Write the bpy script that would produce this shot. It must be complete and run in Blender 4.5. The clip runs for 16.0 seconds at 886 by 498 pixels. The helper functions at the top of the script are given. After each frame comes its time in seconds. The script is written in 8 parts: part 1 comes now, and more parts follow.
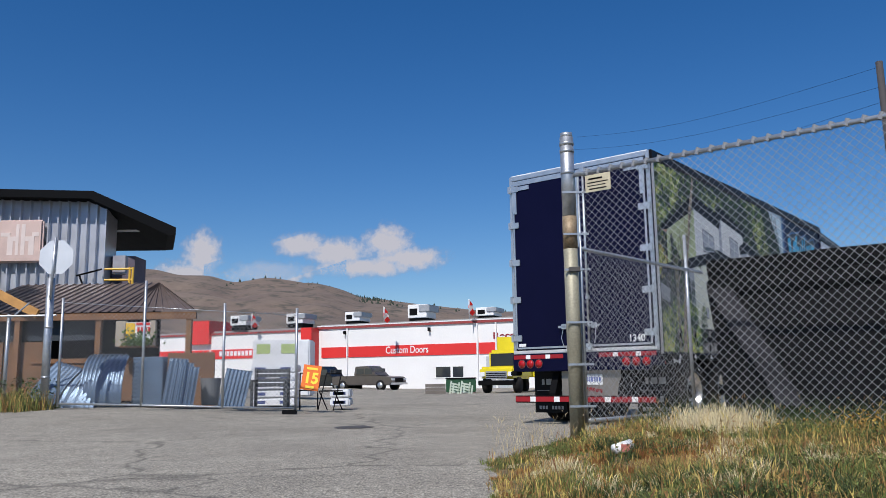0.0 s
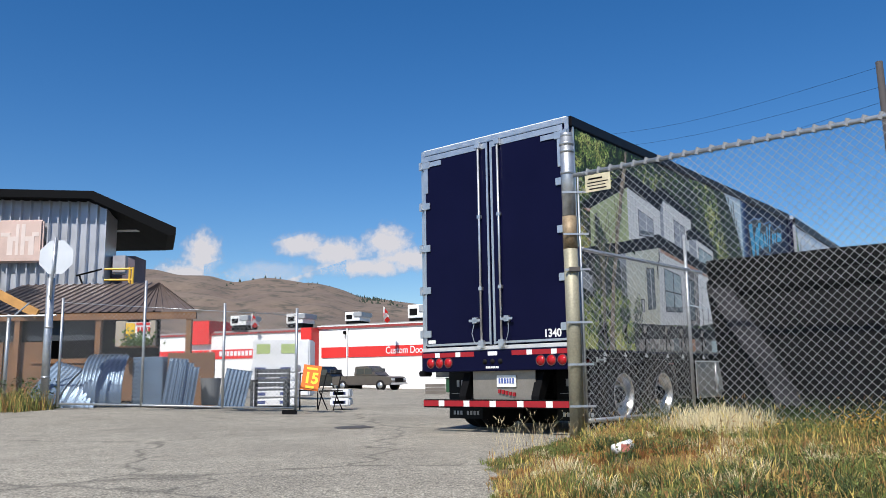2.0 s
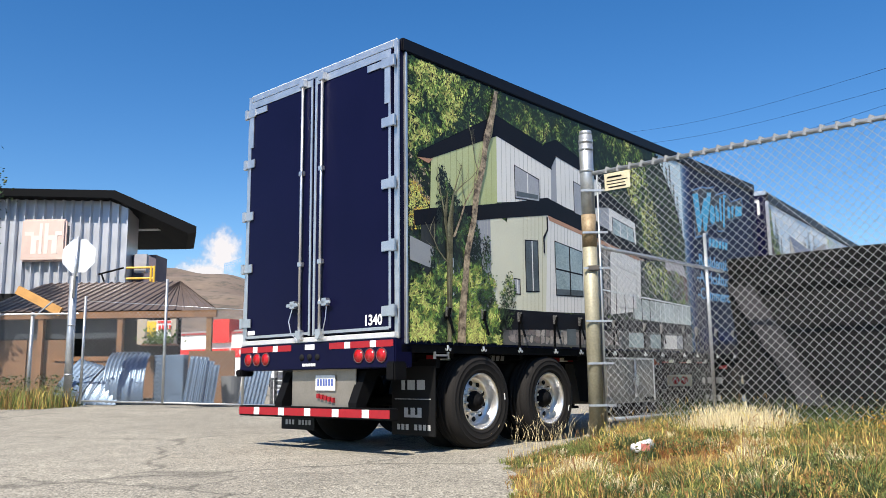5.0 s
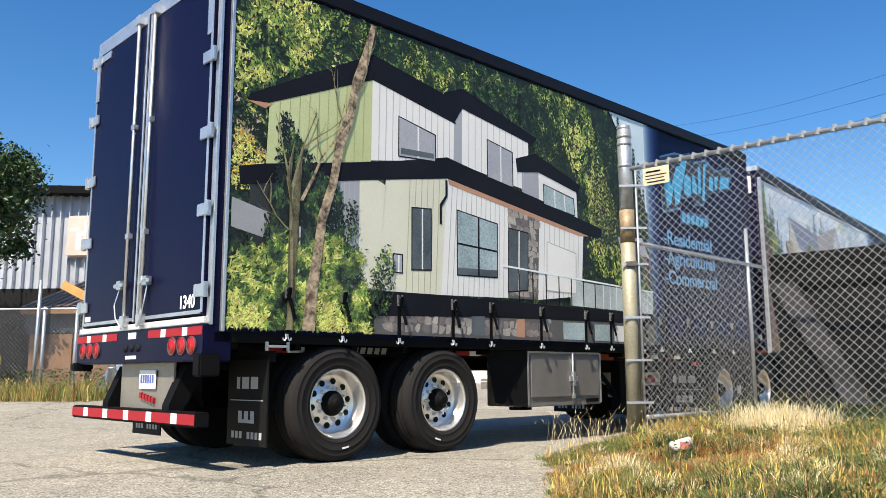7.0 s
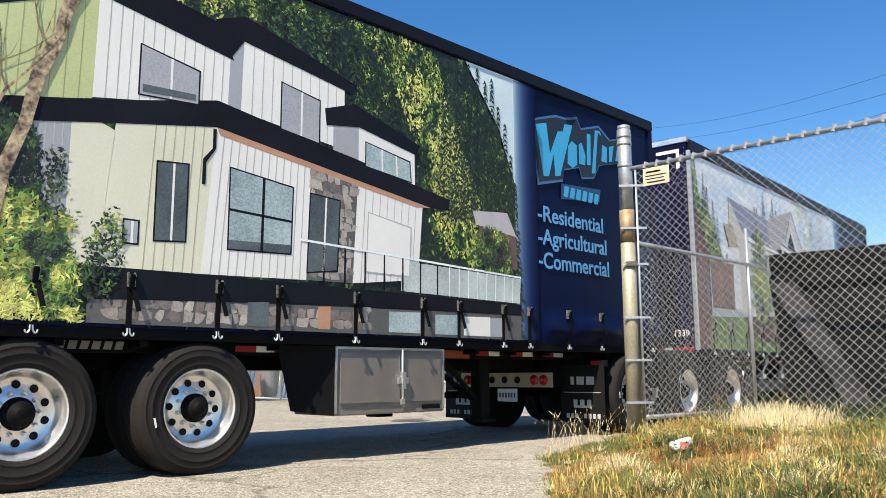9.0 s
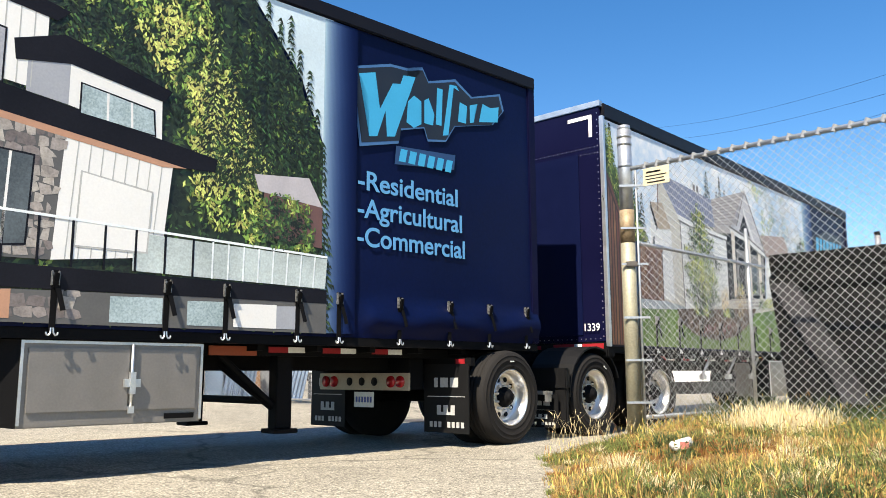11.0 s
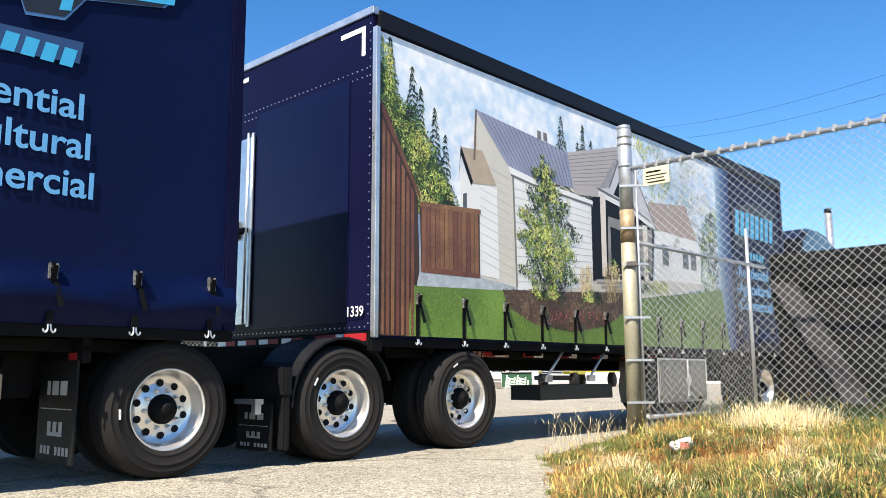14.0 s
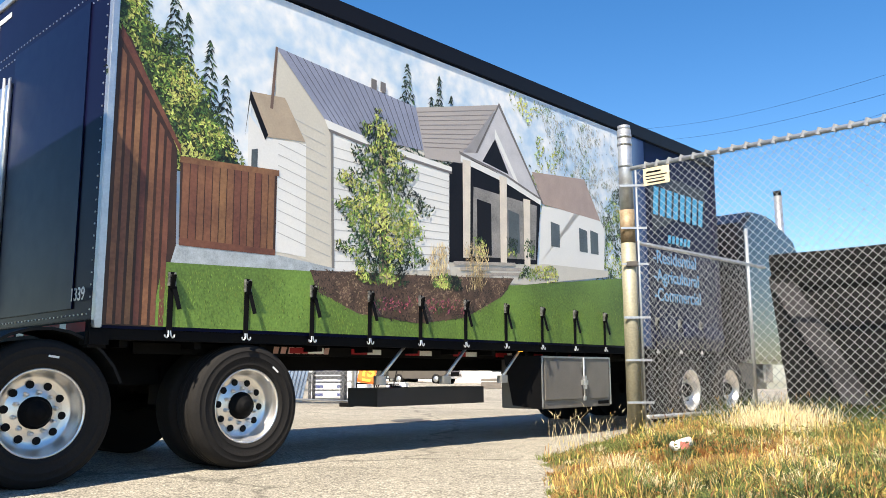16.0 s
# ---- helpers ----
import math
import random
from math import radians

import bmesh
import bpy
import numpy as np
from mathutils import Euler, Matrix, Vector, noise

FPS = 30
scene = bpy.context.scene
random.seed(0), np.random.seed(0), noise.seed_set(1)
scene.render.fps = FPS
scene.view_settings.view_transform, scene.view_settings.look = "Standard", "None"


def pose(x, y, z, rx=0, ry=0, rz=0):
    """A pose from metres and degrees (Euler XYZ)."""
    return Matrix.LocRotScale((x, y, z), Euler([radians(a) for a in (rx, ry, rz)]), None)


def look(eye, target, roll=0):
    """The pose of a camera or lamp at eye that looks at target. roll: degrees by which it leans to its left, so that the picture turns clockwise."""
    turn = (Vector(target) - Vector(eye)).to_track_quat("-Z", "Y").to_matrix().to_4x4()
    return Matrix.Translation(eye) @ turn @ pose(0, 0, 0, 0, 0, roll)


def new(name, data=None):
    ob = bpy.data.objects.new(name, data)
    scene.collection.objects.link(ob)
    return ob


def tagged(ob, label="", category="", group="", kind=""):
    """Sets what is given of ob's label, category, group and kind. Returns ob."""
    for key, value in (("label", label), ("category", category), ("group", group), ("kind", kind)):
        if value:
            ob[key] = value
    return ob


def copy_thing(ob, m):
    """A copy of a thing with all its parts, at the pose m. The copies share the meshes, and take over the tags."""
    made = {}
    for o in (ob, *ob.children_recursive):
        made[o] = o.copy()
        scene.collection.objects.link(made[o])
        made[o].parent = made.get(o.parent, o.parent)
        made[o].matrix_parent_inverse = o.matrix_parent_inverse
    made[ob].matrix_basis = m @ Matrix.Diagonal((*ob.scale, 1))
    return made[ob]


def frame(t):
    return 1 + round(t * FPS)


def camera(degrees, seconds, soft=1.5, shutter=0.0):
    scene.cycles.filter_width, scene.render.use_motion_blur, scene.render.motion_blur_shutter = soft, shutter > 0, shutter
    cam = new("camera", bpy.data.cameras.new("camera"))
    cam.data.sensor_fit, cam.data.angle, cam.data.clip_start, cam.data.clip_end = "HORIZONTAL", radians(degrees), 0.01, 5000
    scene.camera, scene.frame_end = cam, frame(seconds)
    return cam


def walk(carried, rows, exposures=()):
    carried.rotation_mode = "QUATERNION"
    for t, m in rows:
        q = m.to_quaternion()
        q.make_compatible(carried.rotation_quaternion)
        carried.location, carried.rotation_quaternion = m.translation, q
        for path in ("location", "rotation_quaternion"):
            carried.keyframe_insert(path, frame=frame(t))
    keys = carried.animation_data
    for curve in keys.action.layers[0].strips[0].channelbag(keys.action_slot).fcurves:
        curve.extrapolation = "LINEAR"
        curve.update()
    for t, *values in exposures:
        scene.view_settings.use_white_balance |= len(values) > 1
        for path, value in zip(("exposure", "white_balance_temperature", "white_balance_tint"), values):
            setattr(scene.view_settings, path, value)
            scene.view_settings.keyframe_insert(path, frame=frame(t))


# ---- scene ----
cam = camera(57.0, 16.0, soft=0.6)
walk(cam, [(0.0, pose(0, 0, 0.736, 99.08, 0.80, 0.2)), (4.3, pose(0, 0, 0.736, 99.08, 0.80, 0.2)),
           (6.2, pose(0, 0, 0.736, 98.74, 0.26, 4.45)), (6.5, pose(0, 0, 0.736, 98.72, 0.23, 4.42)), (6.9, pose(0, 0, 0.736, 98.72, 0.23, 4.04)),
           (16.0, pose(0, 0, 0.736, 98.72, 0.23, 4.06))],
     exposures=[(0.0, -0.03, 6150, 13), (1.0, 0.12, 6250, 12), (2.5, 0.42, 6450, 10), (4.2, 0.68, 6600, 10), (6.4, 0.9, 7000, 10), (9.0, 1.02, 7150, 10), (12.5, 1.3, 7500, 9), (14.0, 1.3, 7100, 10), (16.0, 1.24, 7300, 10)])

# ---- light ----
SUN_ELEV, SUN_AZ = radians(51), radians(203)   # azimuth from +y, clockwise
world = bpy.data.worlds.new("sky")
scene.world = world
world.use_nodes = True
sky = world.node_tree.nodes.new("ShaderNodeTexSky")
sky.sky_type, sky.sun_disc, sky.sun_elevation, sky.sun_rotation = "NISHITA", False, SUN_ELEV, SUN_AZ
sky.air_density, sky.dust_density, sky.ozone_density, sky.altitude = 1.0, 0.3, 3.0, 400
back = world.node_tree.nodes["Background"]
back.inputs["Strength"].default_value = 0.093
tone = world.node_tree.nodes.new("ShaderNodeHueSaturation")
tone.inputs["Saturation"].default_value = 1.34
tone.inputs["Hue"].default_value = 0.505
world.node_tree.links.new(sky.outputs[0], tone.inputs["Color"])
world.node_tree.links.new(tone.outputs[0], back.inputs[0])
sun_data = bpy.data.lights.new("sun", "SUN")
sun_data.energy, sun_data.angle, sun_data.color = 4.6, radians(0.55), (1.0, 0.95, 0.87)
sun = new("sun", sun_data)
sun_from = Vector((math.sin(SUN_AZ) * math.cos(SUN_ELEV), math.cos(SUN_AZ) * math.cos(SUN_ELEV), math.sin(SUN_ELEV)))
sun.matrix_world = look(sun_from * 60, (0, 0, 0))

# ---- materials ----
MATS = {}


def mat(name, col, rough=0.6, metal=0.0, vary=0.12, scale=6.0, bump=0.0, fine=60.0, spec=0.5, col2=None, island=0.0, obj=0.0, coat=0.0, spread=0.17, mix=0.4):
    """Principled surface: two scales of noise in colour and roughness, fine relief."""
    if name in MATS:
        return MATS[name]
    m = bpy.data.materials.new(name)
    m.use_nodes = True
    nt = m.node_tree
    n, l = nt.nodes, nt.links
    p = n["Principled BSDF"]
    tc = n.new("ShaderNodeTexCoord")
    big, small = n.new("ShaderNodeTexNoise"), n.new("ShaderNodeTexNoise")
    big.inputs["Scale"].default_value, small.inputs["Scale"].default_value = scale, fine
    big.inputs["Detail"].default_value, small.inputs["Detail"].default_value = 5, 3
    for t in (big, small):
        l.new(tc.outputs["Object"], t.inputs["Vector"])
    mixn = n.new("ShaderNodeMath")
    mixn.operation = "MULTIPLY_ADD"
    mixn.inputs[1].default_value = mix
    l.new(small.outputs["Fac"], mixn.inputs[0])
    half = n.new("ShaderNodeMath")
    half.operation = "MULTIPLY"
    half.inputs[1].default_value = 1 - mix
    l.new(big.outputs["Fac"], half.inputs[0])
    l.new(half.outputs[0], mixn.inputs[2])
    ramp = n.new("ShaderNodeValToRGB")
    ramp.color_ramp.elements[0].position, ramp.color_ramp.elements[1].position = 0.5 - spread, 0.5 + spread
    c = Vector(col)
    lo = Vector(col2) if col2 else c * (1 - vary)
    hi = c if col2 else c * (1 + vary)
    ramp.color_ramp.elements[0].color = (*lo, 1)
    ramp.color_ramp.elements[1].color = (*hi, 1)
    l.new(mixn.outputs[0], ramp.inputs[0])
    out = ramp.outputs[0]
    if island or obj:
        hs = n.new("ShaderNodeHueSaturation")
        src = n.new("ShaderNodeNewGeometry").outputs["Random Per Island"] if island else n.new("ShaderNodeObjectInfo").outputs["Random"]
        mr = n.new("ShaderNodeMapRange")
        k = island or obj
        mr.inputs[3].default_value, mr.inputs[4].default_value = 1 - k, 1 + k
        l.new(src, mr.inputs[0])
        l.new(mr.outputs[0], hs.inputs["Value"])
        mh = n.new("ShaderNodeMapRange")
        mh.inputs[3].default_value, mh.inputs[4].default_value = 0.5 - k * 0.06, 0.5 + k * 0.06
        l.new(src, mh.inputs[0])
        l.new(mh.outputs[0], hs.inputs["Hue"])
        l.new(out, hs.inputs["Color"])
        out = hs.outputs[0]
    l.new(out, p.inputs["Base Color"])
    rr = n.new("ShaderNodeMapRange")
    rr.inputs[3].default_value, rr.inputs[4].default_value = max(0.02, rough - 0.08), min(1, rough + 0.08)
    l.new(big.outputs["Fac"], rr.inputs[0])
    l.new(rr.outputs[0], p.inputs["Roughness"])
    p.inputs["Metallic"].default_value = metal
    p.inputs["Specular IOR Level"].default_value = spec
    p.inputs["Coat Weight"].default_value = coat
    if bump:
        b = n.new("ShaderNodeBump")
        b.inputs["Strength"].default_value, b.inputs["Distance"].default_value = bump, 0.01
        l.new(small.outputs["Fac"], b.inputs["Height"])
        l.new(b.outputs[0], p.inputs["Normal"])
    MATS[name] = m
    return m


def glow(name, col, strength):
    m = mat(name, col, 0.4)
    p = m.node_tree.nodes["Principled BSDF"]
    p.inputs["Emission Color"].default_value, p.inputs["Emission Strength"].default_value = (*col, 1), strength
    return m


NAVY = mat("navy_paint", (0.0042, 0.0046, 0.024), 0.35, vary=0.15, scale=1.2, spec=0.08)
NAVY_VINYL = mat("navy_vinyl", (0.0018, 0.0055, 0.034), 0.42, vary=0.22, scale=0.7, bump=0.05, fine=30, spec=0.1)
ALU = mat("aluminium", (0.62, 0.63, 0.64), 0.38, 0.85, 0.12, 8, 0.05)
POLISHED = mat("polished_alloy", (0.8, 0.77, 0.73), 0.31, 0.85, 0.05, 10)
GALV = mat("galvanised_steel", (0.46, 0.48, 0.5), 0.42, 0.75, 0.2, 14, 0.1, 90)
WIRE = mat("galvanised_wire", (0.33, 0.335, 0.34), 0.45, 0.4, 0.15, 20)
STEEL_BLACK = mat("black_steel", (0.0035, 0.0035, 0.004), 0.7, 0.0, 0.3, 5, 0.1, spec=0.12)
RUBBER = mat("tyre_rubber", (0.0115, 0.0102, 0.0095), 0.85, 0, 0.25, 7, 0.25, 70, spec=0.3)
FLAP = mat("rubber_flap", (0.006, 0.006, 0.0065), 0.6, 0, 0.3, 5, spec=0.2)
WHITE = mat("white_paint", (0.78, 0.78, 0.76), 0.5, 0, 0.06, 2)
RED_TAPE = mat("red_tape", (0.3, 0.006, 0.012), 0.6, 0, 0.12, 20)
WHITE_TAPE = mat("white_tape", (0.8, 0.8, 0.78), 0.35, 0, 0.08, 20)
LENS = mat("red_lens", (0.42, 0.012, 0.015), 0.15, 0, 0.1, 30)
TRIM_RED = mat("red_fascia", (0.68, 0.03, 0.025), 0.5, 0, 0.08, 0.4)
STUCCO = mat("white_stucco", (0.8, 0.79, 0.76), 0.85, 0, 0.05, 0.35, 0.2, 8)
TOOLBOX = mat("tool_box_metal", (0.21, 0.195, 0.18), 0.42, 0.35, 0.12, 4)
TEXT_BLUE = mat("pale_blue_print", (0.1, 0.33, 0.6), 0.45, 0, 0.06, 4)
LOGO_BLUE = mat("bright_blue_print", (0.03, 0.35, 0.6), 0.45, 0, 0.05, 4)
LOGO_DARK = mat("dark_print", (0.008, 0.012, 0.02), 0.45, 0, 0.1, 4)
WOOD = mat("weathered_timber", (0.2, 0.1, 0.045), 0.7, 0, 0.3, 3, 0.3, 40, obj=0.1)
PLYWOOD = mat("plywood", (0.17, 0.09, 0.045), 0.75, 0, 0.22, 1.5, 0.15, 30)
# near-black that paints in deep shade; also the dark lamp lenses
DARK = mat("shade_and_lens_black", (0.008, 0.008, 0.009), 0.8, 0, 0.3, 2, spec=0.2)
ROOFING = mat("dark_roofing", (0.004, 0.0045, 0.0055), 0.75, 0, 0.2, 1, spec=0.1)
GLASS = mat("window_glass", (0.03, 0.035, 0.04), 0.06, 0, 0.1, 2, spec=0.8)


# ---- mesh tools ----
def part(name, bm, material, parent=None, label="", smooth=False):
    me = bpy.data.meshes.new(name)
    bm.to_mesh(me)
    bm.free()
    me.materials.append(material)
    if smooth:
        for f in me.polygons:
            f.use_smooth = True
    ob = new(name, me)
    if parent:
        ob.parent = parent
    if label:
        ob["label"] = label
    return ob


def shared(name, me, m, parent):
    ob = new(name, me)
    ob.parent, ob.matrix_basis = parent, m
    return ob


def empty(name, m=None):
    e = new(name)
    if m is not None:
        e.matrix_basis = m
    return e


def box(bm, x0, x1, y0, y1, z0, z1, bevel=0.0, m=None):
    r = bmesh.ops.create_cube(bm, size=1.0)
    vs = r["verts"]
    for q in vs:
        q.co = Vector(((x0 + x1) / 2 + q.co.x * (x1 - x0), (y0 + y1) / 2 + q.co.y * (y1 - y0), (z0 + z1) / 2 + q.co.z * (z1 - z0)))
    if bevel:
        es = {e for q in vs for e in q.link_edges}
        vs = bmesh.ops.bevel(bm, geom=list(es), offset=bevel, segments=2, affect="EDGES")["verts"]
    if m is not None:
        bmesh.ops.transform(bm, matrix=m, verts=vs)
    return bm


def tube(bm, a, b, r, seg=8, r2=None):
    a, b = Vector(a), Vector(b)
    d = b - a
    m = Matrix.Translation((a + b) / 2) @ d.to_track_quat("Z", "Y").to_matrix().to_4x4()
    bmesh.ops.create_cone(bm, cap_ends=True, segments=seg, radius1=r, radius2=r if r2 is None else r2, depth=d.length, matrix=m)
    return bm


def boxes(name, material, parent, *specs, bevel=0.0, label=""):
    bm = bmesh.new()
    for s in specs:
        box(bm, *s, bevel=bevel)
    return part(name, bm, material, parent, label)


def each(name, material, parent, *specs, bevel=0.0, label=""):
    """The same as boxes(), but every box is a part of its own."""
    return [boxes(name, material, parent, s, bevel=bevel, label=label) for s in specs][-1]


def rod(name, material, parent, a, b, r, seg=8, label=""):
    return part(name, tube(bmesh.new(), a, b, r, seg), material, parent, label, smooth=seg > 7)


def lathe(bm, profile, seg, axis_m):
    """Turn (radius, along) pairs round the local z axis."""
    rings = []
    for r, h in profile:
        rings.append([bm.verts.new(axis_m @ Vector((r * math.cos(2 * math.pi * i / seg), r * math.sin(2 * math.pi * i / seg), h))) for i in range(seg)])
    for a, b in zip(rings, rings[1:]):
        for i in range(seg):
            j = (i + 1) % seg
            bm.faces.new((a[i], a[j], b[j], b[i]))
    return rings


def flat(name, material, parent, pts, y, label="", thick=0.0015):
    """A thin printed shape in the plane of the curtain: points (x, z), lying at y."""
    bm = bmesh.new()
    f = bm.faces.new([bm.verts.new((x, y, z)) for x, z in pts])
    bmesh.ops.triangulate(bm, faces=[f])
    bmesh.ops.recalc_face_normals(bm, faces=bm.faces)
    if bm.faces[:] and sum(f.normal.y for f in bm.faces) > 0:
        bmesh.ops.reverse_faces(bm, faces=bm.faces[:])
    return part(name, bm, material, parent, label)


def inside(p, poly):
    x, z = p
    c = False
    for (x0, z0), (x1, z1) in zip(poly, poly[1:] + poly[:1]):
        if (z0 > z) != (z1 > z) and x < (x1 - x0) * (z - z0) / (z1 - z0) + x0:
            c = not c
    return c


def text(name, body, size, m, material, parent, width=None, bold=0.0):
    cu = bpy.data.curves.new(name, "FONT")
    cu.body, cu.size, cu.offset, cu.extrude = body, size, bold, 0.001
    ob = new(name, cu)
    bpy.context.view_layer.update()
    dep = bpy.context.evaluated_depsgraph_get()
    me = bpy.data.meshes.new_from_object(ob.evaluated_get(dep))
    bpy.data.objects.remove(ob)
    if width:
        w = max(q.co.x for q in me.vertices)
        me.transform(Matrix.Diagonal((width / w, 1, 1, 1)))
    me.materials.clear()
    me.materials.append(material)
    o = new(name, me)
    o.parent, o.matrix_basis = parent, m
    return o


def gz(x, y):
    """Height of the ground: level in the drive, slightly raised to the far left and on the verge."""
    s = max(0.0, min(1.0, (-x - 2) / 6.7)) * max(0.0, min(1.0, (y - 10) / 7))
    return 0.2 * s * s * (3 - 2 * s)


# ---- ground, hills, sky ----
def weather(m):
    """Aggregate speckle, broad tyre-worn patches and hairline cracks over an asphalt material."""
    n, l = m.node_tree.nodes, m.node_tree.links
    p = n["Principled BSDF"]
    tc = [q for q in n if q.type == "TEX_COORD"][0]
    col = p.inputs["Base Color"].links[0].from_socket

    def times(a, fac):
        mx = n.new("ShaderNodeMix")
        mx.data_type, mx.blend_type = "RGBA", "MULTIPLY"
        mx.inputs["Factor"].default_value = 1.0
        l.new(a, mx.inputs["A"])
        l.new(fac, mx.inputs["B"])
        return mx.outputs["Result"]

    def ramp(src, stops):
        r = n.new("ShaderNodeValToRGB")
        while len(r.color_ramp.elements) < len(stops):
            r.color_ramp.elements.new(0.5)
        for e, (at, v) in zip(r.color_ramp.elements, stops):
            e.position, e.color = at, (v, v, v * 0.985, 1)
        l.new(src, r.inputs[0])
        return r.outputs[0]
    grit = n.new("ShaderNodeTexVoronoi")
    grit.inputs["Scale"].default_value = 42
    l.new(tc.outputs["Object"], grit.inputs["Vector"])
    sep = n.new("ShaderNodeSeparateColor")
    l.new(grit.outputs["Color"], sep.inputs[0])
    col = times(col, ramp(sep.outputs[0], [(0.0, 0.5), (0.25, 0.86), (0.8, 1.05), (1.0, 1.35)]))
    broad = n.new("ShaderNodeTexNoise")
    broad.inputs["Scale"].default_value, broad.inputs["Detail"].default_value = 0.35, 6
    l.new(tc.outputs["Object"], broad.inputs["Vector"])
    col = times(col, ramp(broad.outputs["Fac"], [(0.36, 0.84), (0.5, 1.0), (0.64, 1.08)]))
    bend = n.new("ShaderNodeTexNoise")
    bend.inputs["Scale"].default_value = 1.3
    l.new(tc.outputs["Object"], bend.inputs["Vector"])
    warp = n.new("ShaderNodeVectorMath")
    warp.operation = "MULTIPLY_ADD"
    warp.inputs[1].default_value = (0.9, 0.9, 0)
    l.new(bend.outputs["Color"], warp.inputs[0])
    l.new(tc.outputs["Object"], warp.inputs[2])
    crack = n.new("ShaderNodeTexVoronoi")
    crack.feature = "DISTANCE_TO_EDGE"
    crack.inputs["Scale"].default_value = 0.22
    l.new(warp.outputs[0], crack.inputs["Vector"])
    col = times(col, ramp(crack.outputs["Distance"], [(0.0, 0.55), (0.004, 0.7), (0.009, 1.0)]))
    l.new(col, p.inputs["Base Color"])


def ground():
    asphalt = mat("worn_asphalt", (0.455, 0.415, 0.35), 0.9, 0, 0.16, 2.2, 1.0, 60, col2=(0.14, 0.127, 0.105), spread=0.12, mix=0.86)
    weather(asphalt)
    bm = bmesh.new()
    xs = [-3000, -600, -150, -60, -30, -20] + [i * 0.5 for i in range(-32, 25)] + [16, 30, 60, 150, 600, 3000]
    ys = [-3000, -300, -60, -20, -8] + [i * 0.5 for i in range(-12, 61)] + [40, 60, 90, 150, 600, 3500]
    grid = [[bm.verts.new((x, y, gz(x, y) - (0.05 if abs(x) > 400 or abs(y) > 400 else 0))) for x in xs] for y in ys]
    for a, b in zip(grid, grid[1:]):
        for i in range(len(xs) - 1):
            bm.faces.new((a[i], a[i + 1], b[i + 1], b[i]))
    return tagged(part("ground", bm, asphalt, smooth=True), "pale worn asphalt of a yard and its drive", "ground", kind="structure")


def in_bank(x, y):
    """How far a point lies inside the grassy bank's outline (metres)."""
    wob = 0.16 * noise.noise(Vector((x * 1.3, y * 1.3, 2.0)))
    left = x - (0.28 + 0.05 * max(0, 6 - y)) if y < 7.2 else x - (0.28 + (y - 7.2) * 0.42)
    return min(left, 9.9 - y + max(0, x - 1.5) * 1.5, 16 - x) + wob


def bank_z(x, y):
    d = max(0.0, min(1.0, in_bank(x, y) / 1.3))
    return 0.17 * d * d * (3 - 2 * d) + 0.02 * noise.noise(Vector((x * 3, y * 3, 5)))


def bank():
    soil = mat("dry_soil", (0.26, 0.19, 0.085), 0.95, 0, 0.3, 2.5, 1.0, 40, col2=(0.06, 0.055, 0.025), mix=0.6)
    bm = bmesh.new()
    step, verts = 0.22, {}
    nx, ny = 60, 72
    for j in range(ny + 1):
        for i in range(nx + 1):
            x, y = 0.0 + i * step, 1.0 + j * step * 1.0
            if in_bank(x, y) > -0.3:
                verts[i, j] = bm.verts.new((x, y, bank_z(x, y) + (0.012 if in_bank(x, y) > 0 else -0.03)))
    for (i, j) in list(verts):
        q = [(i, j), (i + 1, j), (i + 1, j + 1), (i, j + 1)]
        if all(k in verts for k in q):
            bm.faces.new([verts[k] for k in q])
    return tagged(part("verge", bm, soil, smooth=True), "dry earth bank under weeds beside the fence", "verge", kind="structure")


def blades(name, label, count, where, height, material, lean=0.5, width=0.006, seed=1, head=0.0):
    """Grass: bent three-sided blades, one mesh of stuff. where(rng) gives x, y, z."""
    rng = random.Random(seed)
    vs, fs = [], []
    for _ in range(count):
        spot = where(rng)
        if spot is None:
            continue
        x, y, z, k = spot
        h = height * k * rng.uniform(0.45, 1.15)
        a, b = rng.uniform(0, 6.28), rng.uniform(0, 6.28)
        dx, dy = math.cos(a) * h * lean * rng.uniform(0.2, 1), math.sin(a) * h * lean * rng.uniform(0.2, 1)
        wx, wy = math.cos(b) * width, math.sin(b) * width
        n = len(vs)
        vs += [(x - wx, y - wy, z - 0.02), (x + wx, y + wy, z - 0.02), (x + dx * 0.35 - wx * 0.8, y + dy * 0.35 - wy * 0.8, z + h * 0.6),
               (x + dx * 0.35 + wx * 0.8, y + dy * 0.35 + wy * 0.8, z + h * 0.6), (x + dx, y + dy, z + h)]
        fs += [(n, n + 1, n + 3, n + 2), (n + 2, n + 3, n + 4)]
        if head and rng.random() < head:
            n = len(vs)
            hx, hy, hz = x + dx, y + dy, z + h
            vs += [(hx - wx, hy - wy, hz - 0.03), (hx + wx * 2, hy + wy * 2, hz - 0.005), (hx + dx * 0.15, hy + dy * 0.15, hz + 0.03), (hx - wx * 2, hy - wy * 2, hz)]
            fs += [(n, n + 1, n + 2, n + 3)]
    me = bpy.data.meshes.new(name)
    me.from_pydata(vs, [], fs)
    me.materials.append(material)
    ob = new(name, me)
    return tagged(ob, label, "grass", kind="stuff")


def on_bank(rng, s=0.9, k=1.0, dens=1.0, far=10.5):
    y = rng.uniform(3.4, far)
    x = rng.uniform(0.1, y * 0.62 + 0.4)
    if in_bank(x, y) < 0.02 or noise.noise(Vector((x * s, y * s, k))) < dens:
        return None
    return x, y, bank_z(x, y), 0.5 + 0.8 * min(1, max(0.0, in_bank(x, y)))


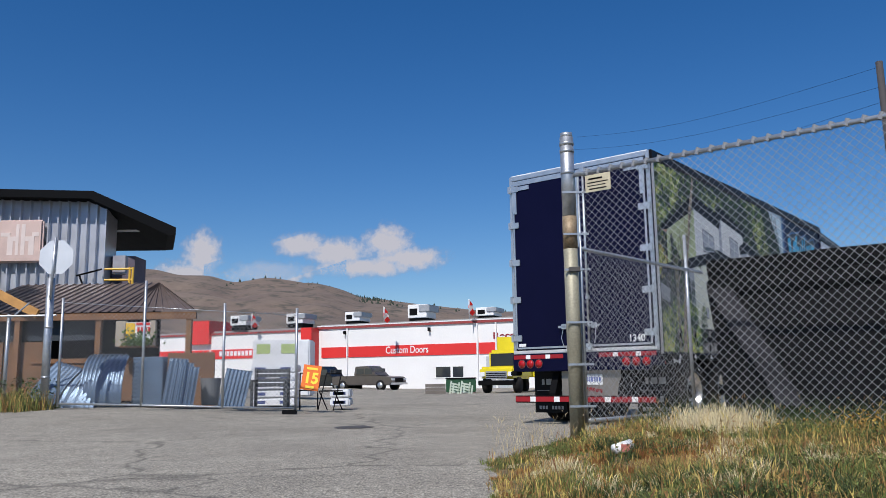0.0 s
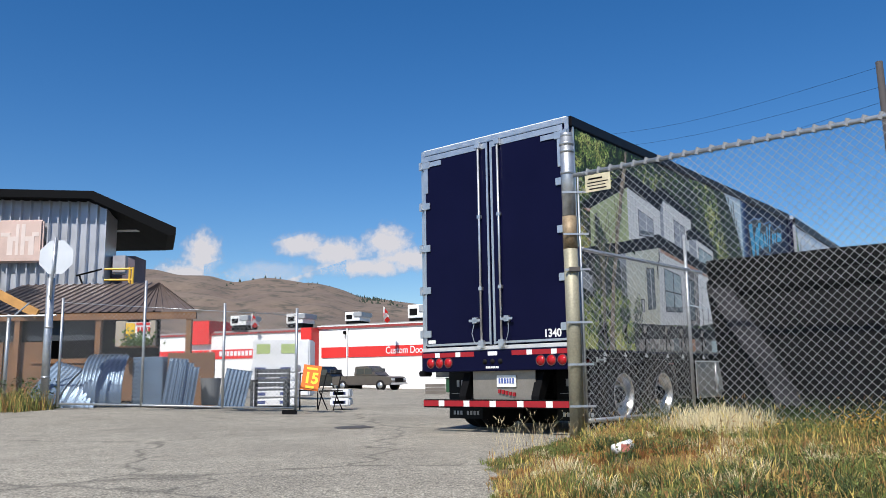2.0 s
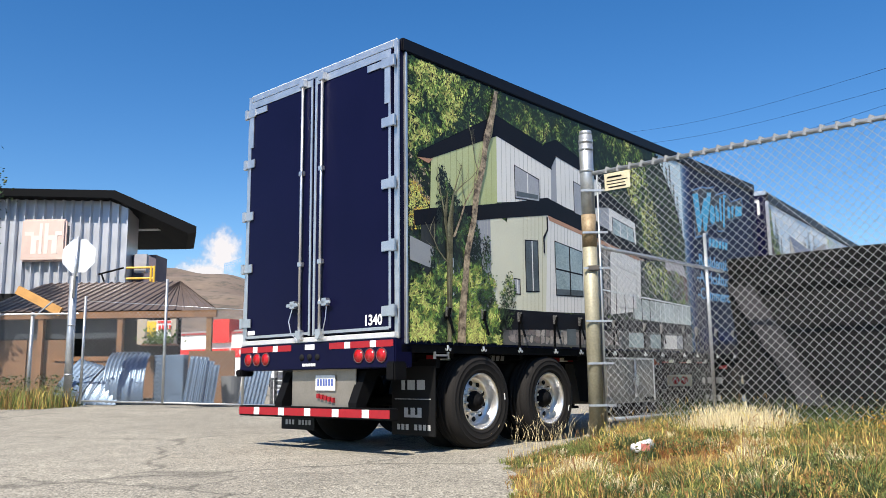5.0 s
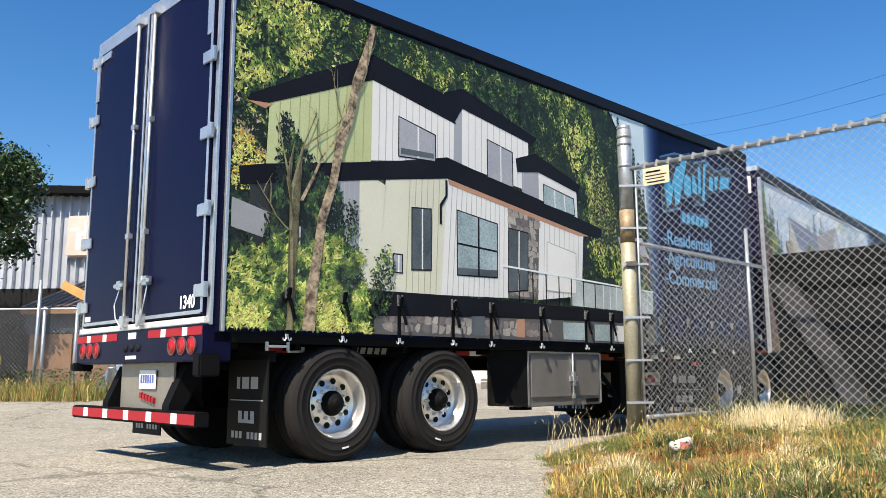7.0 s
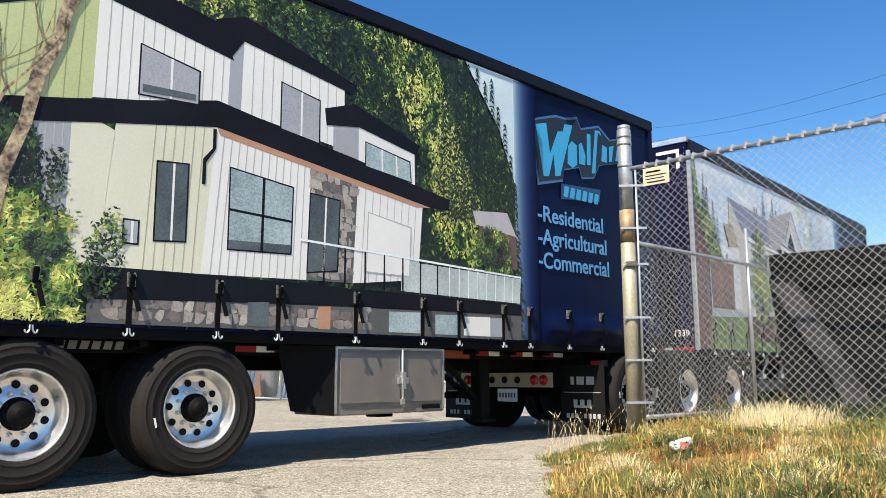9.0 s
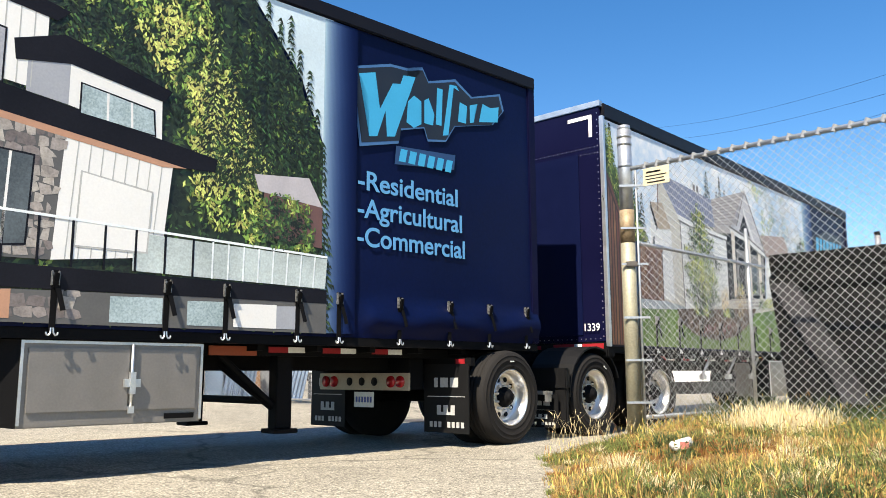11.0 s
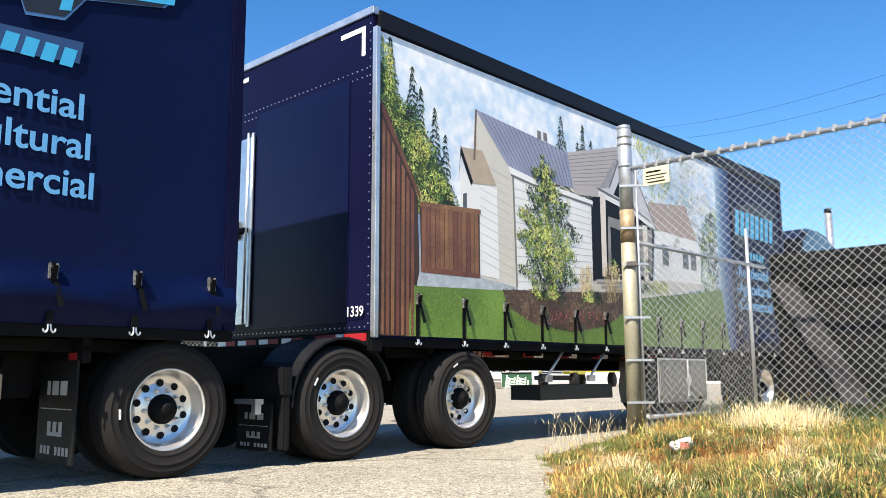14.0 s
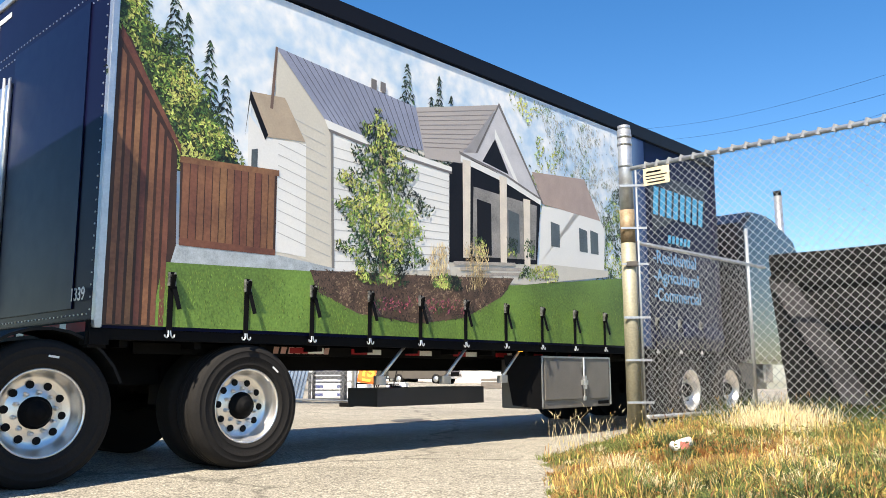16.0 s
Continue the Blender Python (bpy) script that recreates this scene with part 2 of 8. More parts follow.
def leafy(name, label, count, where, size, material, seed, cat="weeds"):
    """Broad-leaved weeds and crowns: many small bent leaves."""
    rng = random.Random(seed)
    vs, fs = [], []
    for _ in range(count):
        spot = where(rng)
        if spot is None:
            continue
        p = Vector(spot[:3])
        s = size * rng.uniform(0.5, 1.3)
        q = Euler((rng.uniform(0, 6.28), rng.uniform(-1, 1), rng.uniform(0, 6.28))).to_matrix()
        n = len(vs)
        for c in ((-0.5, 0, 0), (0, -0.28, 0.06), (0.5, 0, -0.05), (0, 0.28, 0.06)):
            vs.append(p + q @ (Vector(c) * s))
        fs += [(n, n + 1, n + 2), (n, n + 2, n + 3)]
    me = bpy.data.meshes.new(name)
    me.from_pydata([tuple(q) for q in vs], [], fs)
    me.materials.append(material)
    return tagged(new(name, me), label, cat, kind="stuff")


def hills():
    """Dry grassy hills far behind the yard: one ridge falling away to the right and nearer slopes before it."""
    dry = mat("dry_hillside", (0.2, 0.15, 0.11), 0.95, 0, 0.2, 0.006, 0, 0.05, col2=(0.13, 0.095, 0.075))
    bm = bmesh.new()
    crest = [(-1600, 250), (-1000, 300), (-730, 275), (-640, 262), (-590, 262), (-520, 248), (-430, 256), (-330, 238), (-180, 200), (-60, 184), (120, 165), (400, 160), (900, 150), (1600, 120)]

    def ridge(x):
        for (a, h), (b, k) in zip(crest, crest[1:]):
            if a <= x <= b:
                s = (x - a) / (b - a)
                return h + (k - h) * s * s * (3 - 2 * s)
        return 120
    rows = []
    for j in range(70):
        y = 700 + j * 21
        row = []
        for i in range(160):
            x = -1500 + i * 17
            s = min(1, max(0, (y - 720) / 1250))
            up = ridge(x * 2000 / max(y, 700) if y < 2000 else x)
            n = noise.fractal(Vector((x / 260, y / 260, 1)), 1.0, 2.0, 6)
            gully = abs(noise.noise(Vector((x / 120 + y / 500, y / 420, 4))))
            z = up * (s ** 1.15) + n * 22 * min(1, s * 3) * (1 - 0.55 * s) - gully * 26 * s * (1 - s) * 2
            row.append(bm.verts.new((x, y, z - 3)))
        rows.append(row)
    for a, b in zip(rows, rows[1:]):
        for i in range(159):
            bm.faces.new((a[i], a[i + 1], b[i + 1], b[i]))
    ob = part("hill", bm, dry, smooth=True)
    m = dry.node_tree
    vor = m.nodes.new("ShaderNodeTexNoise")
    vor.inputs["Scale"].default_value, vor.inputs["Detail"].default_value, vor.inputs["Roughness"].default_value = 0.022, 9, 0.72
    tc = [n for n in m.nodes if n.type == "TEX_COORD"][0]
    m.links.new(tc.outputs["Object"], vor.inputs["Vector"])
    rp = m.nodes.new("ShaderNodeValToRGB")
    rp.color_ramp.elements[0].position, rp.color_ramp.elements[1].position = 0.5, 0.62
    m.links.new(vor.outputs["Fac"], rp.inputs[0])
    mx = m.nodes.new("ShaderNodeMix")
    mx.data_type = "RGBA"
    mx.inputs["B"].default_value = (0.07, 0.062, 0.045, 1)
    p = m.nodes["Principled BSDF"]
    base = p.inputs["Base Color"].links[0].from_socket
    m.links.new(rp.outputs[0], mx.inputs["Factor"])
    m.links.new(base, mx.inputs["A"])
    m.links.new(mx.outputs["Result"], p.inputs["Base Color"])
    tagged(ob, "dry brown grassy hills with dark scrub in the distance", "hill", kind="structure")
    # dark conifers along the right shoulder of the ridge
    rng = random.Random(5)
    vs, fs = [], []
    for _ in range(420):
        x = rng.gauss(-200, 60) if rng.random() < 0.85 else rng.uniform(-560, 300)
        y = rng.uniform(1850, 2080)
        z = ridge(x * 1.0) * min(1, max(0, (y - 720) / 1250)) ** 1.15 - 6
        h, r = rng.uniform(4, 11), rng.uniform(2, 4)
        n = len(vs)
        for k in range(5):
            vs.append((x + r * math.cos(k * 1.256), y + r * math.sin(k * 1.256), z))
        vs.append((x, y, z + h))
        fs += [(n + k, n + (k + 1) % 5, n + 5) for k in range(5)]
    me = bpy.data.meshes.new("hill_trees")
    me.from_pydata(vs, [], fs)
    me.materials.append(mat("far_conifer", (0.03, 0.045, 0.03), 0.9))
    tagged(new("hill_trees", me), "dark conifers on the far ridge", "trees", kind="stuff")


def cloud(name, cx, cz, w, h, lobes, seed):
    """A soft distant cloud: a plain backdrop sheet whose vapour thins out to nothing at its ragged edge."""
    bm = bmesh.new()
    bm.faces.new([bm.verts.new(q) for q in ((-w / 2, 0, -h / 2), (w / 2, 0, -h / 2), (w / 2, 0, h / 2), (-w / 2, 0, h / 2))])
    m = bpy.data.materials.new(name + "_vapour")
    m.use_nodes = True
    nt = m.node_tree
    n, l = nt.nodes, nt.links
    n.clear()
    out, mix, clear, glowing = n.new("ShaderNodeOutputMaterial"), n.new("ShaderNodeMixShader"), n.new("ShaderNodeBsdfTransparent"), n.new("ShaderNodeEmission")
    tc = n.new("ShaderNodeTexCoord")
    total = None
    for x, z, a, b in lobes:
        mp = n.new("ShaderNodeMapping")
        mp.inputs["Location"].default_value = (-x / a, 0, -z / b)
        mp.inputs["Scale"].default_value = (1 / a, 1, 1 / b)
        g = n.new("ShaderNodeTexGradient")
        g.gradient_type = "SPHERICAL"
        l.new(tc.outputs["Object"], mp.inputs["Vector"])
        l.new(mp.outputs[0], g.inputs["Vector"])
        if total is None:
            total = g.outputs["Fac"]
        else:
            mxn = n.new("ShaderNodeMath")
            mxn.operation = "MAXIMUM"
            l.new(total, mxn.inputs[0])
            l.new(g.outputs["Fac"], mxn.inputs[1])
            total = mxn.outputs[0]
    nz = n.new("ShaderNodeTexNoise")
    nz.inputs["Scale"].default_value, nz.inputs["Detail"].default_value, nz.inputs["Roughness"].default_value = 0.016, 8, 0.6
    off = n.new("ShaderNodeMapping")
    off.inputs["Location"].default_value = (seed * 371, 0, seed * 113)
    l.new(tc.outputs["Object"], off.inputs["Vector"])
    l.new(off.outputs[0], nz.inputs["Vector"])
    add = n.new("ShaderNodeMath")
    add.operation = "MULTIPLY_ADD"
    add.inputs[1].default_value = 1.1
    l.new(nz.outputs["Fac"], add.inputs[0])
    l.new(total, add.inputs[2])
    fac = n.new("ShaderNodeMapRange")
    fac.inputs[1].default_value, fac.inputs[2].default_value, fac.inputs[4].default_value = 0.7, 1.2, 0.92
    l.new(add.outputs[0], fac.inputs[0])
    cut = n.new("ShaderNodeMath")
    cut.operation = "GREATER_THAN"
    cut.inputs[1].default_value = 0.02
    l.new(total, cut.inputs[0])
    fin = n.new("ShaderNodeMath")
    fin.operation = "MULTIPLY"
    sm = n.new("ShaderNodeMapRange")
    sm.inputs[1].default_value, sm.inputs[2].default_value = 0.0, 0.3
    l.new(total, sm.inputs[0])
    l.new(fac.outputs[0], fin.inputs[0])
    l.new(sm.outputs[0], fin.inputs[1])
    # sunlit white and blue-grey shade are painted into the cloud's own emission
    ramp = n.new("ShaderNodeValToRGB")
    ramp.color_ramp.elements[0].color, ramp.color_ramp.elements[1].color = (0.42, 0.46, 0.58, 1), (0.88, 0.84, 0.85, 1)
    ramp.color_ramp.elements[0].position, ramp.color_ramp.elements[1].position = 0.75, 1.35
    l.new(add.outputs[0], ramp.inputs[0])
    l.new(ramp.outputs[0], glowing.inputs["Color"])
    glowing.inputs["Strength"].default_value = 0.66
    l.new(fin.outputs[0], mix.inputs[0])
    l.new(clear.outputs[0], mix.inputs[1])
    l.new(glowing.outputs[0], mix.inputs[2])
    l.new(mix.outputs[0], out.inputs[0])
    ob = part(name, bm, m)
    ob.location = (cx, 4300, cz)
    return tagged(ob, "soft white cumulus cloud low over the hills", "cloud", kind="structure")


ground()
bank()
hills()
cloud("cloud", -480, 650, 1600, 520, [(-290, 75, 210, 95), (-90, 25, 260, 110), (180, 80, 190, 140), (300, -10, 270, 90), (50, -55, 420, 75)], 1)
cloud("cloud", -1270, 625, 1500, 460, [(-20, 50, 150, 190), (-110, -60, 250, 120), (330, -55, 340, 95)], 2)
DRY = mat("dry_grass", (0.42, 0.27, 0.09), 0.9, 0, 0.2, 3, island=0.6)
GREEN = mat("green_grass", (0.135, 0.15, 0.035), 0.85, 0, 0.25, 3, island=0.6)
RUST = mat("rusty_weed", (0.3, 0.13, 0.035), 0.9, 0, 0.3, 3, island=0.35)


# ---- road train ----
def stripes(name, material, parent, quad, n, y, w):
    """Thin upright lines across a printed wall given by its four corners (left-top, right-top, right-bottom, left-bottom)."""
    a, b, c, d = [Vector(q) for q in quad]
    bm = bmesh.new()
    for i in range(1, n):
        s = i / n
        t, u = a.lerp(b, s), d.lerp(c, s)
        bm.faces.new([bm.verts.new((q[0], y, q[1])) for q in (t, u, u + Vector((w, 0)), t + Vector((w, 0)))])
    return tagged(part(name, bm, material, parent), kind="stuff")


def bands(name, material, parent, quad, n, y, w):
    a, b, c, d = [Vector(q) for q in quad]
    bm = bmesh.new()
    for i in range(1, n):
        s = i / n
        t, u = a.lerp(d, s), b.lerp(c, s)
        bm.faces.new([bm.verts.new((q[0], y, q[1])) for q in (t, t - Vector((0, w)), u - Vector((0, w)), u)])
    return tagged(part(name, bm, material, parent), kind="stuff")


def shade(poly, x, z):
    return noise.noise(Vector((x * 2.3, z * 2.3, 3.1))) * 0.55 + noise.noise(Vector((x * 7, z * 7, 8.3))) * 0.45 + 0.3 * noise.noise(Vector((x * 19, z * 19, 1.2)))


TONES = ("print_leaf_black", "print_leaf_deep", "print_leaf_mid", "print_leaf_lit", "print_leaf_sunny")


def foliage(parent, poly, y, count, size, seed, light=0.0, slim=0.42, lean=0.0, spread=1.5, tones=TONES, gaps=-9.0, label="printed foliage", name="foliage_print"):
    """Printed leaves in sunlit and shaded clumps: pointed dabs in several tones, the brighter ones over the darker."""
    rng = random.Random(seed)
    xs, zs = [p[0] for p in poly], [p[1] for p in poly]
    sets = [([], []) for _ in tones]
    for _ in range(count):
        x, z = rng.uniform(min(xs), max(xs)), rng.uniform(min(zs), max(zs))
        if not inside((x + rng.gauss(0, size), z + rng.gauss(0, size)), poly):
            continue
        v = shade(poly, x + seed * 0.37, z)
        if v < gaps:
            continue
        k = int(max(0, min(len(tones) - 1, (v * 1.7 + light + rng.gauss(0, 0.16)) * 3.4 + 1.9)))
        vs, fs = sets[k]
        s, a = size * rng.uniform(0.5, 1.25), rng.gauss(lean, spread)
        ca, sa = math.cos(a - math.pi / 2), math.sin(a - math.pi / 2)
        n, yy = len(vs), y - 0.0005 * k - rng.uniform(0, 0.0006)
        for u, w in ((-1, 0), (-0.1, -slim), (1, 0), (0.1, slim)):
            vs.append((x + (u * ca - w * sa) * s, yy, z + (u * sa + w * ca) * s))
        fs.append((n, n + 1, n + 2, n + 3))
    for tone, (vs, fs) in zip(tones, sets):
        if fs:
            me = bpy.data.meshes.new(name)
            me.from_pydata(vs, [], fs)
            me.materials.append(MATS[tone])
            ob = new(name, me)
            ob.parent = parent
            tagged(ob, label, kind="stuff")


def conifer(parent, x, top, foot, w, y, seed, light=0.0):
    """A printed conifer: ragged tiers of drooping twigs, denser towards the stem."""
    rng = random.Random(seed)
    sets = [([], []) for _ in range(4)]
    n_t = max(6, int((top - foot) / 0.055))
    for k in range(n_t):
        s = (k + 0.6) / n_t
        z0 = top - (top - foot) * s
        for side in (-1, 1):
            r = w * (s ** 0.85) * rng.uniform(0.55, 1.2)
            m = max(3, int(r / 0.011))
            for i in range(m):
                u = (i + rng.random()) / m
                px, pz = x + side * r * u, z0 - r * u * 0.35 + rng.gauss(0, 0.01)
                v = 0.5 + light + (0.7 if side > 0 else 0.1) * rng.random() + 0.5 * u + rng.gauss(0, 0.45)
                t = int(max(0, min(3, v)))
                vs, fs = sets[t]
                h, q = rng.uniform(0.03, 0.06), len(vs)
                a = -side * rng.uniform(0.2, 1.1)
                dx, dz = -math.sin(a) * h, -math.cos(a) * h
                yy = y - 0.0005 * t
                vs += [(px, yy, pz + 0.012), (px + 0.011, yy, pz), (px + dx, yy, pz + dz), (px - 0.011, yy, pz)]
                fs.append((q, q + 3, q + 2, q + 1))
    for tone, (vs, fs) in zip(TONES, sets):
        if fs:
            me = bpy.data.meshes.new("conifer_print")
            me.from_pydata(vs, [], fs)
            me.materials.append(MATS[tone])
            ob = new("conifer_print", me)
            ob.parent = parent
            tagged(ob, "printed conifer", kind="stuff")


SIDE = -1.3
AXLE = 0.49          # height of the wheel centres
W_TYRE = {}


def wheel_meshes():
    """One dual-wheel set of meshes: outer face at y = 0, axle along +y."""
    turn = pose(0, 0, 0, 90, 0, 0)          # local z -> -y
    bm = bmesh.new()
    prof = [(0.298, 0.0), (0.312, 0.018), (0.335, 0.025), (0.338, 0.028), (0.341, 0.0255), (0.36, 0.03), (0.4, 0.032), (0.403, 0.0345), (0.406, 0.032), (0.43, 0.031), (0.448, 0.028), (0.451, 0.0305), (0.454, 0.027), (0.475, 0.02), (0.5, -0.005), (0.508, -0.04)]
    for g in (0.07, 0.12, 0.17):
        prof += [(0.511, -g + 0.012), (0.5, -g + 0.006), (0.5, -g - 0.006), (0.511, -g - 0.012)]
    prof += [(0.508, -0.215), (0.49, -0.25), (0.43, -0.27), (0.36, -0.265), (0.3, -0.26)]
    lathe(bm, prof, 56, turn)
    bmesh.ops.recalc_face_normals(bm, faces=bm.faces)
    W_TYRE["tyre"] = bm
    bm = bmesh.new()
    lathe(bm, [(0.305, 0.0), (0.307, 0.012), (0.298, 0.016), (0.288, 0.0), (0.276, -0.05), (0.262, -0.1), (0.245, -0.118), (0.2, -0.122)], 48, turn)
    # disc with ten hand holes
    lathe(bm, [(0.2, -0.122), (0.168, -0.112), (0.14, -0.1), (0.11, -0.096)], 80, turn)
    bmesh.ops.recalc_face_normals(bm, faces=bm.faces)
    W_TYRE["rim"] = bm
    # dark disc painted for the shade inside a hand hole
    bm = bmesh.new()
    bmesh.ops.create_cone(bm, cap_ends=True, segments=14, radius1=0.028, radius2=0.028, depth=0.012, matrix=turn @ Matrix.Translation((0.196, 0, -0.117)))
    W_TYRE["holes"] = bm
    bm = bmesh.new()
    bmesh.ops.create_cone(bm, cap_ends=True, segments=6, radius1=0.018, radius2=0.013, depth=0.05, matrix=turn @ Matrix.Translation((0.142, 0, -0.08)))
    W_TYRE["nuts"] = bm
    bm = bmesh.new()
    lathe(bm, [(0.112, -0.1), (0.112, -0.07), (0.095, -0.065), (0.09, -0.03), (0.075, -0.01), (0.05, -0.005), (0.045, 0.012), (0.03, 0.016), (0.0005, 0.017)], 24, turn)
    W_TYRE["hub"] = bm
    bm = bmesh.new()
    lathe(bm, [(0.29, -0.3), (0.43, -0.3), (0.5, -0.33), (0.51, -0.36), (0.51, -0.55), (0.49, -0.58), (0.4, -0.59), (0.1, -0.56)], 40, turn)
    W_TYRE["inner"] = bm
    out = {}
    for key, bm in W_TYRE.items():
        me = bpy.data.meshes.new("wheel_" + key)
        bmesh.ops.recalc_face_normals(bm, faces=bm.faces)
        bm.to_mesh(me)
        bm.free()
        me.transform(Matrix.Diagonal((0.972, 1, 0.972, 1)))
        me.materials.append({"tyre": RUBBER, "rim": POLISHED, "holes": DARK, "nuts": POLISHED, "hub": STEEL_BLACK, "inner": RUBBER}[key])
        for f in me.polygons:
            f.use_smooth = key not in ("holes",)
        out[key] = me
    return out


WM = wheel_meshes()
WHEELS = {}


def wheel(parent, x, side=-1, owner="", tint=None):
    """A dual wheel on its axle, rolling: tyre, alloy rim with hand holes, nuts, hub and inner tyre."""
    name = "wheel"
    w = new(name, WM["rim"])
    w["label"] = "polished alloy dual wheel with black tyres"
    base = pose(x, -1.27, AXLE) if side < 0 else pose(x, 1.27, AXLE, 0, 0, 180)
    w.parent, w.matrix_basis = parent, base
    for key, nm in (("tyre", "tyre"), ("hub", "hub_cap"), ("inner", "inner_tyre")):
        shared(nm, WM[key], Matrix(), w)
    if side < 0:
        for k in range(10):
            shared("hand_hole", WM["holes"], pose(0, 0, 0, 0, 36 * k, 0), w)
            shared("wheel_nut", WM["nuts"], pose(0, 0, 0, 0, 36 * k + 18, 0), w)
    # white balance mark on the sidewall
    boxes("tyre_mark", WHITE_TAPE, w, (-0.035, 0.035, -0.0375, -0.034, 0.37, 0.385))
    WHEELS.setdefault(owner, []).append((w, x, side))
    return w


def mud_flap(parent, x, y, z0, z1, w):
    f = boxes("mud_flap", FLAP, parent, (x, x + 0.015, y - w / 2, y + w / 2, z0, z1), label="black rubber mud flap with white marks")
    dx = x - 0.002
    h = z1 - z0
    white = mat("faded_white_print", (0.4, 0.4, 0.39), 0.6, 0, 0.1, 30)
    each("printed_mark", white, f, (dx - 0.002, dx, y - w * 0.28, y - w * 0.1, z0 + h * 0.66, z0 + h * 0.8), (dx - 0.002, dx, y - w * 0.05, y + w * 0.12, z0 + h * 0.66, z0 + h * 0.8), (dx - 0.002, dx, y + w * 0.18, y + w * 0.26, z0 + h * 0.66, z0 + h * 0.8))
    boxes("printed_line", white, f, (dx - 0.002, dx, y - w * 0.42, y + w * 0.42, z0 + h * 0.52, z0 + h * 0.53))
    each("printed_mark", white, f, (dx - 0.002, dx, y - w * 0.2, y + w * 0.2, z0 + h * 0.26, z0 + h * 0.3), (dx - 0.002, dx, y - w * 0.2, y - w * 0.11, z0 + h * 0.3, z0 + h * 0.4), (dx - 0.002, dx, y - w * 0.05, y + w * 0.05, z0 + h * 0.3, z0 + h * 0.4), (dx - 0.002, dx, y + w * 0.11, y + w * 0.2, z0 + h * 0.3, z0 + h * 0.4))
    each("printed_mark", white, f, *[(dx - 0.002, dx, y - w * 0.4 + k * w * 0.1, y - w * 0.4 + k * w * 0.1 + w * 0.065, z0 + h * 0.08, z0 + h * 0.16) for k in range(8) if k != 4])
    return f


def tie_down(parent, x, z, y=SIDE - 0.012):
    """A curtain buckle: steel frame and lever, black webbing with a loose tail, twin hooks under the rail."""
    steel = mat("worn_buckle", (0.34, 0.34, 0.33), 0.4, 0.6, 0.4, 30, col2=(0.06, 0.06, 0.06))
    b = boxes("buckle", steel, parent, (x - 0.028, x - 0.018, y - 0.034, y, z - 0.02, z + 0.085), (x + 0.018, x + 0.028, y - 0.034, y, z - 0.02, z + 0.085), (x - 0.03, x + 0.03, y - 0.042, y - 0.022, z + 0.05, z + 0.068), bevel=0.003, label="steel curtain buckle with black strap")
    lever = bmesh.new()
    box(lever, -0.018, 0.018, -0.01, 0.004, -0.05, 0.06, 0.003, Matrix.Translation((x, y - 0.036, z + 0.01)) @ Matrix.Rotation(0.25, 4, "X"))
    part("lever", lever, STEEL_BLACK, b)
    tail = bmesh.new()
    box(tail, -0.018, 0.018, -0.004, 0.0, -0.19, 0.0, 0.0, Matrix.Translation((x + 0.012, y - 0.026, z - 0.01)) @ Matrix.Rotation(-0.12, 4, "X") @ Matrix.Rotation(-0.22, 4, "Y"))
    part("strap_tail", tail, STEEL_BLACK, b)
    boxes("strap", STEEL_BLACK, b, (x - 0.022, x + 0.022, y - 0.01, y - 0.003, 1.05, z + 0.09))
    for k in (-1, 1):
        hook = bmesh.new()
        pts = [(x + 0.008 * k, y - 0.014, 1.066), (x + 0.01 * k, y - 0.02, 1.03), (x + 0.022 * k, y - 0.022, 1.012), (x + 0.036 * k, y - 0.02, 1.018), (x + 0.04 * k, y - 0.018, 1.036)]
        for p, q in zip(pts, pts[1:]):
            tube(hook, p, q, 0.006, 6)
        part("hook", hook, ALU, b)
    return b


def curtain(parent, x0, x1, material, label, plain, z0=1.07, z1=4.06):
    """The side curtain: a hanging sheet, tight above, rippled between the buckles below."""
    bm = bmesh.new()
    nx, nz = int((x1 - x0) / 0.05), 36
    rows = []
    for j in range(nz + 1):
        z = z0 + (z1 - z0) * (j / nz) ** 1.4
        low = max(0, 1 - (z - z0) / 0.42)
        row = []
        for i in range(nx + 1):
            x = x0 + (x1 - x0) * i / nx
            # bulge over the hem and shallow ripples
            y = SIDE + 0.012 - 0.012 * math.sin(min(1.0, (z - z0) / 0.36) * math.pi) * (0.6 + 0.4 * math.sin(x * 9.5)) * (low > 0) + 0.003 * math.sin(x * 2.1)
            if x > plain:
                u = (z - z0) / 0.4
                if u < 1.0:
                    y -= (0.05 * math.sin(u * math.pi) ** 1.5 + 0.014 * math.sin(u * 6.0 + 3 * noise.noise(Vector((x * 1.5, z * 3, 2)))) * math.sin(u * math.pi)) * min(1, (x - plain) * 7)
                y += 0.006 * noise.noise(Vector((x * 0.9, z * 0.9, 7)))
            row.append(bm.verts.new((x, y, z)))
        rows.append(row)
    for a, b in zip(rows, rows[1:]):
        for i in range(nx):
            bm.faces.new((a[i], a[i + 1], b[i + 1], b[i]))
    return part("side_curtain", bm, material, parent, label, smooth=True)


def tapes(parent, x, y0, y1, z0, z1, n, first_red=True):
    """Red and white conspicuity tape along a bar across the back."""
    st = (y1 - y0) / n
    for k in range(n):
        red = (k % 2 == 0) == first_red
        a, b = y0 + k * st, y0 + (k + 1) * st
        if not red:
            a, b = a + st * 0.27, b - st * 0.27
        elif k:
            a -= st * 0.27
        if red and k < n - 1:
            b += st * 0.27
        boxes("reflective_tape", RED_TAPE if red else WHITE_TAPE, parent, (x - 0.004, x - 0.001, a, b, z0, z1))


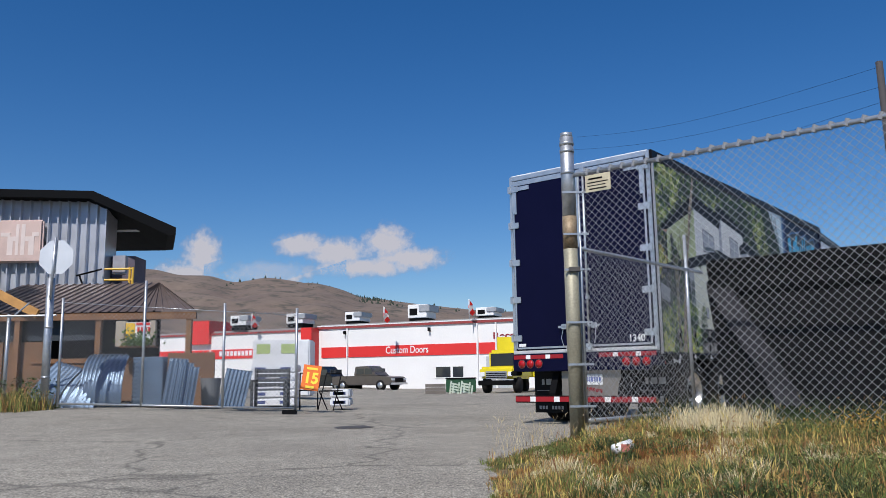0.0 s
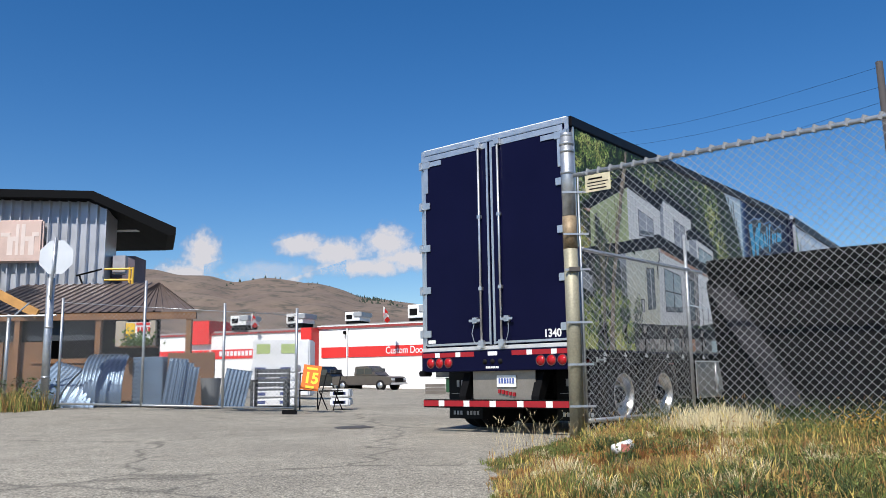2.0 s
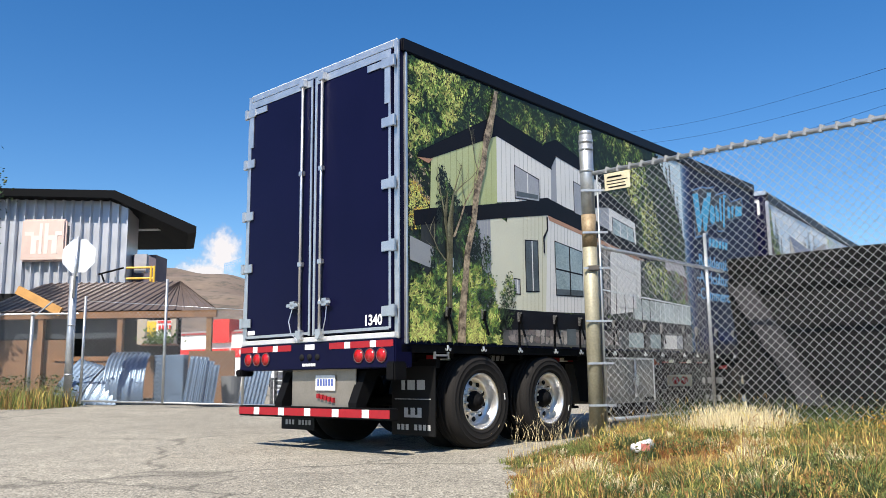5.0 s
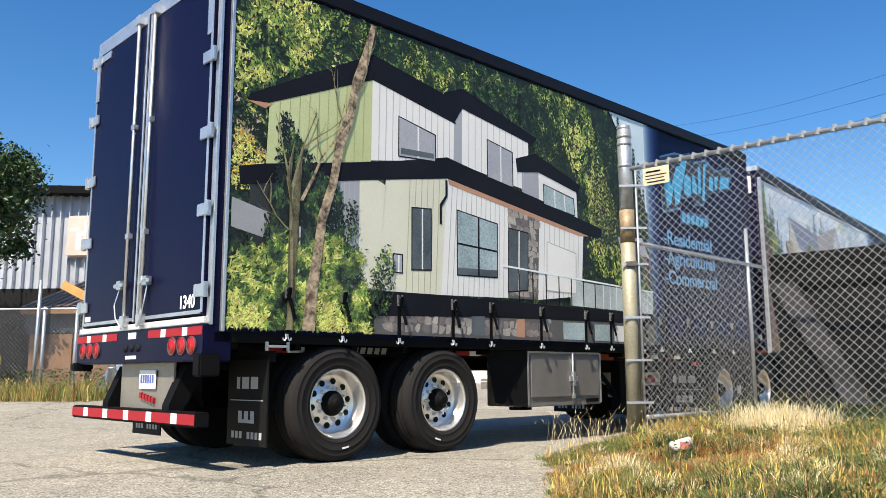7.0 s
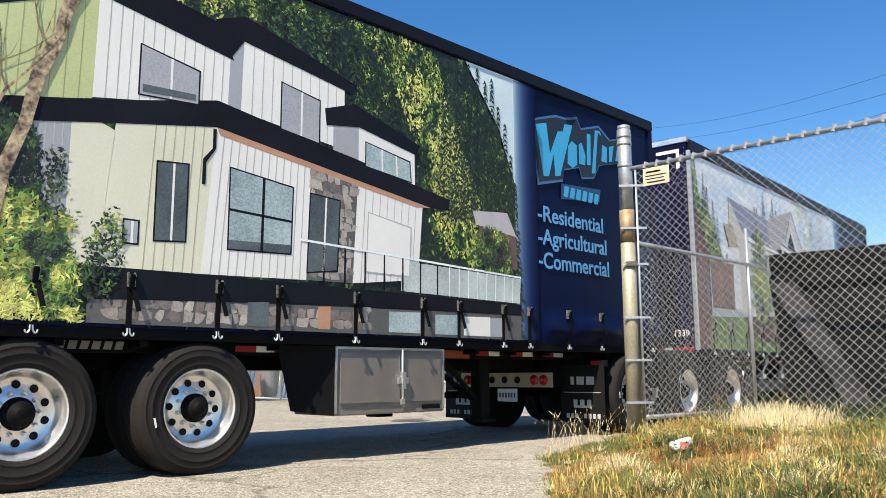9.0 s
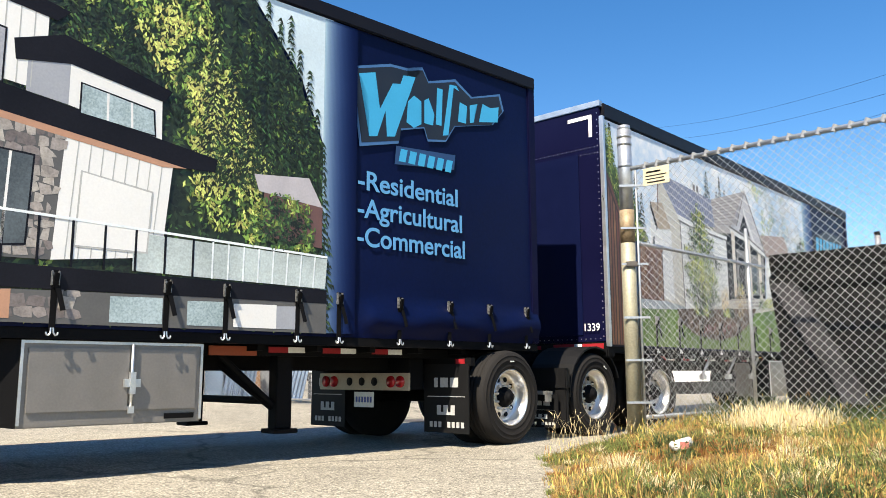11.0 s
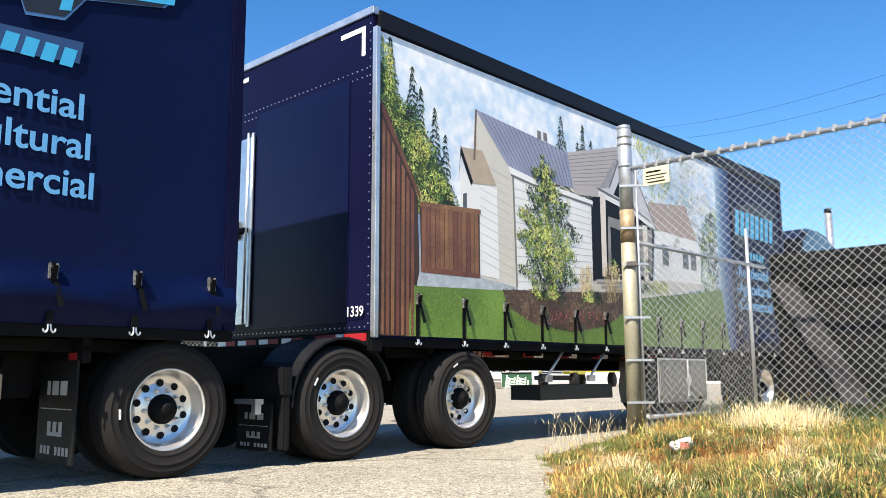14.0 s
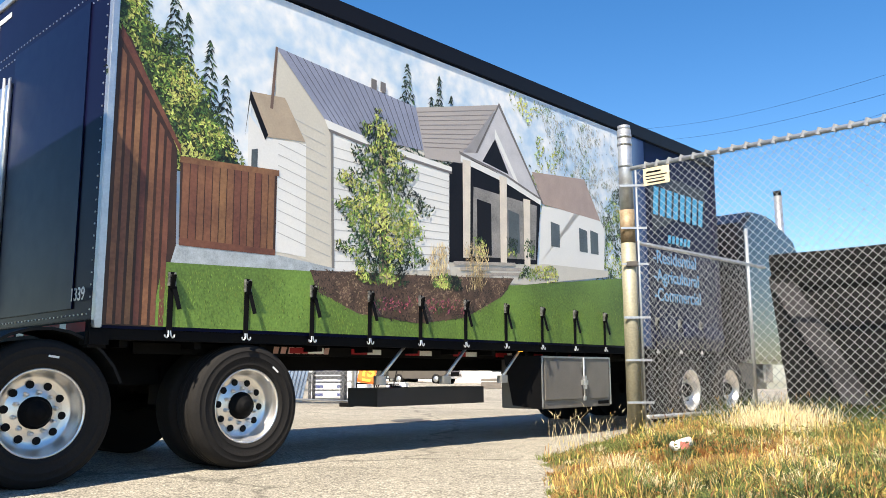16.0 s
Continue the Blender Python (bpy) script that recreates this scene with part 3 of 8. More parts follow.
def side_tapes(parent, x0, x1, z0, n):
    for k in range(n):
        x = x0 + (x1 - x0) * k / n
        boxes("reflective_tape", RED_TAPE, parent, (x, x + 0.2, -1.006, -1.002, z0, z0 + 0.05))
        boxes("reflective_tape", WHITE_TAPE, parent, (x + 0.2, x + 0.38, -1.006, -1.002, z0, z0 + 0.05))


def tool_box(parent, x0, x1, z0, z1):
    t = boxes("tool_box", TOOLBOX, parent, (x0, x1, -1.25, -0.65, z0, z1), bevel=0.008, label="grey metal underbody tool box with two doors")
    m = (x0 + x1) / 2 + 0.1
    for a, b in ((x0 + 0.05, m - 0.015), (m + 0.015, x1 - 0.05)):
        boxes("tool_box_door", TOOLBOX, t, (a, b, -1.266, -1.252, z0 + 0.1, z1 - 0.05), bevel=0.006)
    boxes("edge_frame", ALU, t, (x0, x1, -1.262, -1.252, z1 - 0.025, z1 - 0.005), (x0, x0 + 0.02, -1.262, -1.252, z0 + 0.02, z1 - 0.025), (x1 - 0.02, x1, -1.262, -1.252, z0 + 0.02, z1 - 0.025))
    rod("lock_bar", ALU, t, (m, -1.28, z0 + 0.08), (m, -1.28, z1 - 0.02), 0.012)
    each("latch", ALU, t, (m - 0.06, m + 0.06, -1.3, -1.27, z0 + 0.27, z0 + 0.33), (m - 0.02, m + 0.02, -1.31, -1.27, z0 + 0.22, z0 + 0.38), (m - 0.02, m + 0.02, -1.295, -1.27, z0 + 0.08, z0 + 0.13))
    boxes("plate", STEEL_BLACK, t, (x1 - 0.3, x1 - 0.06, -1.259, -1.255, z0 + 0.03, z0 + 0.07))
    tri = bmesh.new()
    f = [tri.verts.new(q) for q in ((x0, -1.25, z1), (x0 - 0.5, -1.1, z1), (x0 - 0.35, -1.1, z0 + 0.05), (x0, -1.25, z0))]
    tri.faces.new(f)
    part("side_panel", tri, STEEL_BLACK, t)
    return t


def underframe(parent, x0, x1):
    each("side_rail", STEEL_BLACK, parent, (x0, x1, -1.29, -1.2, 0.99, 1.066), (x0, x1, 1.2, 1.29, 0.99, 1.066))
    each("main_beam", STEEL_BLACK, parent, (x0 + 0.1, x1 - 0.1, -0.55, -0.42, 0.78, 1.06), (x0 + 0.1, x1 - 0.1, 0.42, 0.55, 0.78, 1.06))
    x = x0 + 0.2
    while x < x1:
        boxes("cross_member", STEEL_BLACK, parent, (x, x + 0.06, -1.2, 1.2, 0.94, 1.05))
        x += 0.6
    boxes("deck", STEEL_BLACK, parent, (x0 + 0.03, x1 - 0.02, -1.26, 1.26, 1.068, 1.12))
    boxes("side_skirt_rail", STEEL_BLACK, parent, (x0 + 0.4, x1 - 0.6, -1.0, -0.95, 0.9, 0.985))


def shell(parent, length, nose, top=0.0):
    """Roof, far wall and front wall of a curtain-side box."""
    boxes("roof", WHITE, parent, (0.03, length, -1.26, 1.27, 4.14 + top, 4.19 + top), label="white translucent roof skin")
    boxes("top_rail", mat("black_rail", (0.006, 0.0055, 0.008), 0.45, 0.0, spec=0.2), parent, (0.05, length + 0.01, -1.325, -1.24, 4.045, 4.19 + top), bevel=0.012, label="black roller-track rail")
    boxes("top_rail", ALU, parent, (0.05, length, 1.24, 1.31, 4.05, 4.2 + top), bevel=0.01)
    boxes("far_curtain", NAVY_VINYL, parent, (0.1, length, 1.28, 1.3, 1.07, 4.06))
    boxes("front_wall", nose, parent, (length - 0.04, length, -1.27, 1.27, 1.12, 4.14), bevel=0.01)
    boxes("corner_post", nose, parent, (length - 0.1, length + 0.02, -1.31, -1.25, 1.07, 4.1), bevel=0.012)


def axle(parent, x):
    rod("axle", STEEL_BLACK, parent, (x, -0.95, AXLE), (x, 0.95, AXLE), 0.07)
    boxes("spring_hanger", STEEL_BLACK, parent, (x - 0.4, x - 0.3, -0.6, -0.4, 0.5, 0.8), (x - 0.4, x - 0.3, 0.4, 0.6, 0.5, 0.8), (x - 0.35, x + 0.4, -0.56, -0.46, 0.42, 0.5), (x - 0.35, x + 0.4, 0.46, 0.56, 0.42, 0.5))


def printed_letters(parent, y, x, z, n, h, step, material, name="printed_mark", slant=0.0):
    bm = bmesh.new()
    for k in range(n):
        a = x + k * step
        f = [bm.verts.new(q) for q in ((a, y, z), (a + step * 0.7, y, z), (a + step * 0.7 + slant, y, z + h), (a + slant, y, z + h))]
        bm.faces.new(f)
    return tagged(part(name, bm, material, parent), kind="stuff")


def rear_trailer():
    """The trailing trailer, seen doors first; x forward from the doors, y left, z up."""
    t = tagged(empty("trailer"), "navy curtain-side trailer printed with a wooded hillside house", "trailer", "road train")
    L = 9.16
    shell(t, L, NAVY)
    underframe(t, 0.05, L)
    # rear portal
    boxes("door_frame", ALU, t, (0.0, 0.03, -1.3, -1.24, 1.12, 4.17), (0.0, 0.03, 1.24, 1.3, 1.12, 4.17), (0.0, 0.09, -1.24, 1.24, 4.09, 4.17), bevel=0.006, label="aluminium rear portal frame")
    each("corner_post", NAVY, t, (0.032, 0.1, -1.29, -1.23, 1.12, 4.15), (0.032, 0.1, 1.23, 1.29, 1.12, 4.15))
    boxes("sill", mat("worn_white_sill", (0.6, 0.6, 0.6), 0.5, 0.3), t, (-0.03, 0.08, -1.28, 1.28, 1.13, 1.185), bevel=0.006)
    for s in (-1, 1):
        a, b = sorted((0.015 * s, 1.23 * s))
        d = boxes("door_leaf", NAVY, t, (-0.02, 0.03, a, b, 1.2, 4.08), bevel=0.006, label="navy panel door")
        # silver border of the panel
        each("panel_edge", ALU, d, (-0.027, -0.021, a + 0.005, b - 0.005, 3.99, 4.07), (-0.027, -0.021, a + 0.01, a + 0.04, 1.22, 3.99), (-0.027, -0.021, b - 0.04, b - 0.01, 1.22, 3.99), (-0.027, -0.021, a + 0.04, b - 0.04, 1.21, 1.24))
        for z in (3.93, 3.3, 2.66, 2.03, 1.39):
            y0, y1 = sorted((1.3 * s, 1.1 * s))
            boxes("hinge", ALU, d, (-0.045, -0.024, y0, y1, z - 0.05, z + 0.05), (-0.06, -0.02, min(1.3 * s, 1.25 * s), max(1.3 * s, 1.25 * s), z - 0.06, z + 0.06), bevel=0.005)
        each("corner_plate", ALU, d, (-0.034, -0.024, *sorted((0.88 * s, 1.22 * s)), 3.9, 3.97), (-0.034, -0.024, *sorted((1.14 * s, 1.22 * s)), 3.5, 3.9))
        yr = 0.17 * s
        r = rod("lock_rod", ALU, d, (-0.055, yr, 1.2), (-0.055, yr, 4.1), 0.017, 10)
        each("rod_keeper", ALU, r, (-0.08, -0.024, yr - 0.045, yr + 0.045, 1.16, 1.26), (-0.08, -0.024, yr - 0.045, yr + 0.045, 4.0, 4.09), bevel=0.005)
        for z in (3.0, 1.98):
            boxes("rod_guide", ALU, r, (-0.075, -0.024, yr - 0.03, yr + 0.03, z - 0.025, z + 0.025), bevel=0.004)
        boxes("handle", ALU, r, (-0.085, -0.065, min(yr, yr + 0.2 * s), max(yr, yr + 0.2 * s), 1.52, 1.555), (-0.085, -0.03, yr + 0.1 * s - 0.04, yr + 0.1 * s + 0.04, 1.5, 1.58), bevel=0.004)
        cab = bmesh.new()
        pts = [(-0.06, yr + 0.12 * s, 1.5), (-0.09, yr + 0.14 * s, 1.36), (-0.09, yr + 0.1 * s, 1.24), (-0.08, yr + 0.0 * s, 1.15)]
        for a2, b2 in zip(pts, pts[1:]):
            tube(cab, a2, b2, 0.006, 6)
        part("cable", cab, ALU, d)
    each("centre_seal", ALU, t, (-0.03, -0.02, -0.05, -0.02, 1.2, 4.06), (-0.03, -0.02, 0.02, 0.05, 1.2, 4.06))
    text("unit_number", "1340", 0.145, pose(-0.026, -0.83, 1.265, 90, 0, -90), WHITE_TAPE, t, 0.27, 0.004)
    boxes("oval_badge", WHITE_TAPE, t, (-0.026, -0.022, 1.03, 1.17, 1.25, 1.3), bevel=0.002)
    # light bar and bumper
    bar = boxes("rear_beam", NAVY, t, (-0.04, 0.2, -1.29, 1.29, 0.84, 1.125), bevel=0.01, label="navy rear beam with lamps and tape")
    tapes(bar, -0.04, -1.27, -0.32, 1.045, 1.11, 5)
    tapes(bar, -0.04, 0.32, 1.27, 1.045, 1.11, 5)
    boxes("reflective_tape", WHITE_TAPE, bar, (-0.044, -0.041, -0.08, 0.08, 1.05, 1.105))
    for s in (-1, 1):
        for k in range(3):
            y = s * (0.78 + k * 0.165)
            lamp = rod("tail_lamp", LENS, bar, (-0.02, y, 0.965), (-0.052, y, 0.965), 0.062, 20)
            ring = bmesh.new()
            lathe(ring, [(0.062, 0.0), (0.066, 0.012), (0.072, 0.012), (0.074, 0.0)], 20, Matrix.Translation((-0.041, y, 0.965)) @ pose(0, 0, 0, 0, -90, 0))
            part("lamp_ring", ring, mat("lamp_bezel", (0.12, 0.05, 0.05), 0.4), lamp)
    for k in (-1, 0, 1):
        rod("marker_lamp", DARK, bar, (-0.02, k * 0.13, 0.97), (-0.05, k * 0.13, 0.97), 0.035, 14)
    each("maker_mark", WHITE_TAPE, bar, *[(-0.046, -0.042, -0.1 + k * 0.028, -0.08 + k * 0.028, 0.875, 0.905) for k in range(8)])
    each("bump_stop", STEEL_BLACK, bar, (-0.08, 0.1, -1.32, -1.2, 0.72, 0.9), (-0.08, 0.1, 1.2, 1.32, 0.78, 0.86), bevel=0.015)
    boxes("plate_panel", mat("bare_sheet", (0.3, 0.27, 0.23), 0.45, 0.55), t, (0.06, 0.08, -0.62, 0.42, 0.44, 0.84), label="bare metal panel behind the plate")
    boxes("number_plate", WHITE_TAPE, t, (0.04, 0.05, -0.32, 0.0, 0.62, 0.78), bevel=0.004)
    each("plate_bar", mat("blue_ink", (0.08, 0.12, 0.35), 0.5), t, *[(0.036, 0.0385, -0.29 + k * 0.045, -0.26 + k * 0.045, 0.67, 0.74) for k in range(6)])
    each("red_mark", RED_TAPE, t, *[(0.036, 0.058, -0.3 + k * 0.06, -0.262 + k * 0.06, 0.5 + 0.01 * k, 0.55 + 0.01 * k) for k in range(5)])
    for y in (-0.72, 0.5):
        leg = bmesh.new()
        q = [leg.verts.new(p) for p in ((0.3, y, 0.82), (0.12, y, 0.82), (-0.02, y, 0.5), (-0.02, y, 0.45), (0.1, y, 0.45), (0.2, y, 0.62))]
        leg.faces.new(q)
        ex = bmesh.ops.extrude_face_region(leg, geom=leg.faces[:])
        bmesh.ops.translate(leg, vec=(0, 0.12, 0), verts=[e for e in ex["geom"] if isinstance(e, bmesh.types.BMVert)])
        part("bumper_leg", leg, STEEL_BLACK, t)
    bump = boxes("rear_bumper", STEEL_BLACK, t, (-0.06, 0.06, -1.25, 1.25, 0.34, 0.455), bevel=0.01, label="under-ride bumper with red and white tape")
    tapes(bump, -0.06, -1.24, 1.24, 0.36, 0.44, 11)
    mud_flap(t, 0.55, -0.95, 0.16, 0.86, 0.62)
    mud_flap(t, 0.55, 0.95, 0.16, 0.86, 0.62)
    boxes("flap_bracket", STEEL_BLACK, t, (0.56, 0.62, -1.27, 1.27, 0.84, 0.93))
    for x in (1.25, 2.51):
        axle(t, x)
        wheel(t, x, -1, "A")
        wheel(t, x, 1, "A")
    tool_box(t, 3.79, 5.13, 0.38, 0.985)
    boxes("marker_lamp", glow("amber_lamp", (1.0, 0.45, 0.03), 1.2), t, (4.52, 4.62, -1.262, -1.25, 1.0, 1.04), label="lit amber side marker lamp")
    # landing legs with brace
    for y in (-0.85, 0.85):
        boxes("landing_leg", STEEL_BLACK, t, (6.02, 6.18, y - 0.07, y + 0.07, 0.26, 1.0), (5.98, 6.22, y - 0.12, y + 0.12, 0.22, 0.26), bevel=0.006)
    legs = bmesh.new()
    for y in (-0.85, 0.85):
        tube(legs, (5.5, y * 0.5, 0.98), (6.08, y, 0.4), 0.03)
        tube(legs, (5.4, y, 0.98), (6.05, y, 0.45), 0.028)
    tube(legs, (6.1, -0.85, 0.5), (6.1, 0.85, 0.5), 0.035)
    part("leg_brace", legs, STEEL_BLACK, t)
    side_tapes(t, 2.95, 3.7, 0.925, 2)
    side_tapes(t, 0.7, 0.9, 0.925, 1)
    side_tapes(t, 5.3, 7.6, 0.93, 4)
    boxes("goose_neck", mat("orange_primer", (0.3, 0.06, 0.02), 0.6), t, (5.3, 5.75, -1.02, -1.001, 0.9, 0.98))
    printed_letters(t, -1.0035, 1.35, 0.925, 8, 0.06, 0.085, mat("grey_print", (0.25, 0.25, 0.26), 0.5), slant=0.015)
    boxes("rope_hook", ALU, t, (0.5, 0.52, -1.31, -1.29, 0.93, 1.0), (0.5, 0.72, -1.31, -1.29, 0.955, 0.975), (0.7, 0.72, -1.31, -1.29, 0.93, 1.0))
    # printed curtain
    boxes("curtain_post", ALU, t, (0.09, 0.122, -1.32, -1.275, 1.07, 4.05), bevel=0.006, label="bright curtain tension post")
    c = curtain(t, 0.12, L - 0.01, NAVY_VINYL, "navy side curtain printed with a modern house among trees", 6.65)
    for x in (0.68, 1.25, 1.9, 2.6, 3.15, 3.96, 4.78, 5.28, 5.96, 6.4, 7.11, 7.77, 8.35, 8.94):
        tie_down(t, x, 1.38)
    mural_a(c)
    boxes("yellow_sticker", mat("yellow_sticker", (0.75, 0.65, 0.03), 0.5), t, (9.02, 9.07, -1.316, -1.313, 1.22, 1.28))
    return t


def fade(name, parent, x0, x1, z0, z1, y, left, right, n=14):
    """A soft printed blend: narrow upright strips that step from one colour to the other."""
    for k in range(n):
        s = (k + 1.0) / n
        col = [a * (b / a) ** s for a, b in zip(left, right)]
        boxes(name, mat("blend_%02d_%s" % (k, name), tuple(col), 0.42, 0, 0.06, 2, spec=0.1), parent, (x0 + (x1 - x0) * k / n, x0 + (x1 - x0) * (k + 1) / n, y - 0.0012, y, z0, z1))


def mural_a(c):
    y = SIDE - 0.005
    wood_dark = mat("print_forest_dark", (0.01466, 0.02737, 0.01271), 0.5, 0, 0.6, 3.0, fine=25)
    mat("print_leaf_mid", (0.062, 0.115, 0.03), 0.5, 0, 0.3, 5, island=0.55)
    mat("print_leaf_lit", (0.22, 0.3, 0.06), 0.5, 0, 0.3, 5, island=0.5)
    mat("print_leaf_deep", (0.022, 0.042, 0.018), 0.5, 0, 0.3, 5, island=0.55)
    mat("print_leaf_black", (0.006, 0.011, 0.006), 0.5, 0, 0.4, 5, island=0.5)
    mat("print_leaf_sunny", (0.56, 0.56, 0.15), 0.5, 0, 0.3, 5, island=0.45)
    mat("print_leaf_gold", (0.61, 0.4262, 0.07624), 0.5, island=0.5)
    lime = mat("print_lime_wall", (0.56, 0.6, 0.34), 0.5, 0, 0.12, 1.0, col2=(0.42, 0.47, 0.2))
    cream = mat("print_cream_wall", (0.6647, 0.6549, 0.5181), 0.5, 0, 0.08, 1.0)
    wall = mat("print_white_wall", (0.7527, 0.7429, 0.7136), 0.5, 0, 0.06, 1.0)
    grey = mat("print_grey_wall", (0.3363, 0.3499, 0.3812), 0.5, 0, 0.1, 1.0)
    fascia = mat("print_fascia", (0.0085, 0.0088, 0.013), 0.5, 0, 0.3, 2, spec=0.15)
    soffit = mat("print_soffit", (0.4575, 0.2444, 0.1525), 0.5, 0, 0.1, 2)
    line = mat("print_wall_line", (0.4301, 0.4301, 0.4105), 0.5)
    pane = mat("print_pane", (0.07624, 0.09149, 0.09912), 0.4, 0, 0.5, 2.5)
    pane_lit = mat("print_pane_lit", (0.44, 0.54, 0.56), 0.4, 0, 0.3, 1.6, col2=(0.2, 0.27, 0.28), spread=0.1)
    pane_up = mat("print_pane_sky", (0.5, 0.5, 0.52), 0.4, 0, 0.3, 0.8, col2=(0.3, 0.31, 0.34))
    stone = mat("print_stone", (0.27, 0.235, 0.215), 0.5, 0, 0.35, 9, obj=0.5)
    mortar = mat("print_mortar", (0.1, 0.098, 0.095), 0.5)
    skyp = mat("print_sky", (0.5787, 0.7018, 0.7624), 0.5, 0, 0.12, 1)
    bark = mat("print_bark", (0.56, 0.43, 0.28), 0.5, 0, 0.45, 9, fine=30, col2=(0.07, 0.045, 0.028), spread=0.1)
    # forest from the tension post to the sky gap
    wood = [(0.125, 1.1), (6.2, 1.1), (6.3, 2.6), (5.9, 3.4), (5.4, 4.03), (0.125, 4.03)]
    flat("forest_print", wood_dark, c, wood, y - 0.001)
    foliage(c, wood, y - 0.002, 16000, 0.03, 1, -0.2)
    foliage(c, [(0.125, 2.9), (0.9, 3.1), (1.3, 3.6), (3.2, 3.6), (4.4, 3.0), (4.4, 4.03), (0.125, 4.03)], y - 0.005, 9000, 0.02, 2, -0.1, gaps=-0.15)
    foliage(c, [(4.1, 4.02), (4.95, 4.02), (5.2, 3.3), (5.65, 2.5), (6.0, 1.95), (5.0, 1.9), (4.9, 2.6), (4.6, 3.2)], y - 0.0075, 9000, 0.024, 3, 0.48, lean=3.1, spread=0.7, gaps=-0.25, label="sunlit printed broadleaf trees")
    foliage(c, [(0.13, 3.0), (0.5, 3.2), (0.95, 3.55), (1.1, 4.02), (0.13, 4.02)], y - 0.0075, 3600, 0.022, 4, 0.34, lean=3.1, spread=0.8, gaps=-0.2, label="sunlit printed leaves")
    foliage(c, [(0.13, 2.2), (0.44, 2.3), (0.46, 2.8), (0.13, 3.0)], y - 0.0075, 1300, 0.018, 5, 0.25, tones=("print_leaf_black", "print_leaf_deep", "print_bark", "print_leaf_gold", "print_leaf_sunny"), label="golden printed leaves")
    flat("sky_print", skyp, c, [(5.42, 4.04), (6.3, 4.04), (6.3, 2.6), (5.95, 3.4)], y - 0.002)
    fade("blend_print", c, 6.2, 6.58, 1.1, 4.03, y - 0.006, (0.391, 0.5474, 0.6256), (0.0018, 0.0055, 0.034), 26)
    for k in range(13):
        x = 2.95 + k * 0.17 + 0.05 * (k % 3)
        conifer(c, x, 4.0 - 0.12 * (k % 4), 2.75 + 0.15 * (k % 2), 0.17, y - 0.0085, 300 + k, 0.1 * (k % 3))
    for x, zt in ((5.12, 4.02), (5.3, 4.0), (5.46, 4.03), (5.6, 4.02), (5.72, 3.9), (5.83, 3.95), (5.93, 3.66), (6.04, 3.5), (6.13, 3.15), (6.2, 2.85)):
        conifer(c, x, zt, zt - 1.7, 0.14, y - 0.0105, int(x * 50), 0.25)
    y -= 0.0145
    # upper storey
    flat("house_wall_print", lime, c, [(0.46, 2.99), (1.56, 3.47), (1.55, 2.68), (0.44, 2.44)], y)
    stripes("siding_print", mat("print_lime_line", (0.3128, 0.3284, 0.1525), 0.5), c, [(0.46, 2.99), (1.56, 3.47), (1.55, 2.68), (0.44, 2.44)], 11, y - 0.001, 0.006)
    flat("house_wall_print", wall, c, [(1.56, 3.47), (2.65, 3.28), (2.64, 2.88), (1.55, 2.69)], y)
    stripes("siding_print", line, c, [(1.56, 3.47), (2.65, 3.28), (2.64, 2.88), (1.55, 2.69)], 13, y - 0.001, 0.008)
    flat("house_wall_print", grey, c, [(2.63, 3.31), (2.75, 3.45), (2.74, 2.85), (2.62, 2.86)], y - 0.0004)
    flat("house_wall_print", wall, c, [(2.75, 3.47), (3.8, 3.32), (3.8, 2.74), (2.74, 2.86)], y)
    stripes("siding_print", line, c, [(2.75, 3.47), (3.8, 3.32), (3.8, 2.74), (2.74, 2.86)], 11, y - 0.001, 0.008)
    flat("house_wall_print", grey, c, [(3.68, 2.95), (3.97, 2.99), (3.97, 2.68), (3.68, 2.72)], y - 0.0004)
    flat("house_wall_print", wall, c, [(3.97, 2.99), (4.67, 2.87), (4.68, 2.55), (3.97, 2.68)], y)
    flat("roof_fascia_print", fascia, c, [(0.25, 2.97), (0.28, 3.03), (1.56, 3.72), (1.57, 3.47), (0.46, 2.99)], y - 0.002)
    flat("soffit_print", soffit, c, [(0.25, 2.965), (0.46, 2.985), (0.5, 3.0), (0.42, 2.93)], y - 0.0025)
    flat("roof_fascia_print", fascia, c, [(1.56, 3.72), (2.52, 3.55), (2.66, 3.27), (1.56, 3.47)], y - 0.002)
    flat("roof_fascia_print", fascia, c, [(2.48, 3.57), (2.76, 3.68), (3.95, 3.38), (3.86, 3.29), (2.75, 3.46), (2.63, 3.28)], y - 0.0028)
    flat("roof_fascia_print", fascia, c, [(3.58, 3.08), (3.92, 3.2), (4.75, 2.96), (4.69, 2.86), (3.97, 2.99), (3.6, 2.93)], y - 0.0028)
    # ground floor
    flat("house_wall_print", grey, c, [(0.3, 2.3), (1.58, 2.53), (1.62, 1.5), (0.3, 1.5)], y + 0.001)
    flat("house_wall_print", cream, c, [(1.42, 2.49), (1.6, 2.53), (1.73, 2.48), (1.65, 1.49), (1.42, 1.49)], y)
    flat("house_wall_print", grey, c, [(1.02, 2.42), (1.42, 2.49), (1.42, 1.49), (1.0, 1.49)], y + 0.0002)
    stripes("siding_print", line, c, [(1.02, 2.42), (1.42, 2.49), (1.42, 1.49), (1.0, 1.49)], 7, y - 0.0004, 0.008)
    flat("balcony_print", mat("print_balcony", (0.3, 0.31, 0.32), 0.5, 0, 0.1, 3), c, [(0.14, 2.14), (0.56, 2.04), (0.56, 1.82), (0.14, 1.9)], y + 0.0002)
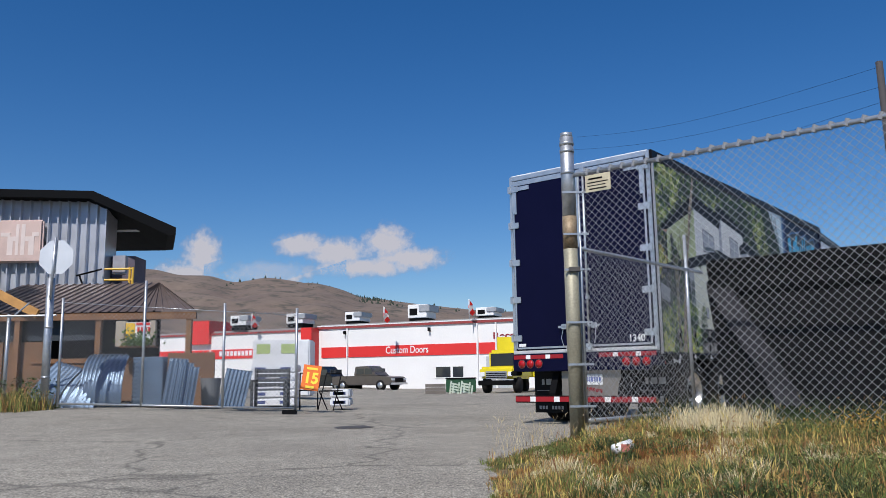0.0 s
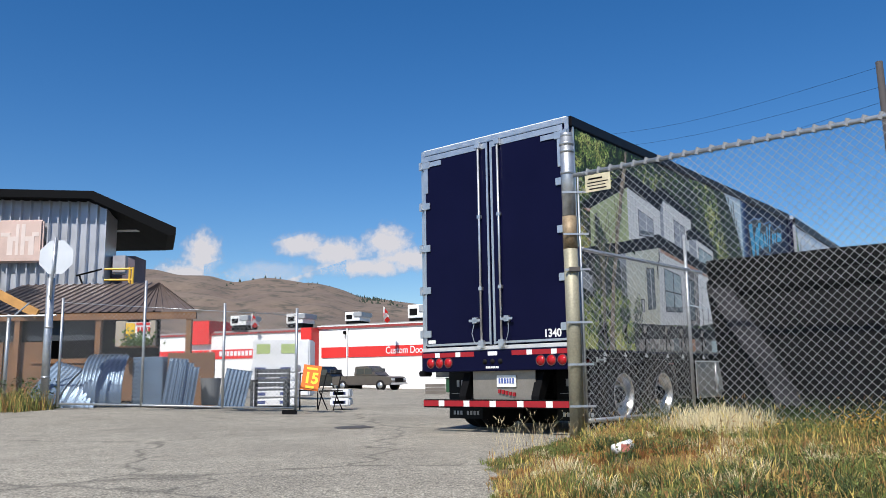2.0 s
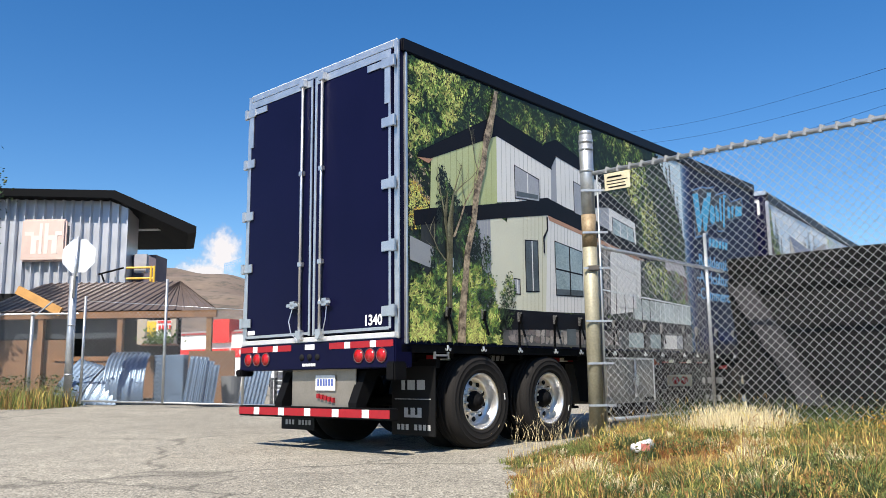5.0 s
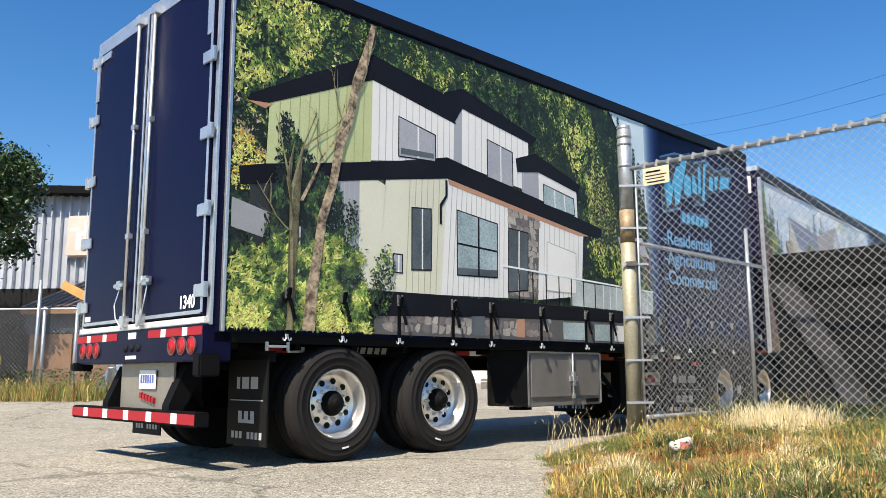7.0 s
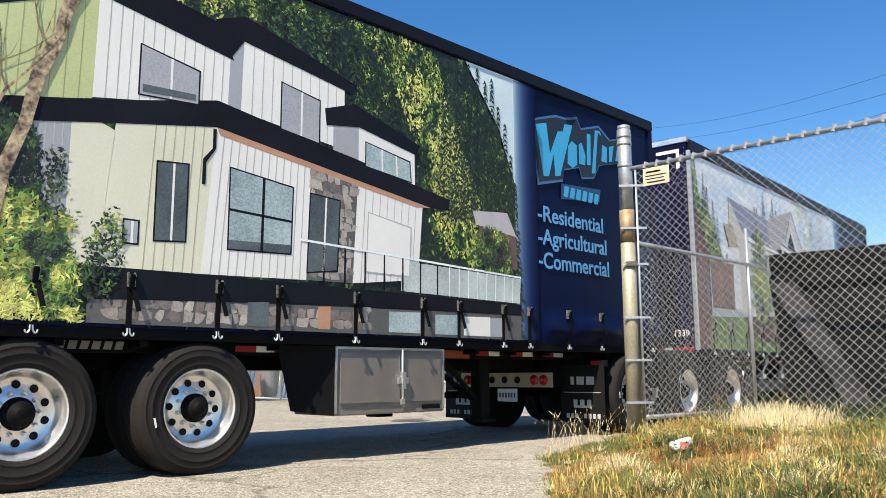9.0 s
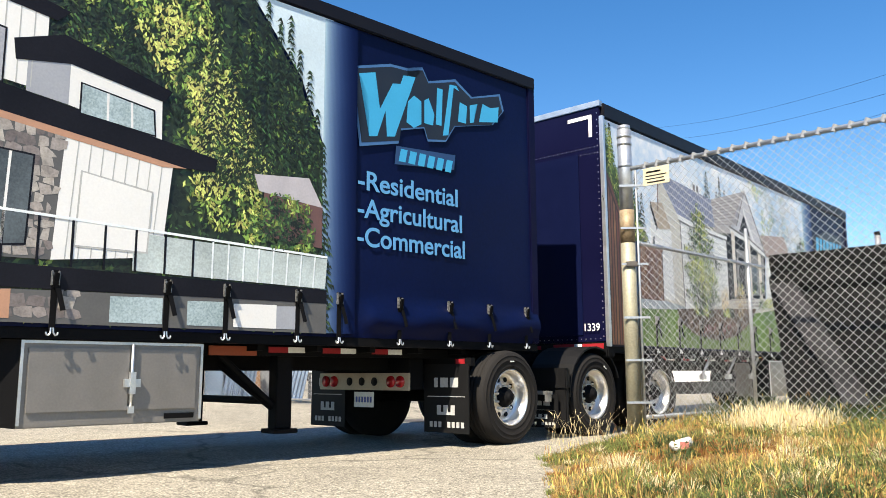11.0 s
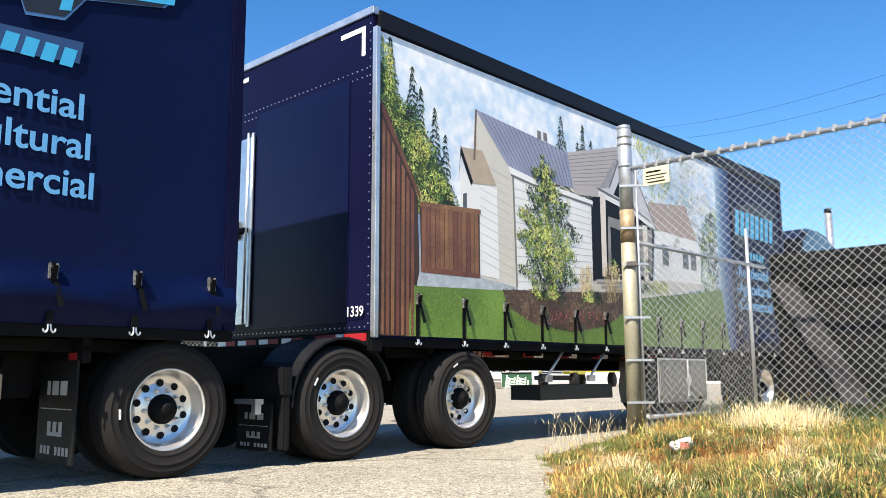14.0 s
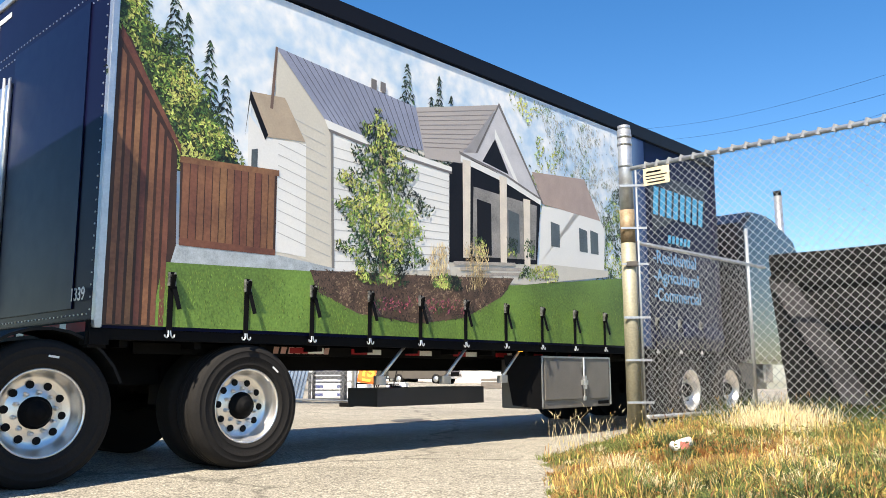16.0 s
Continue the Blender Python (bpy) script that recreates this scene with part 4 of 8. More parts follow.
    flat("shaded_porch_print", mat("print_shaded_porch", (0.03, 0.032, 0.03), 0.5, 0, 0.5, 3, col2=(0.012, 0.013, 0.013)), c, [(0.3, 2.3), (1.42, 2.49), (1.42, 1.49), (0.3, 1.49)], y + 0.0005)
    flat("house_wall_print", cream, c, [(1.73, 2.56), (2.53, 2.68), (2.44, 1.5), (1.65, 1.49)], y)
    stripes("siding_print", mat("print_cream_line", (0.4125, 0.3812, 0.2287), 0.5), c, [(1.95, 2.6), (2.5, 2.68), (2.44, 1.5), (1.9, 1.49)], 7, y - 0.001, 0.008)
    flat("house_wall_print", wall, c, [(2.53, 2.68), (3.45, 2.55), (3.42, 1.53), (2.44, 1.5)], y)
    stripes("siding_print", line, c, [(2.53, 2.68), (3.45, 2.55), (3.42, 1.53), (2.44, 1.5)], 13, y - 0.001, 0.009)
    flat("stone_back_print", mortar, c, [(3.45, 2.6), (3.97, 2.52), (3.92, 1.54), (3.42, 1.53)], y)
    flat("house_wall_print", wall, c, [(3.97, 2.5), (4.78, 2.35), (4.72, 1.63), (3.92, 1.54)], y)
    stripes("siding_print", line, c, [(3.97, 2.5), (4.78, 2.35), (4.72, 1.63), (3.92, 1.54)], 9, y - 0.001, 0.008)
    flat("soffit_print", soffit, c, [(2.53, 2.69), (4.9, 2.36), (4.7, 2.34), (2.56, 2.62)], y - 0.0015)
    flat("roof_fascia_print", fascia, c, [(0.19, 2.4), (0.43, 2.46), (1.73, 2.71), (2.53, 2.9), (2.53, 2.68), (1.58, 2.51), (0.21, 2.25)], y - 0.002)
    flat("roof_fascia_print", fascia, c, [(2.53, 2.9), (5.16, 2.48), (5.14, 2.37), (4.9, 2.36), (2.53, 2.68)], y - 0.002)

    def pebbles(poly, n, seed, size):
        """Irregular stones laid in rough courses inside an outline."""
        rng = random.Random(seed)
        xs, zs = [p[0] for p in poly], [p[1] for p in poly]
        z = min(zs) + 0.01
        while z < max(zs):
            h = size * rng.uniform(1.0, 1.7)
            x = min(xs)
            while x < max(xs):
                w = size * rng.uniform(1.1, 2.6)
                j = [rng.uniform(-0.016, 0.016) for _ in range(8)]
                q = [(x + 0.006 + j[0], z + 0.006 + j[1]), (x + w * 0.5, z + 0.004 - abs(j[2])), (x + w - 0.006 + j[3], z + 0.006 + j[4]), (x + w - 0.006 + j[5], z + h - 0.008 + j[6]), (x + w * 0.45, z + h - 0.004 + abs(j[7]) * 0.5), (x + 0.006 - j[3], z + h - 0.008 - j[1])]
                if inside((x + w / 2, z + h / 2), poly):
                    flat("stone_print", stone, c, q, y - 0.0014)
                x += w
            z += h
    pebbles([(3.47, 2.54), (3.95, 2.48), (3.9, 1.56), (3.44, 1.55)], 60, 3, 0.05)
    # base band, stonework and garage openings
    flat("base_band_print", fascia, c, [(1.6, 1.49), (2.44, 1.5), (6.26, 1.48), (6.26, 1.36), (3.6, 1.33), (1.65, 1.26)], y - 0.002)
    flat("stone_back_print", mortar, c, [(1.6, 1.28), (6.26, 1.37), (6.26, 1.095), (1.6, 1.095)], y)
    pebbles([(1.7, 1.25), (4.1, 1.32), (4.1, 1.12), (1.7, 1.12)], 75, 5, 0.055)
    for a, b, mm in ((4.35, 4.75, pane_lit), (4.95, 5.3, pane_lit), (5.35, 5.75, wall), (5.75, 5.98, grey), (3.55, 3.68, soffit), (2.86, 3.06, pane)):
        flat("opening_print", mm, c, [(a, 1.31), (b, 1.32), (b, 1.12), (a, 1.12)], y - 0.0022)
    # windows and door
    for q, mm in (([(2.06, 2.31), (2.3, 2.33), (2.3, 1.74), (2.06, 1.72)], pane), ([(1.89, 3.18), (2.36, 3.09), (2.36, 2.83), (1.89, 2.8)], pane_up), ([(3.13, 3.2), (3.52, 3.13), (3.52, 2.75), (3.13, 2.8)], pane_up),
                  ([(4.06, 2.86), (4.6, 2.77), (4.62, 2.58), (4.06, 2.64)], pane_lit), ([(2.67, 2.37), (3.26, 2.3), (3.25, 1.74), (2.67, 1.72)], pane_lit), ([(3.45, 2.28), (3.76, 2.26), (3.74, 1.64), (3.43, 1.6)], pane),
                  ([(4.1, 2.2), (4.62, 2.12), (4.6, 1.66), (4.08, 1.66)], wall), ([(0.5, 1.95), (1.05, 2.0), (1.05, 1.5), (0.5, 1.5)], pane), ([(1.83, 1.84), (1.93, 1.84), (1.93, 1.68), (1.83, 1.68)], grey)):
        fr = [(q[0][0] - 0.013, q[0][1] + 0.013), (q[1][0] + 0.013, q[1][1] + 0.013), (q[2][0] + 0.013, q[2][1] - 0.013), (q[3][0] - 0.013, q[3][1] - 0.013)]
        flat("window_frame_print", fascia if mm is not wall else line, c, fr, y - 0.0025)
        flat("window_pane_print", mm, c, q, y - 0.0032)
        if mm is pane_lit and q[0][0] < 3:
            bands("mullion_print", fascia, c, q, 2, y - 0.004, 0.02)
            stripes("mullion_print", fascia, c, q, 2, y - 0.004, 0.025)
            flat("window_pane_print", pane, c, [(q[3][0], q[3][1] + 0.07), (q[2][0], q[2][1] + 0.07), q[2], q[3]], y - 0.0036)
        elif mm is not wall:
            stripes("mullion_print", wall, c, q, 3 if q[0][0] > 4 else 2, y - 0.004, 0.018)
    flat("window_pane_print", pane, c, [(1.91, 2.88), (2.34, 2.9), (2.34, 2.85), (1.91, 2.82)], y - 0.0045) or flat("window_pane_print", pane_up, c, [(1.91, 3.15), (2.1, 3.11), (2.1, 2.92), (1.91, 2.9)], y - 0.0045)
    flat("downpipe_print", fascia, c, [(2.5, 2.66), (2.53, 2.66), (2.53, 2.5), (2.45, 2.38), (2.45, 2.2), (2.42, 2.2), (2.42, 2.4), (2.5, 2.5)], y - 0.004)
    # deck rail
    rail = mat("print_rail", (0.7624, 0.8074, 0.8074), 0.4)
    flat("deck_glass_print", mat("print_deck_glass", (0.4575, 0.5181, 0.5024), 0.35, 0, 0.35, 2), c, [(4.5, 1.8), (6.26, 1.76), (6.24, 1.49), (4.5, 1.51)], y - 0.002)
    stripes("rail_post_print", fascia, c, [(3.36, 1.86), (5.2, 1.8), (5.2, 1.5), (3.36, 1.5)], 8, y - 0.004, 0.018)
    stripes("rail_post_print", rail, c, [(5.0, 1.8), (6.26, 1.76), (6.24, 1.49), (5.0, 1.5)], 9, y - 0.004, 0.015)
    flat("hand_rail_print", rail, c, [(3.34, 1.88), (6.26, 1.785), (6.26, 1.765), (3.34, 1.86)], y - 0.0045)
    # neighbouring roof and the bushes before the house
    flat("far_roof_print", mat("print_far_roof", (0.4575, 0.4262, 0.4418), 0.5), c, [(5.5, 2.42), (6.05, 2.47), (6.2, 2.22), (5.55, 2.28)], y - 0.001)
    flat("far_house_print", mat("print_far_wall", (0.1372, 0.06862, 0.061), 0.5), c, [(5.6, 2.28), (6.0, 2.4), (6.2, 2.22), (6.2, 1.85), (5.6, 1.9)], y - 0.0005)
    foliage(c, [(5.45, 2.1), (5.75, 2.3), (6.05, 2.2), (6.12, 1.8), (5.45, 1.8)], y - 0.003, 1500, 0.022, 11, 0.35, label="sunlit printed bush")
    foliage(c, [(0.6, 2.95), (0.95, 2.5), (1.2, 2.35), (1.3, 1.8), (0.4, 1.7), (0.55, 2.3)], y - 0.003, 6500, 0.024, 12, -0.35, lean=3.1, spread=0.6, label="dark printed conifer")
    bush = [(0.13, 1.62), (0.3, 1.8), (0.42, 1.72), (0.6, 1.9), (0.75, 1.8), (0.98, 1.86), (1.15, 2.0), (1.3, 1.84), (1.47, 1.82), (1.44, 1.6), (1.55, 1.4), (1.5, 1.25), (1.6, 1.1), (0.13, 1.1)]
    foliage(c, bush, y - 0.006, 9000, 0.027, 13, 0.3, 0.3, 2.2, 0.9, gaps=-0.5, label="yellow-green printed bush")
    foliage(c, [(1.5, 1.4), (1.62, 1.8), (1.78, 1.95), (1.85, 1.6), (1.7, 1.2), (1.5, 1.1)], y - 0.009, 1000, 0.02, 15, -0.25, gaps=-0.1, label="dark printed shrub")
    foliage(c, [(1.26, 2.2), (1.36, 2.3), (1.42, 2.0), (1.3, 1.9)], y - 0.009, 240, 0.02, 16, 0.2, label="printed leaves")
    flat("trunk_print", bark, c, [(1.53, 4.0), (1.59, 4.0), (1.5, 3.6), (1.4, 3.36), (1.34, 3.06), (1.22, 2.72), (1.16, 2.4), (1.05, 2.05), (1.0, 1.7), (0.97, 1.4), (0.95, 1.1), (0.82, 1.1), (0.86, 1.45), (0.92, 1.76), (0.96, 2.08), (1.08, 2.43), (1.13, 2.76), (1.26, 3.1), (1.32, 3.42), (1.43, 3.7)], y - 0.012, "pale printed tree trunk")
    rng = random.Random(77)
    twig = mat("print_twig", (0.33, 0.3, 0.17), 0.5, 0, 0.4, 9, col2=(0.08, 0.07, 0.035))

    def limb(x, z, a, length, w, depth):
        """A printed branch that forks into thinner ones."""
        pts, k = [(x, z)], 5
        for _ in range(k):
            a += rng.gauss(0, 0.16)
            x, z = x + math.sin(a) * length / k, z + math.cos(a) * length / k
            pts.append((x, z))
        left = [(px - w * (1 - i / 6), pz) for i, (px, pz) in enumerate(pts)]
        right = [(px + w * (1 - i / 6), pz) for i, (px, pz) in enumerate(pts)]
        flat("branch_print", twig if depth else bark, c, left + right[::-1], y - 0.012)
        if depth < 2:
            for i in (2, 3, 4):
                limb(*pts[i], a + rng.choice((-1, 1)) * rng.uniform(0.35, 0.9), length * rng.uniform(0.3, 0.5), w * 0.5, depth + 1)
    limb(0.7, 1.1, 0.03, 1.95, 0.03, 1)
    limb(0.79, 2.2, 0.5, 1.15, 0.018, 0)
    limb(0.72, 1.9, -0.7, 0.55, 0.014, 1)
    limb(1.38, 3.3, 0.2, 0.6, 0.012, 1)
    # sign-writing on the navy end
    y = SIDE - 0.004
    halo = mat("print_halo", (0.04575, 0.1372, 0.305), 0.45, 0, 0.1, 3)
    logo = [(6.53, 3.63), (7.0, 3.77), (7.2, 3.78), (7.25, 3.66), (7.42, 3.84), (7.5, 3.72), (7.88, 3.83), (8.12, 3.7), (8.56, 3.83), (8.62, 3.66), (8.44, 3.47), (7.87, 3.34), (7.74, 3.16), (7.49, 3.12), (7.44, 3.24), (7.13, 3.16), (7.11, 3.03), (6.64, 2.92), (6.66, 3.3), (6.55, 3.5)]
    mx, mz = 7.55, 3.43
    flat("logo_halo", halo, c, [(mx + (x - mx) * 1.025, mz + (z - mz) * 1.08) for x, z in logo], y)
    flat("logo_shadow", LOGO_DARK, c, logo, y - 0.0012)
    for q in ([(6.6, 3.6), (6.8, 3.66), (6.86, 3.3), (7.02, 3.6), (7.12, 3.62), (7.16, 3.72), (7.32, 3.74), (7.05, 3.06), (6.95, 3.04), (6.93, 3.3), (6.83, 3.02), (6.73, 3.0), (6.72, 3.4)],
              [(7.2, 3.24), (7.3, 3.2), (7.4, 3.26), (7.4, 3.5), (7.3, 3.54), (7.22, 3.46)], [(7.44, 3.28), (7.56, 3.28), (7.58, 3.4), (7.5, 3.56), (7.44, 3.52)],
              [(7.6, 3.3), (7.68, 3.3), (7.7, 3.7), (7.62, 3.7)], [(7.7, 3.2), (7.78, 3.22), (7.86, 3.76), (7.94, 3.74), (7.9, 3.79), (7.8, 3.78)],
              [(7.92, 3.4), (8.04, 3.4), (8.06, 3.6), (7.95, 3.62)], [(8.1, 3.42), (8.16, 3.44), (8.18, 3.6), (8.22, 3.66), (8.1, 3.62)], [(8.24, 3.46), (8.54, 3.52), (8.56, 3.7), (8.42, 3.66), (8.3, 3.68)]):
        flat("logo_stroke", LOGO_BLUE, c, q, y - 0.0024)
    printed_letters(c, y - 0.002, 7.1, 2.82, 6, 0.13, 0.125, LOGO_BLUE, "logo_stroke", 0.03)
    flat("logo_halo", mat("print_soft_halo", (0.01564, 0.05083, 0.1368), 0.45, 0, 0.1, 3), c, [(7.05, 2.78), (7.86, 2.86), (7.88, 3.02), (7.07, 2.97)], y - 0.0008)
    for k, (word, z, w) in enumerate((("-Residential", 2.47, 1.31), ("-Agricultural", 2.2, 1.37), ("-Commercial", 1.93, 1.41))):
        text("lettering", word, 0.26, pose(6.6, y - 0.001, z, 90, 0, 0), TEXT_BLUE, c, w, 0.004)


def fender(parent, x):
    """Half-round mudguard over a wheel with its flat side apron."""
    bm = bmesh.new()
    prev = None
    for k in range(0, 13):
        a = radians(20 + k * 13.5)
        p = [(x + r * math.cos(a), yy, AXLE + r * math.sin(a)) for yy in (-1.3, -0.68) for r in (0.555, 0.575)]
        q = [bm.verts.new(c) for c in (p[0], p[1], p[3], p[2])]
        if prev:
            for i in range(4):
                bm.faces.new((prev[i], prev[(i + 1) % 4], q[(i + 1) % 4], q[i]))
        else:
            bm.faces.new(q)
        prev = q
    bm.faces.new(prev)
    f = part("mudguard", bm, FLAP, parent, "black moulded mudguard", smooth=False)
    each("mudguard_apron", FLAP, parent, (x - 0.64, x - 0.58, -1.3, -0.72, 0.12, 0.6), (x - 0.66, x - 0.57, -1.31, -0.72, 0.56, 0.8), bevel=0.015)


def lead_trailer():
    t = tagged(empty("trailer"), "navy curtain-side trailer printed with a grey-roofed house and lawn", "trailer", "road train")
    L = 10.0
    shell(t, L, NAVY, 0.05)
    underframe(t, 0.05, L)
    # riveted rear bulkhead with a sliding door
    boxes("rear_bulkhead", NAVY, t, (0.0, 0.05, -1.28, 1.28, 1.13, 4.22), bevel=0.006, label="navy riveted rear bulkhead")
    boxes("bulkhead_panel", mat("dark_gloss_panel", (0.0035, 0.006, 0.03), 0.35, spec=0.12), t, (-0.012, -0.003, -0.95, 0.62, 1.22, 3.6))
    riv = bmesh.new()
    for k in range(34):
        for y, z in ((-1.245, 1.2 + k * 0.088), (1.24, 1.2 + k * 0.088)):
            box(riv, -0.006, 0.0, y - 0.006, y + 0.006, z - 0.006, z + 0.006)
        yy = -1.2 + k * 0.072
        for z in (3.66, 3.58, 1.17):
            box(riv, -0.006, 0.0, yy - 0.006, yy + 0.006, z - 0.006, z + 0.006)
    tagged(part("rivets", riv, ALU, t), kind="stuff")
    each("corner_marking", WHITE_TAPE, t, (-0.006, -0.001, -1.17, -1.12, 3.8, 4.1), (-0.006, -0.001, -1.12, -0.8, 4.05, 4.1), (-0.006, -0.001, 1.15, 1.2, 3.8, 4.1), (-0.006, -0.001, 0.85, 1.15, 4.05, 4.1), label="white corner reflective marking")
    d = boxes("bulkhead_door", mat("tread_plate", (0.6, 0.62, 0.65), 0.3, 0.9, 0.2, 3), t, (-0.03, -0.004, 0.66, 1.22, 1.28, 3.36), bevel=0.006, label="bright tread-plate access door")
    each("door_edge", ALU, d, (-0.04, -0.028, 0.64, 0.69, 1.25, 3.4), (-0.04, -0.028, 1.19, 1.24, 1.25, 3.4))
    rod("lock_rod", ALU, d, (-0.06, 0.72, 1.28), (-0.06, 0.72, 3.4), 0.014)
    each("latch", STEEL_BLACK, d, (-0.09, -0.03, 0.72, 1.0, 2.28, 2.33), (-0.08, -0.03, 0.9, 0.96, 2.22, 2.42))
    boxes("roof_edge", ALU, t, (-0.02, 0.06, -1.3, 1.3, 4.19, 4.27), bevel=0.006)
    text("unit_number", "1339", 0.135, pose(-0.03, -0.96, 1.27, 90, 0, -90), WHITE_TAPE, t, 0.25, 0.001)
    bar = boxes("rear_beam", STEEL_BLACK, t, (-0.03, 0.1, -1.28, 1.28, 1.0, 1.125), bevel=0.008)
    tapes(bar, -0.03, -1.26, -0.5, 1.04, 1.11, 3)
    each("reflective_tape", RED_TAPE, bar, *[(-0.034, -0.031, -0.3 + k * 0.4, -0.12 + k * 0.4, 1.05, 1.1) for k in range(4)])
    each("reflective_tape", WHITE_TAPE, bar, *[(-0.034, -0.031, -0.12 + k * 0.4, 0.04 + k * 0.4, 1.05, 1.1) for k in range(4)])
    boxes("corner_bumper", STEEL_BLACK, t, (-0.05, 0.12, -1.33, -1.2, 0.93, 1.06), bevel=0.02)
    # bogie reaching back under the trailing trailer, with its coupling
    each("bogie_beam", STEEL_BLACK, t, (-2.9, 2.2, -0.55, -0.42, 0.66, 0.98), (-2.9, 2.2, 0.42, 0.55, 0.66, 0.98), (-2.9, -2.7, -0.7, 0.7, 0.58, 0.9), (-2.9, -2.86, -0.16, 0.06, 0.38, 0.6))
    boxes("coupling_plate", STEEL_BLACK, t, (-2.75, -1.4, -0.5, 0.5, 0.985, 1.05), bevel=0.03)
    boxes("tail_panel", mat("beige_steel", (0.42, 0.35, 0.26), 0.5, 0.2), t, (-2.93, -2.905, -0.72, 0.72, 0.57, 0.75), bevel=0.005, label="tail panel with round lamps")
    for y in (-0.6, -0.46, 0.46, 0.6):
        rod("tail_lamp", LENS, t, (-2.91, y, 0.66), (-2.95, y, 0.66), 0.06, 16)
    # near-black discs give the holes their shade by colour
    for y in (-0.2, 0.0, 0.2):
        rod("lightening_hole", DARK, t, (-2.92, y, 0.66), (-2.938, y, 0.66), 0.045, 14)
    boxes("number_plate", WHITE_TAPE, t, (-2.95, -2.935, -0.2, 0.1, 0.39, 0.55))
    each("plate_bar", mat("blue_ink", (0.08, 0.12, 0.35), 0.5), t, *[(-2.954, -2.951, -0.18 + k * 0.045, -0.155 + k * 0.045, 0.44, 0.5) for k in range(6)])
    mud_flap(t, -2.62, -0.95, 0.14, 0.84, 0.62)
    mud_flap(t, -2.62, 0.95, 0.14, 0.84, 0.62)
    boxes("flap_bracket", STEEL_BLACK, t, (-2.6, -2.54, -1.28, 1.28, 0.82, 0.9))
    boxes("reflective_tape", RED_TAPE, t, (-2.61, -2.602, -1.2, -1.08, 0.84, 0.89))
    for x in (-1.95, -0.3, 1.3):
        axle(t, x)
        wheel(t, x, -1, "B")
        wheel(t, x, 1, "B")
    fender(t, -0.3)
    mud_flap(t, -1.02, -0.98, 0.12, 0.5, 0.5)
    boxes("chain_box", ALU, t, (-1.16, -1.08, -1.2, -0.9, 0.5, 0.54), (-1.16, -1.1, -1.2, -1.15, 0.42, 0.52))
    side_tapes(t, 1.9, 6.9, 0.925, 7)
    tool_box(t, 5.28, 6.75, 0.33, 0.945)
    boxes("air_tank_box", mat("dark_box", (0.03, 0.03, 0.032), 0.5), t, (3.0, 4.6, -0.95, -0.5, 0.42, 0.6))
    boxes("marker_lamp", glow("amber_lamp", (1.0, 0.45, 0.03), 1.2), t, (4.86, 4.93, -1.262, -1.25, 0.985, 1.03), label="lit amber side marker lamp")
    for x in (2.9, 3.8, 4.72):
        rod("rail_strut", ALU, t, (x + 0.22, -1.22, 1.02), (x - 0.1, -1.2, 0.7), 0.017)
        boxes("strut_foot", ALU, t, (x - 0.16, x - 0.06, -1.25, -1.18, 0.64, 0.72))
    printed_letters(t, -1.0035, 1.72, 0.92, 8, 0.06, 0.08, mat("pink_print", (0.55, 0.32, 0.28), 0.5), slant=0.015)
    boxes("curtain_post", ALU, t, (0.0, 0.055, -1.33, -1.27, 1.07, 4.06), bevel=0.006, label="bright curtain tension post")
    c = curtain(t, 0.05, L - 0.01, NAVY_VINYL, "navy side curtain printed with a cottage, lawn and cedar fence", 7.8)
    for k in range(14):
        tie_down(t, 0.57 + k * 0.665, 1.42)
    mural_b(c)
    return t


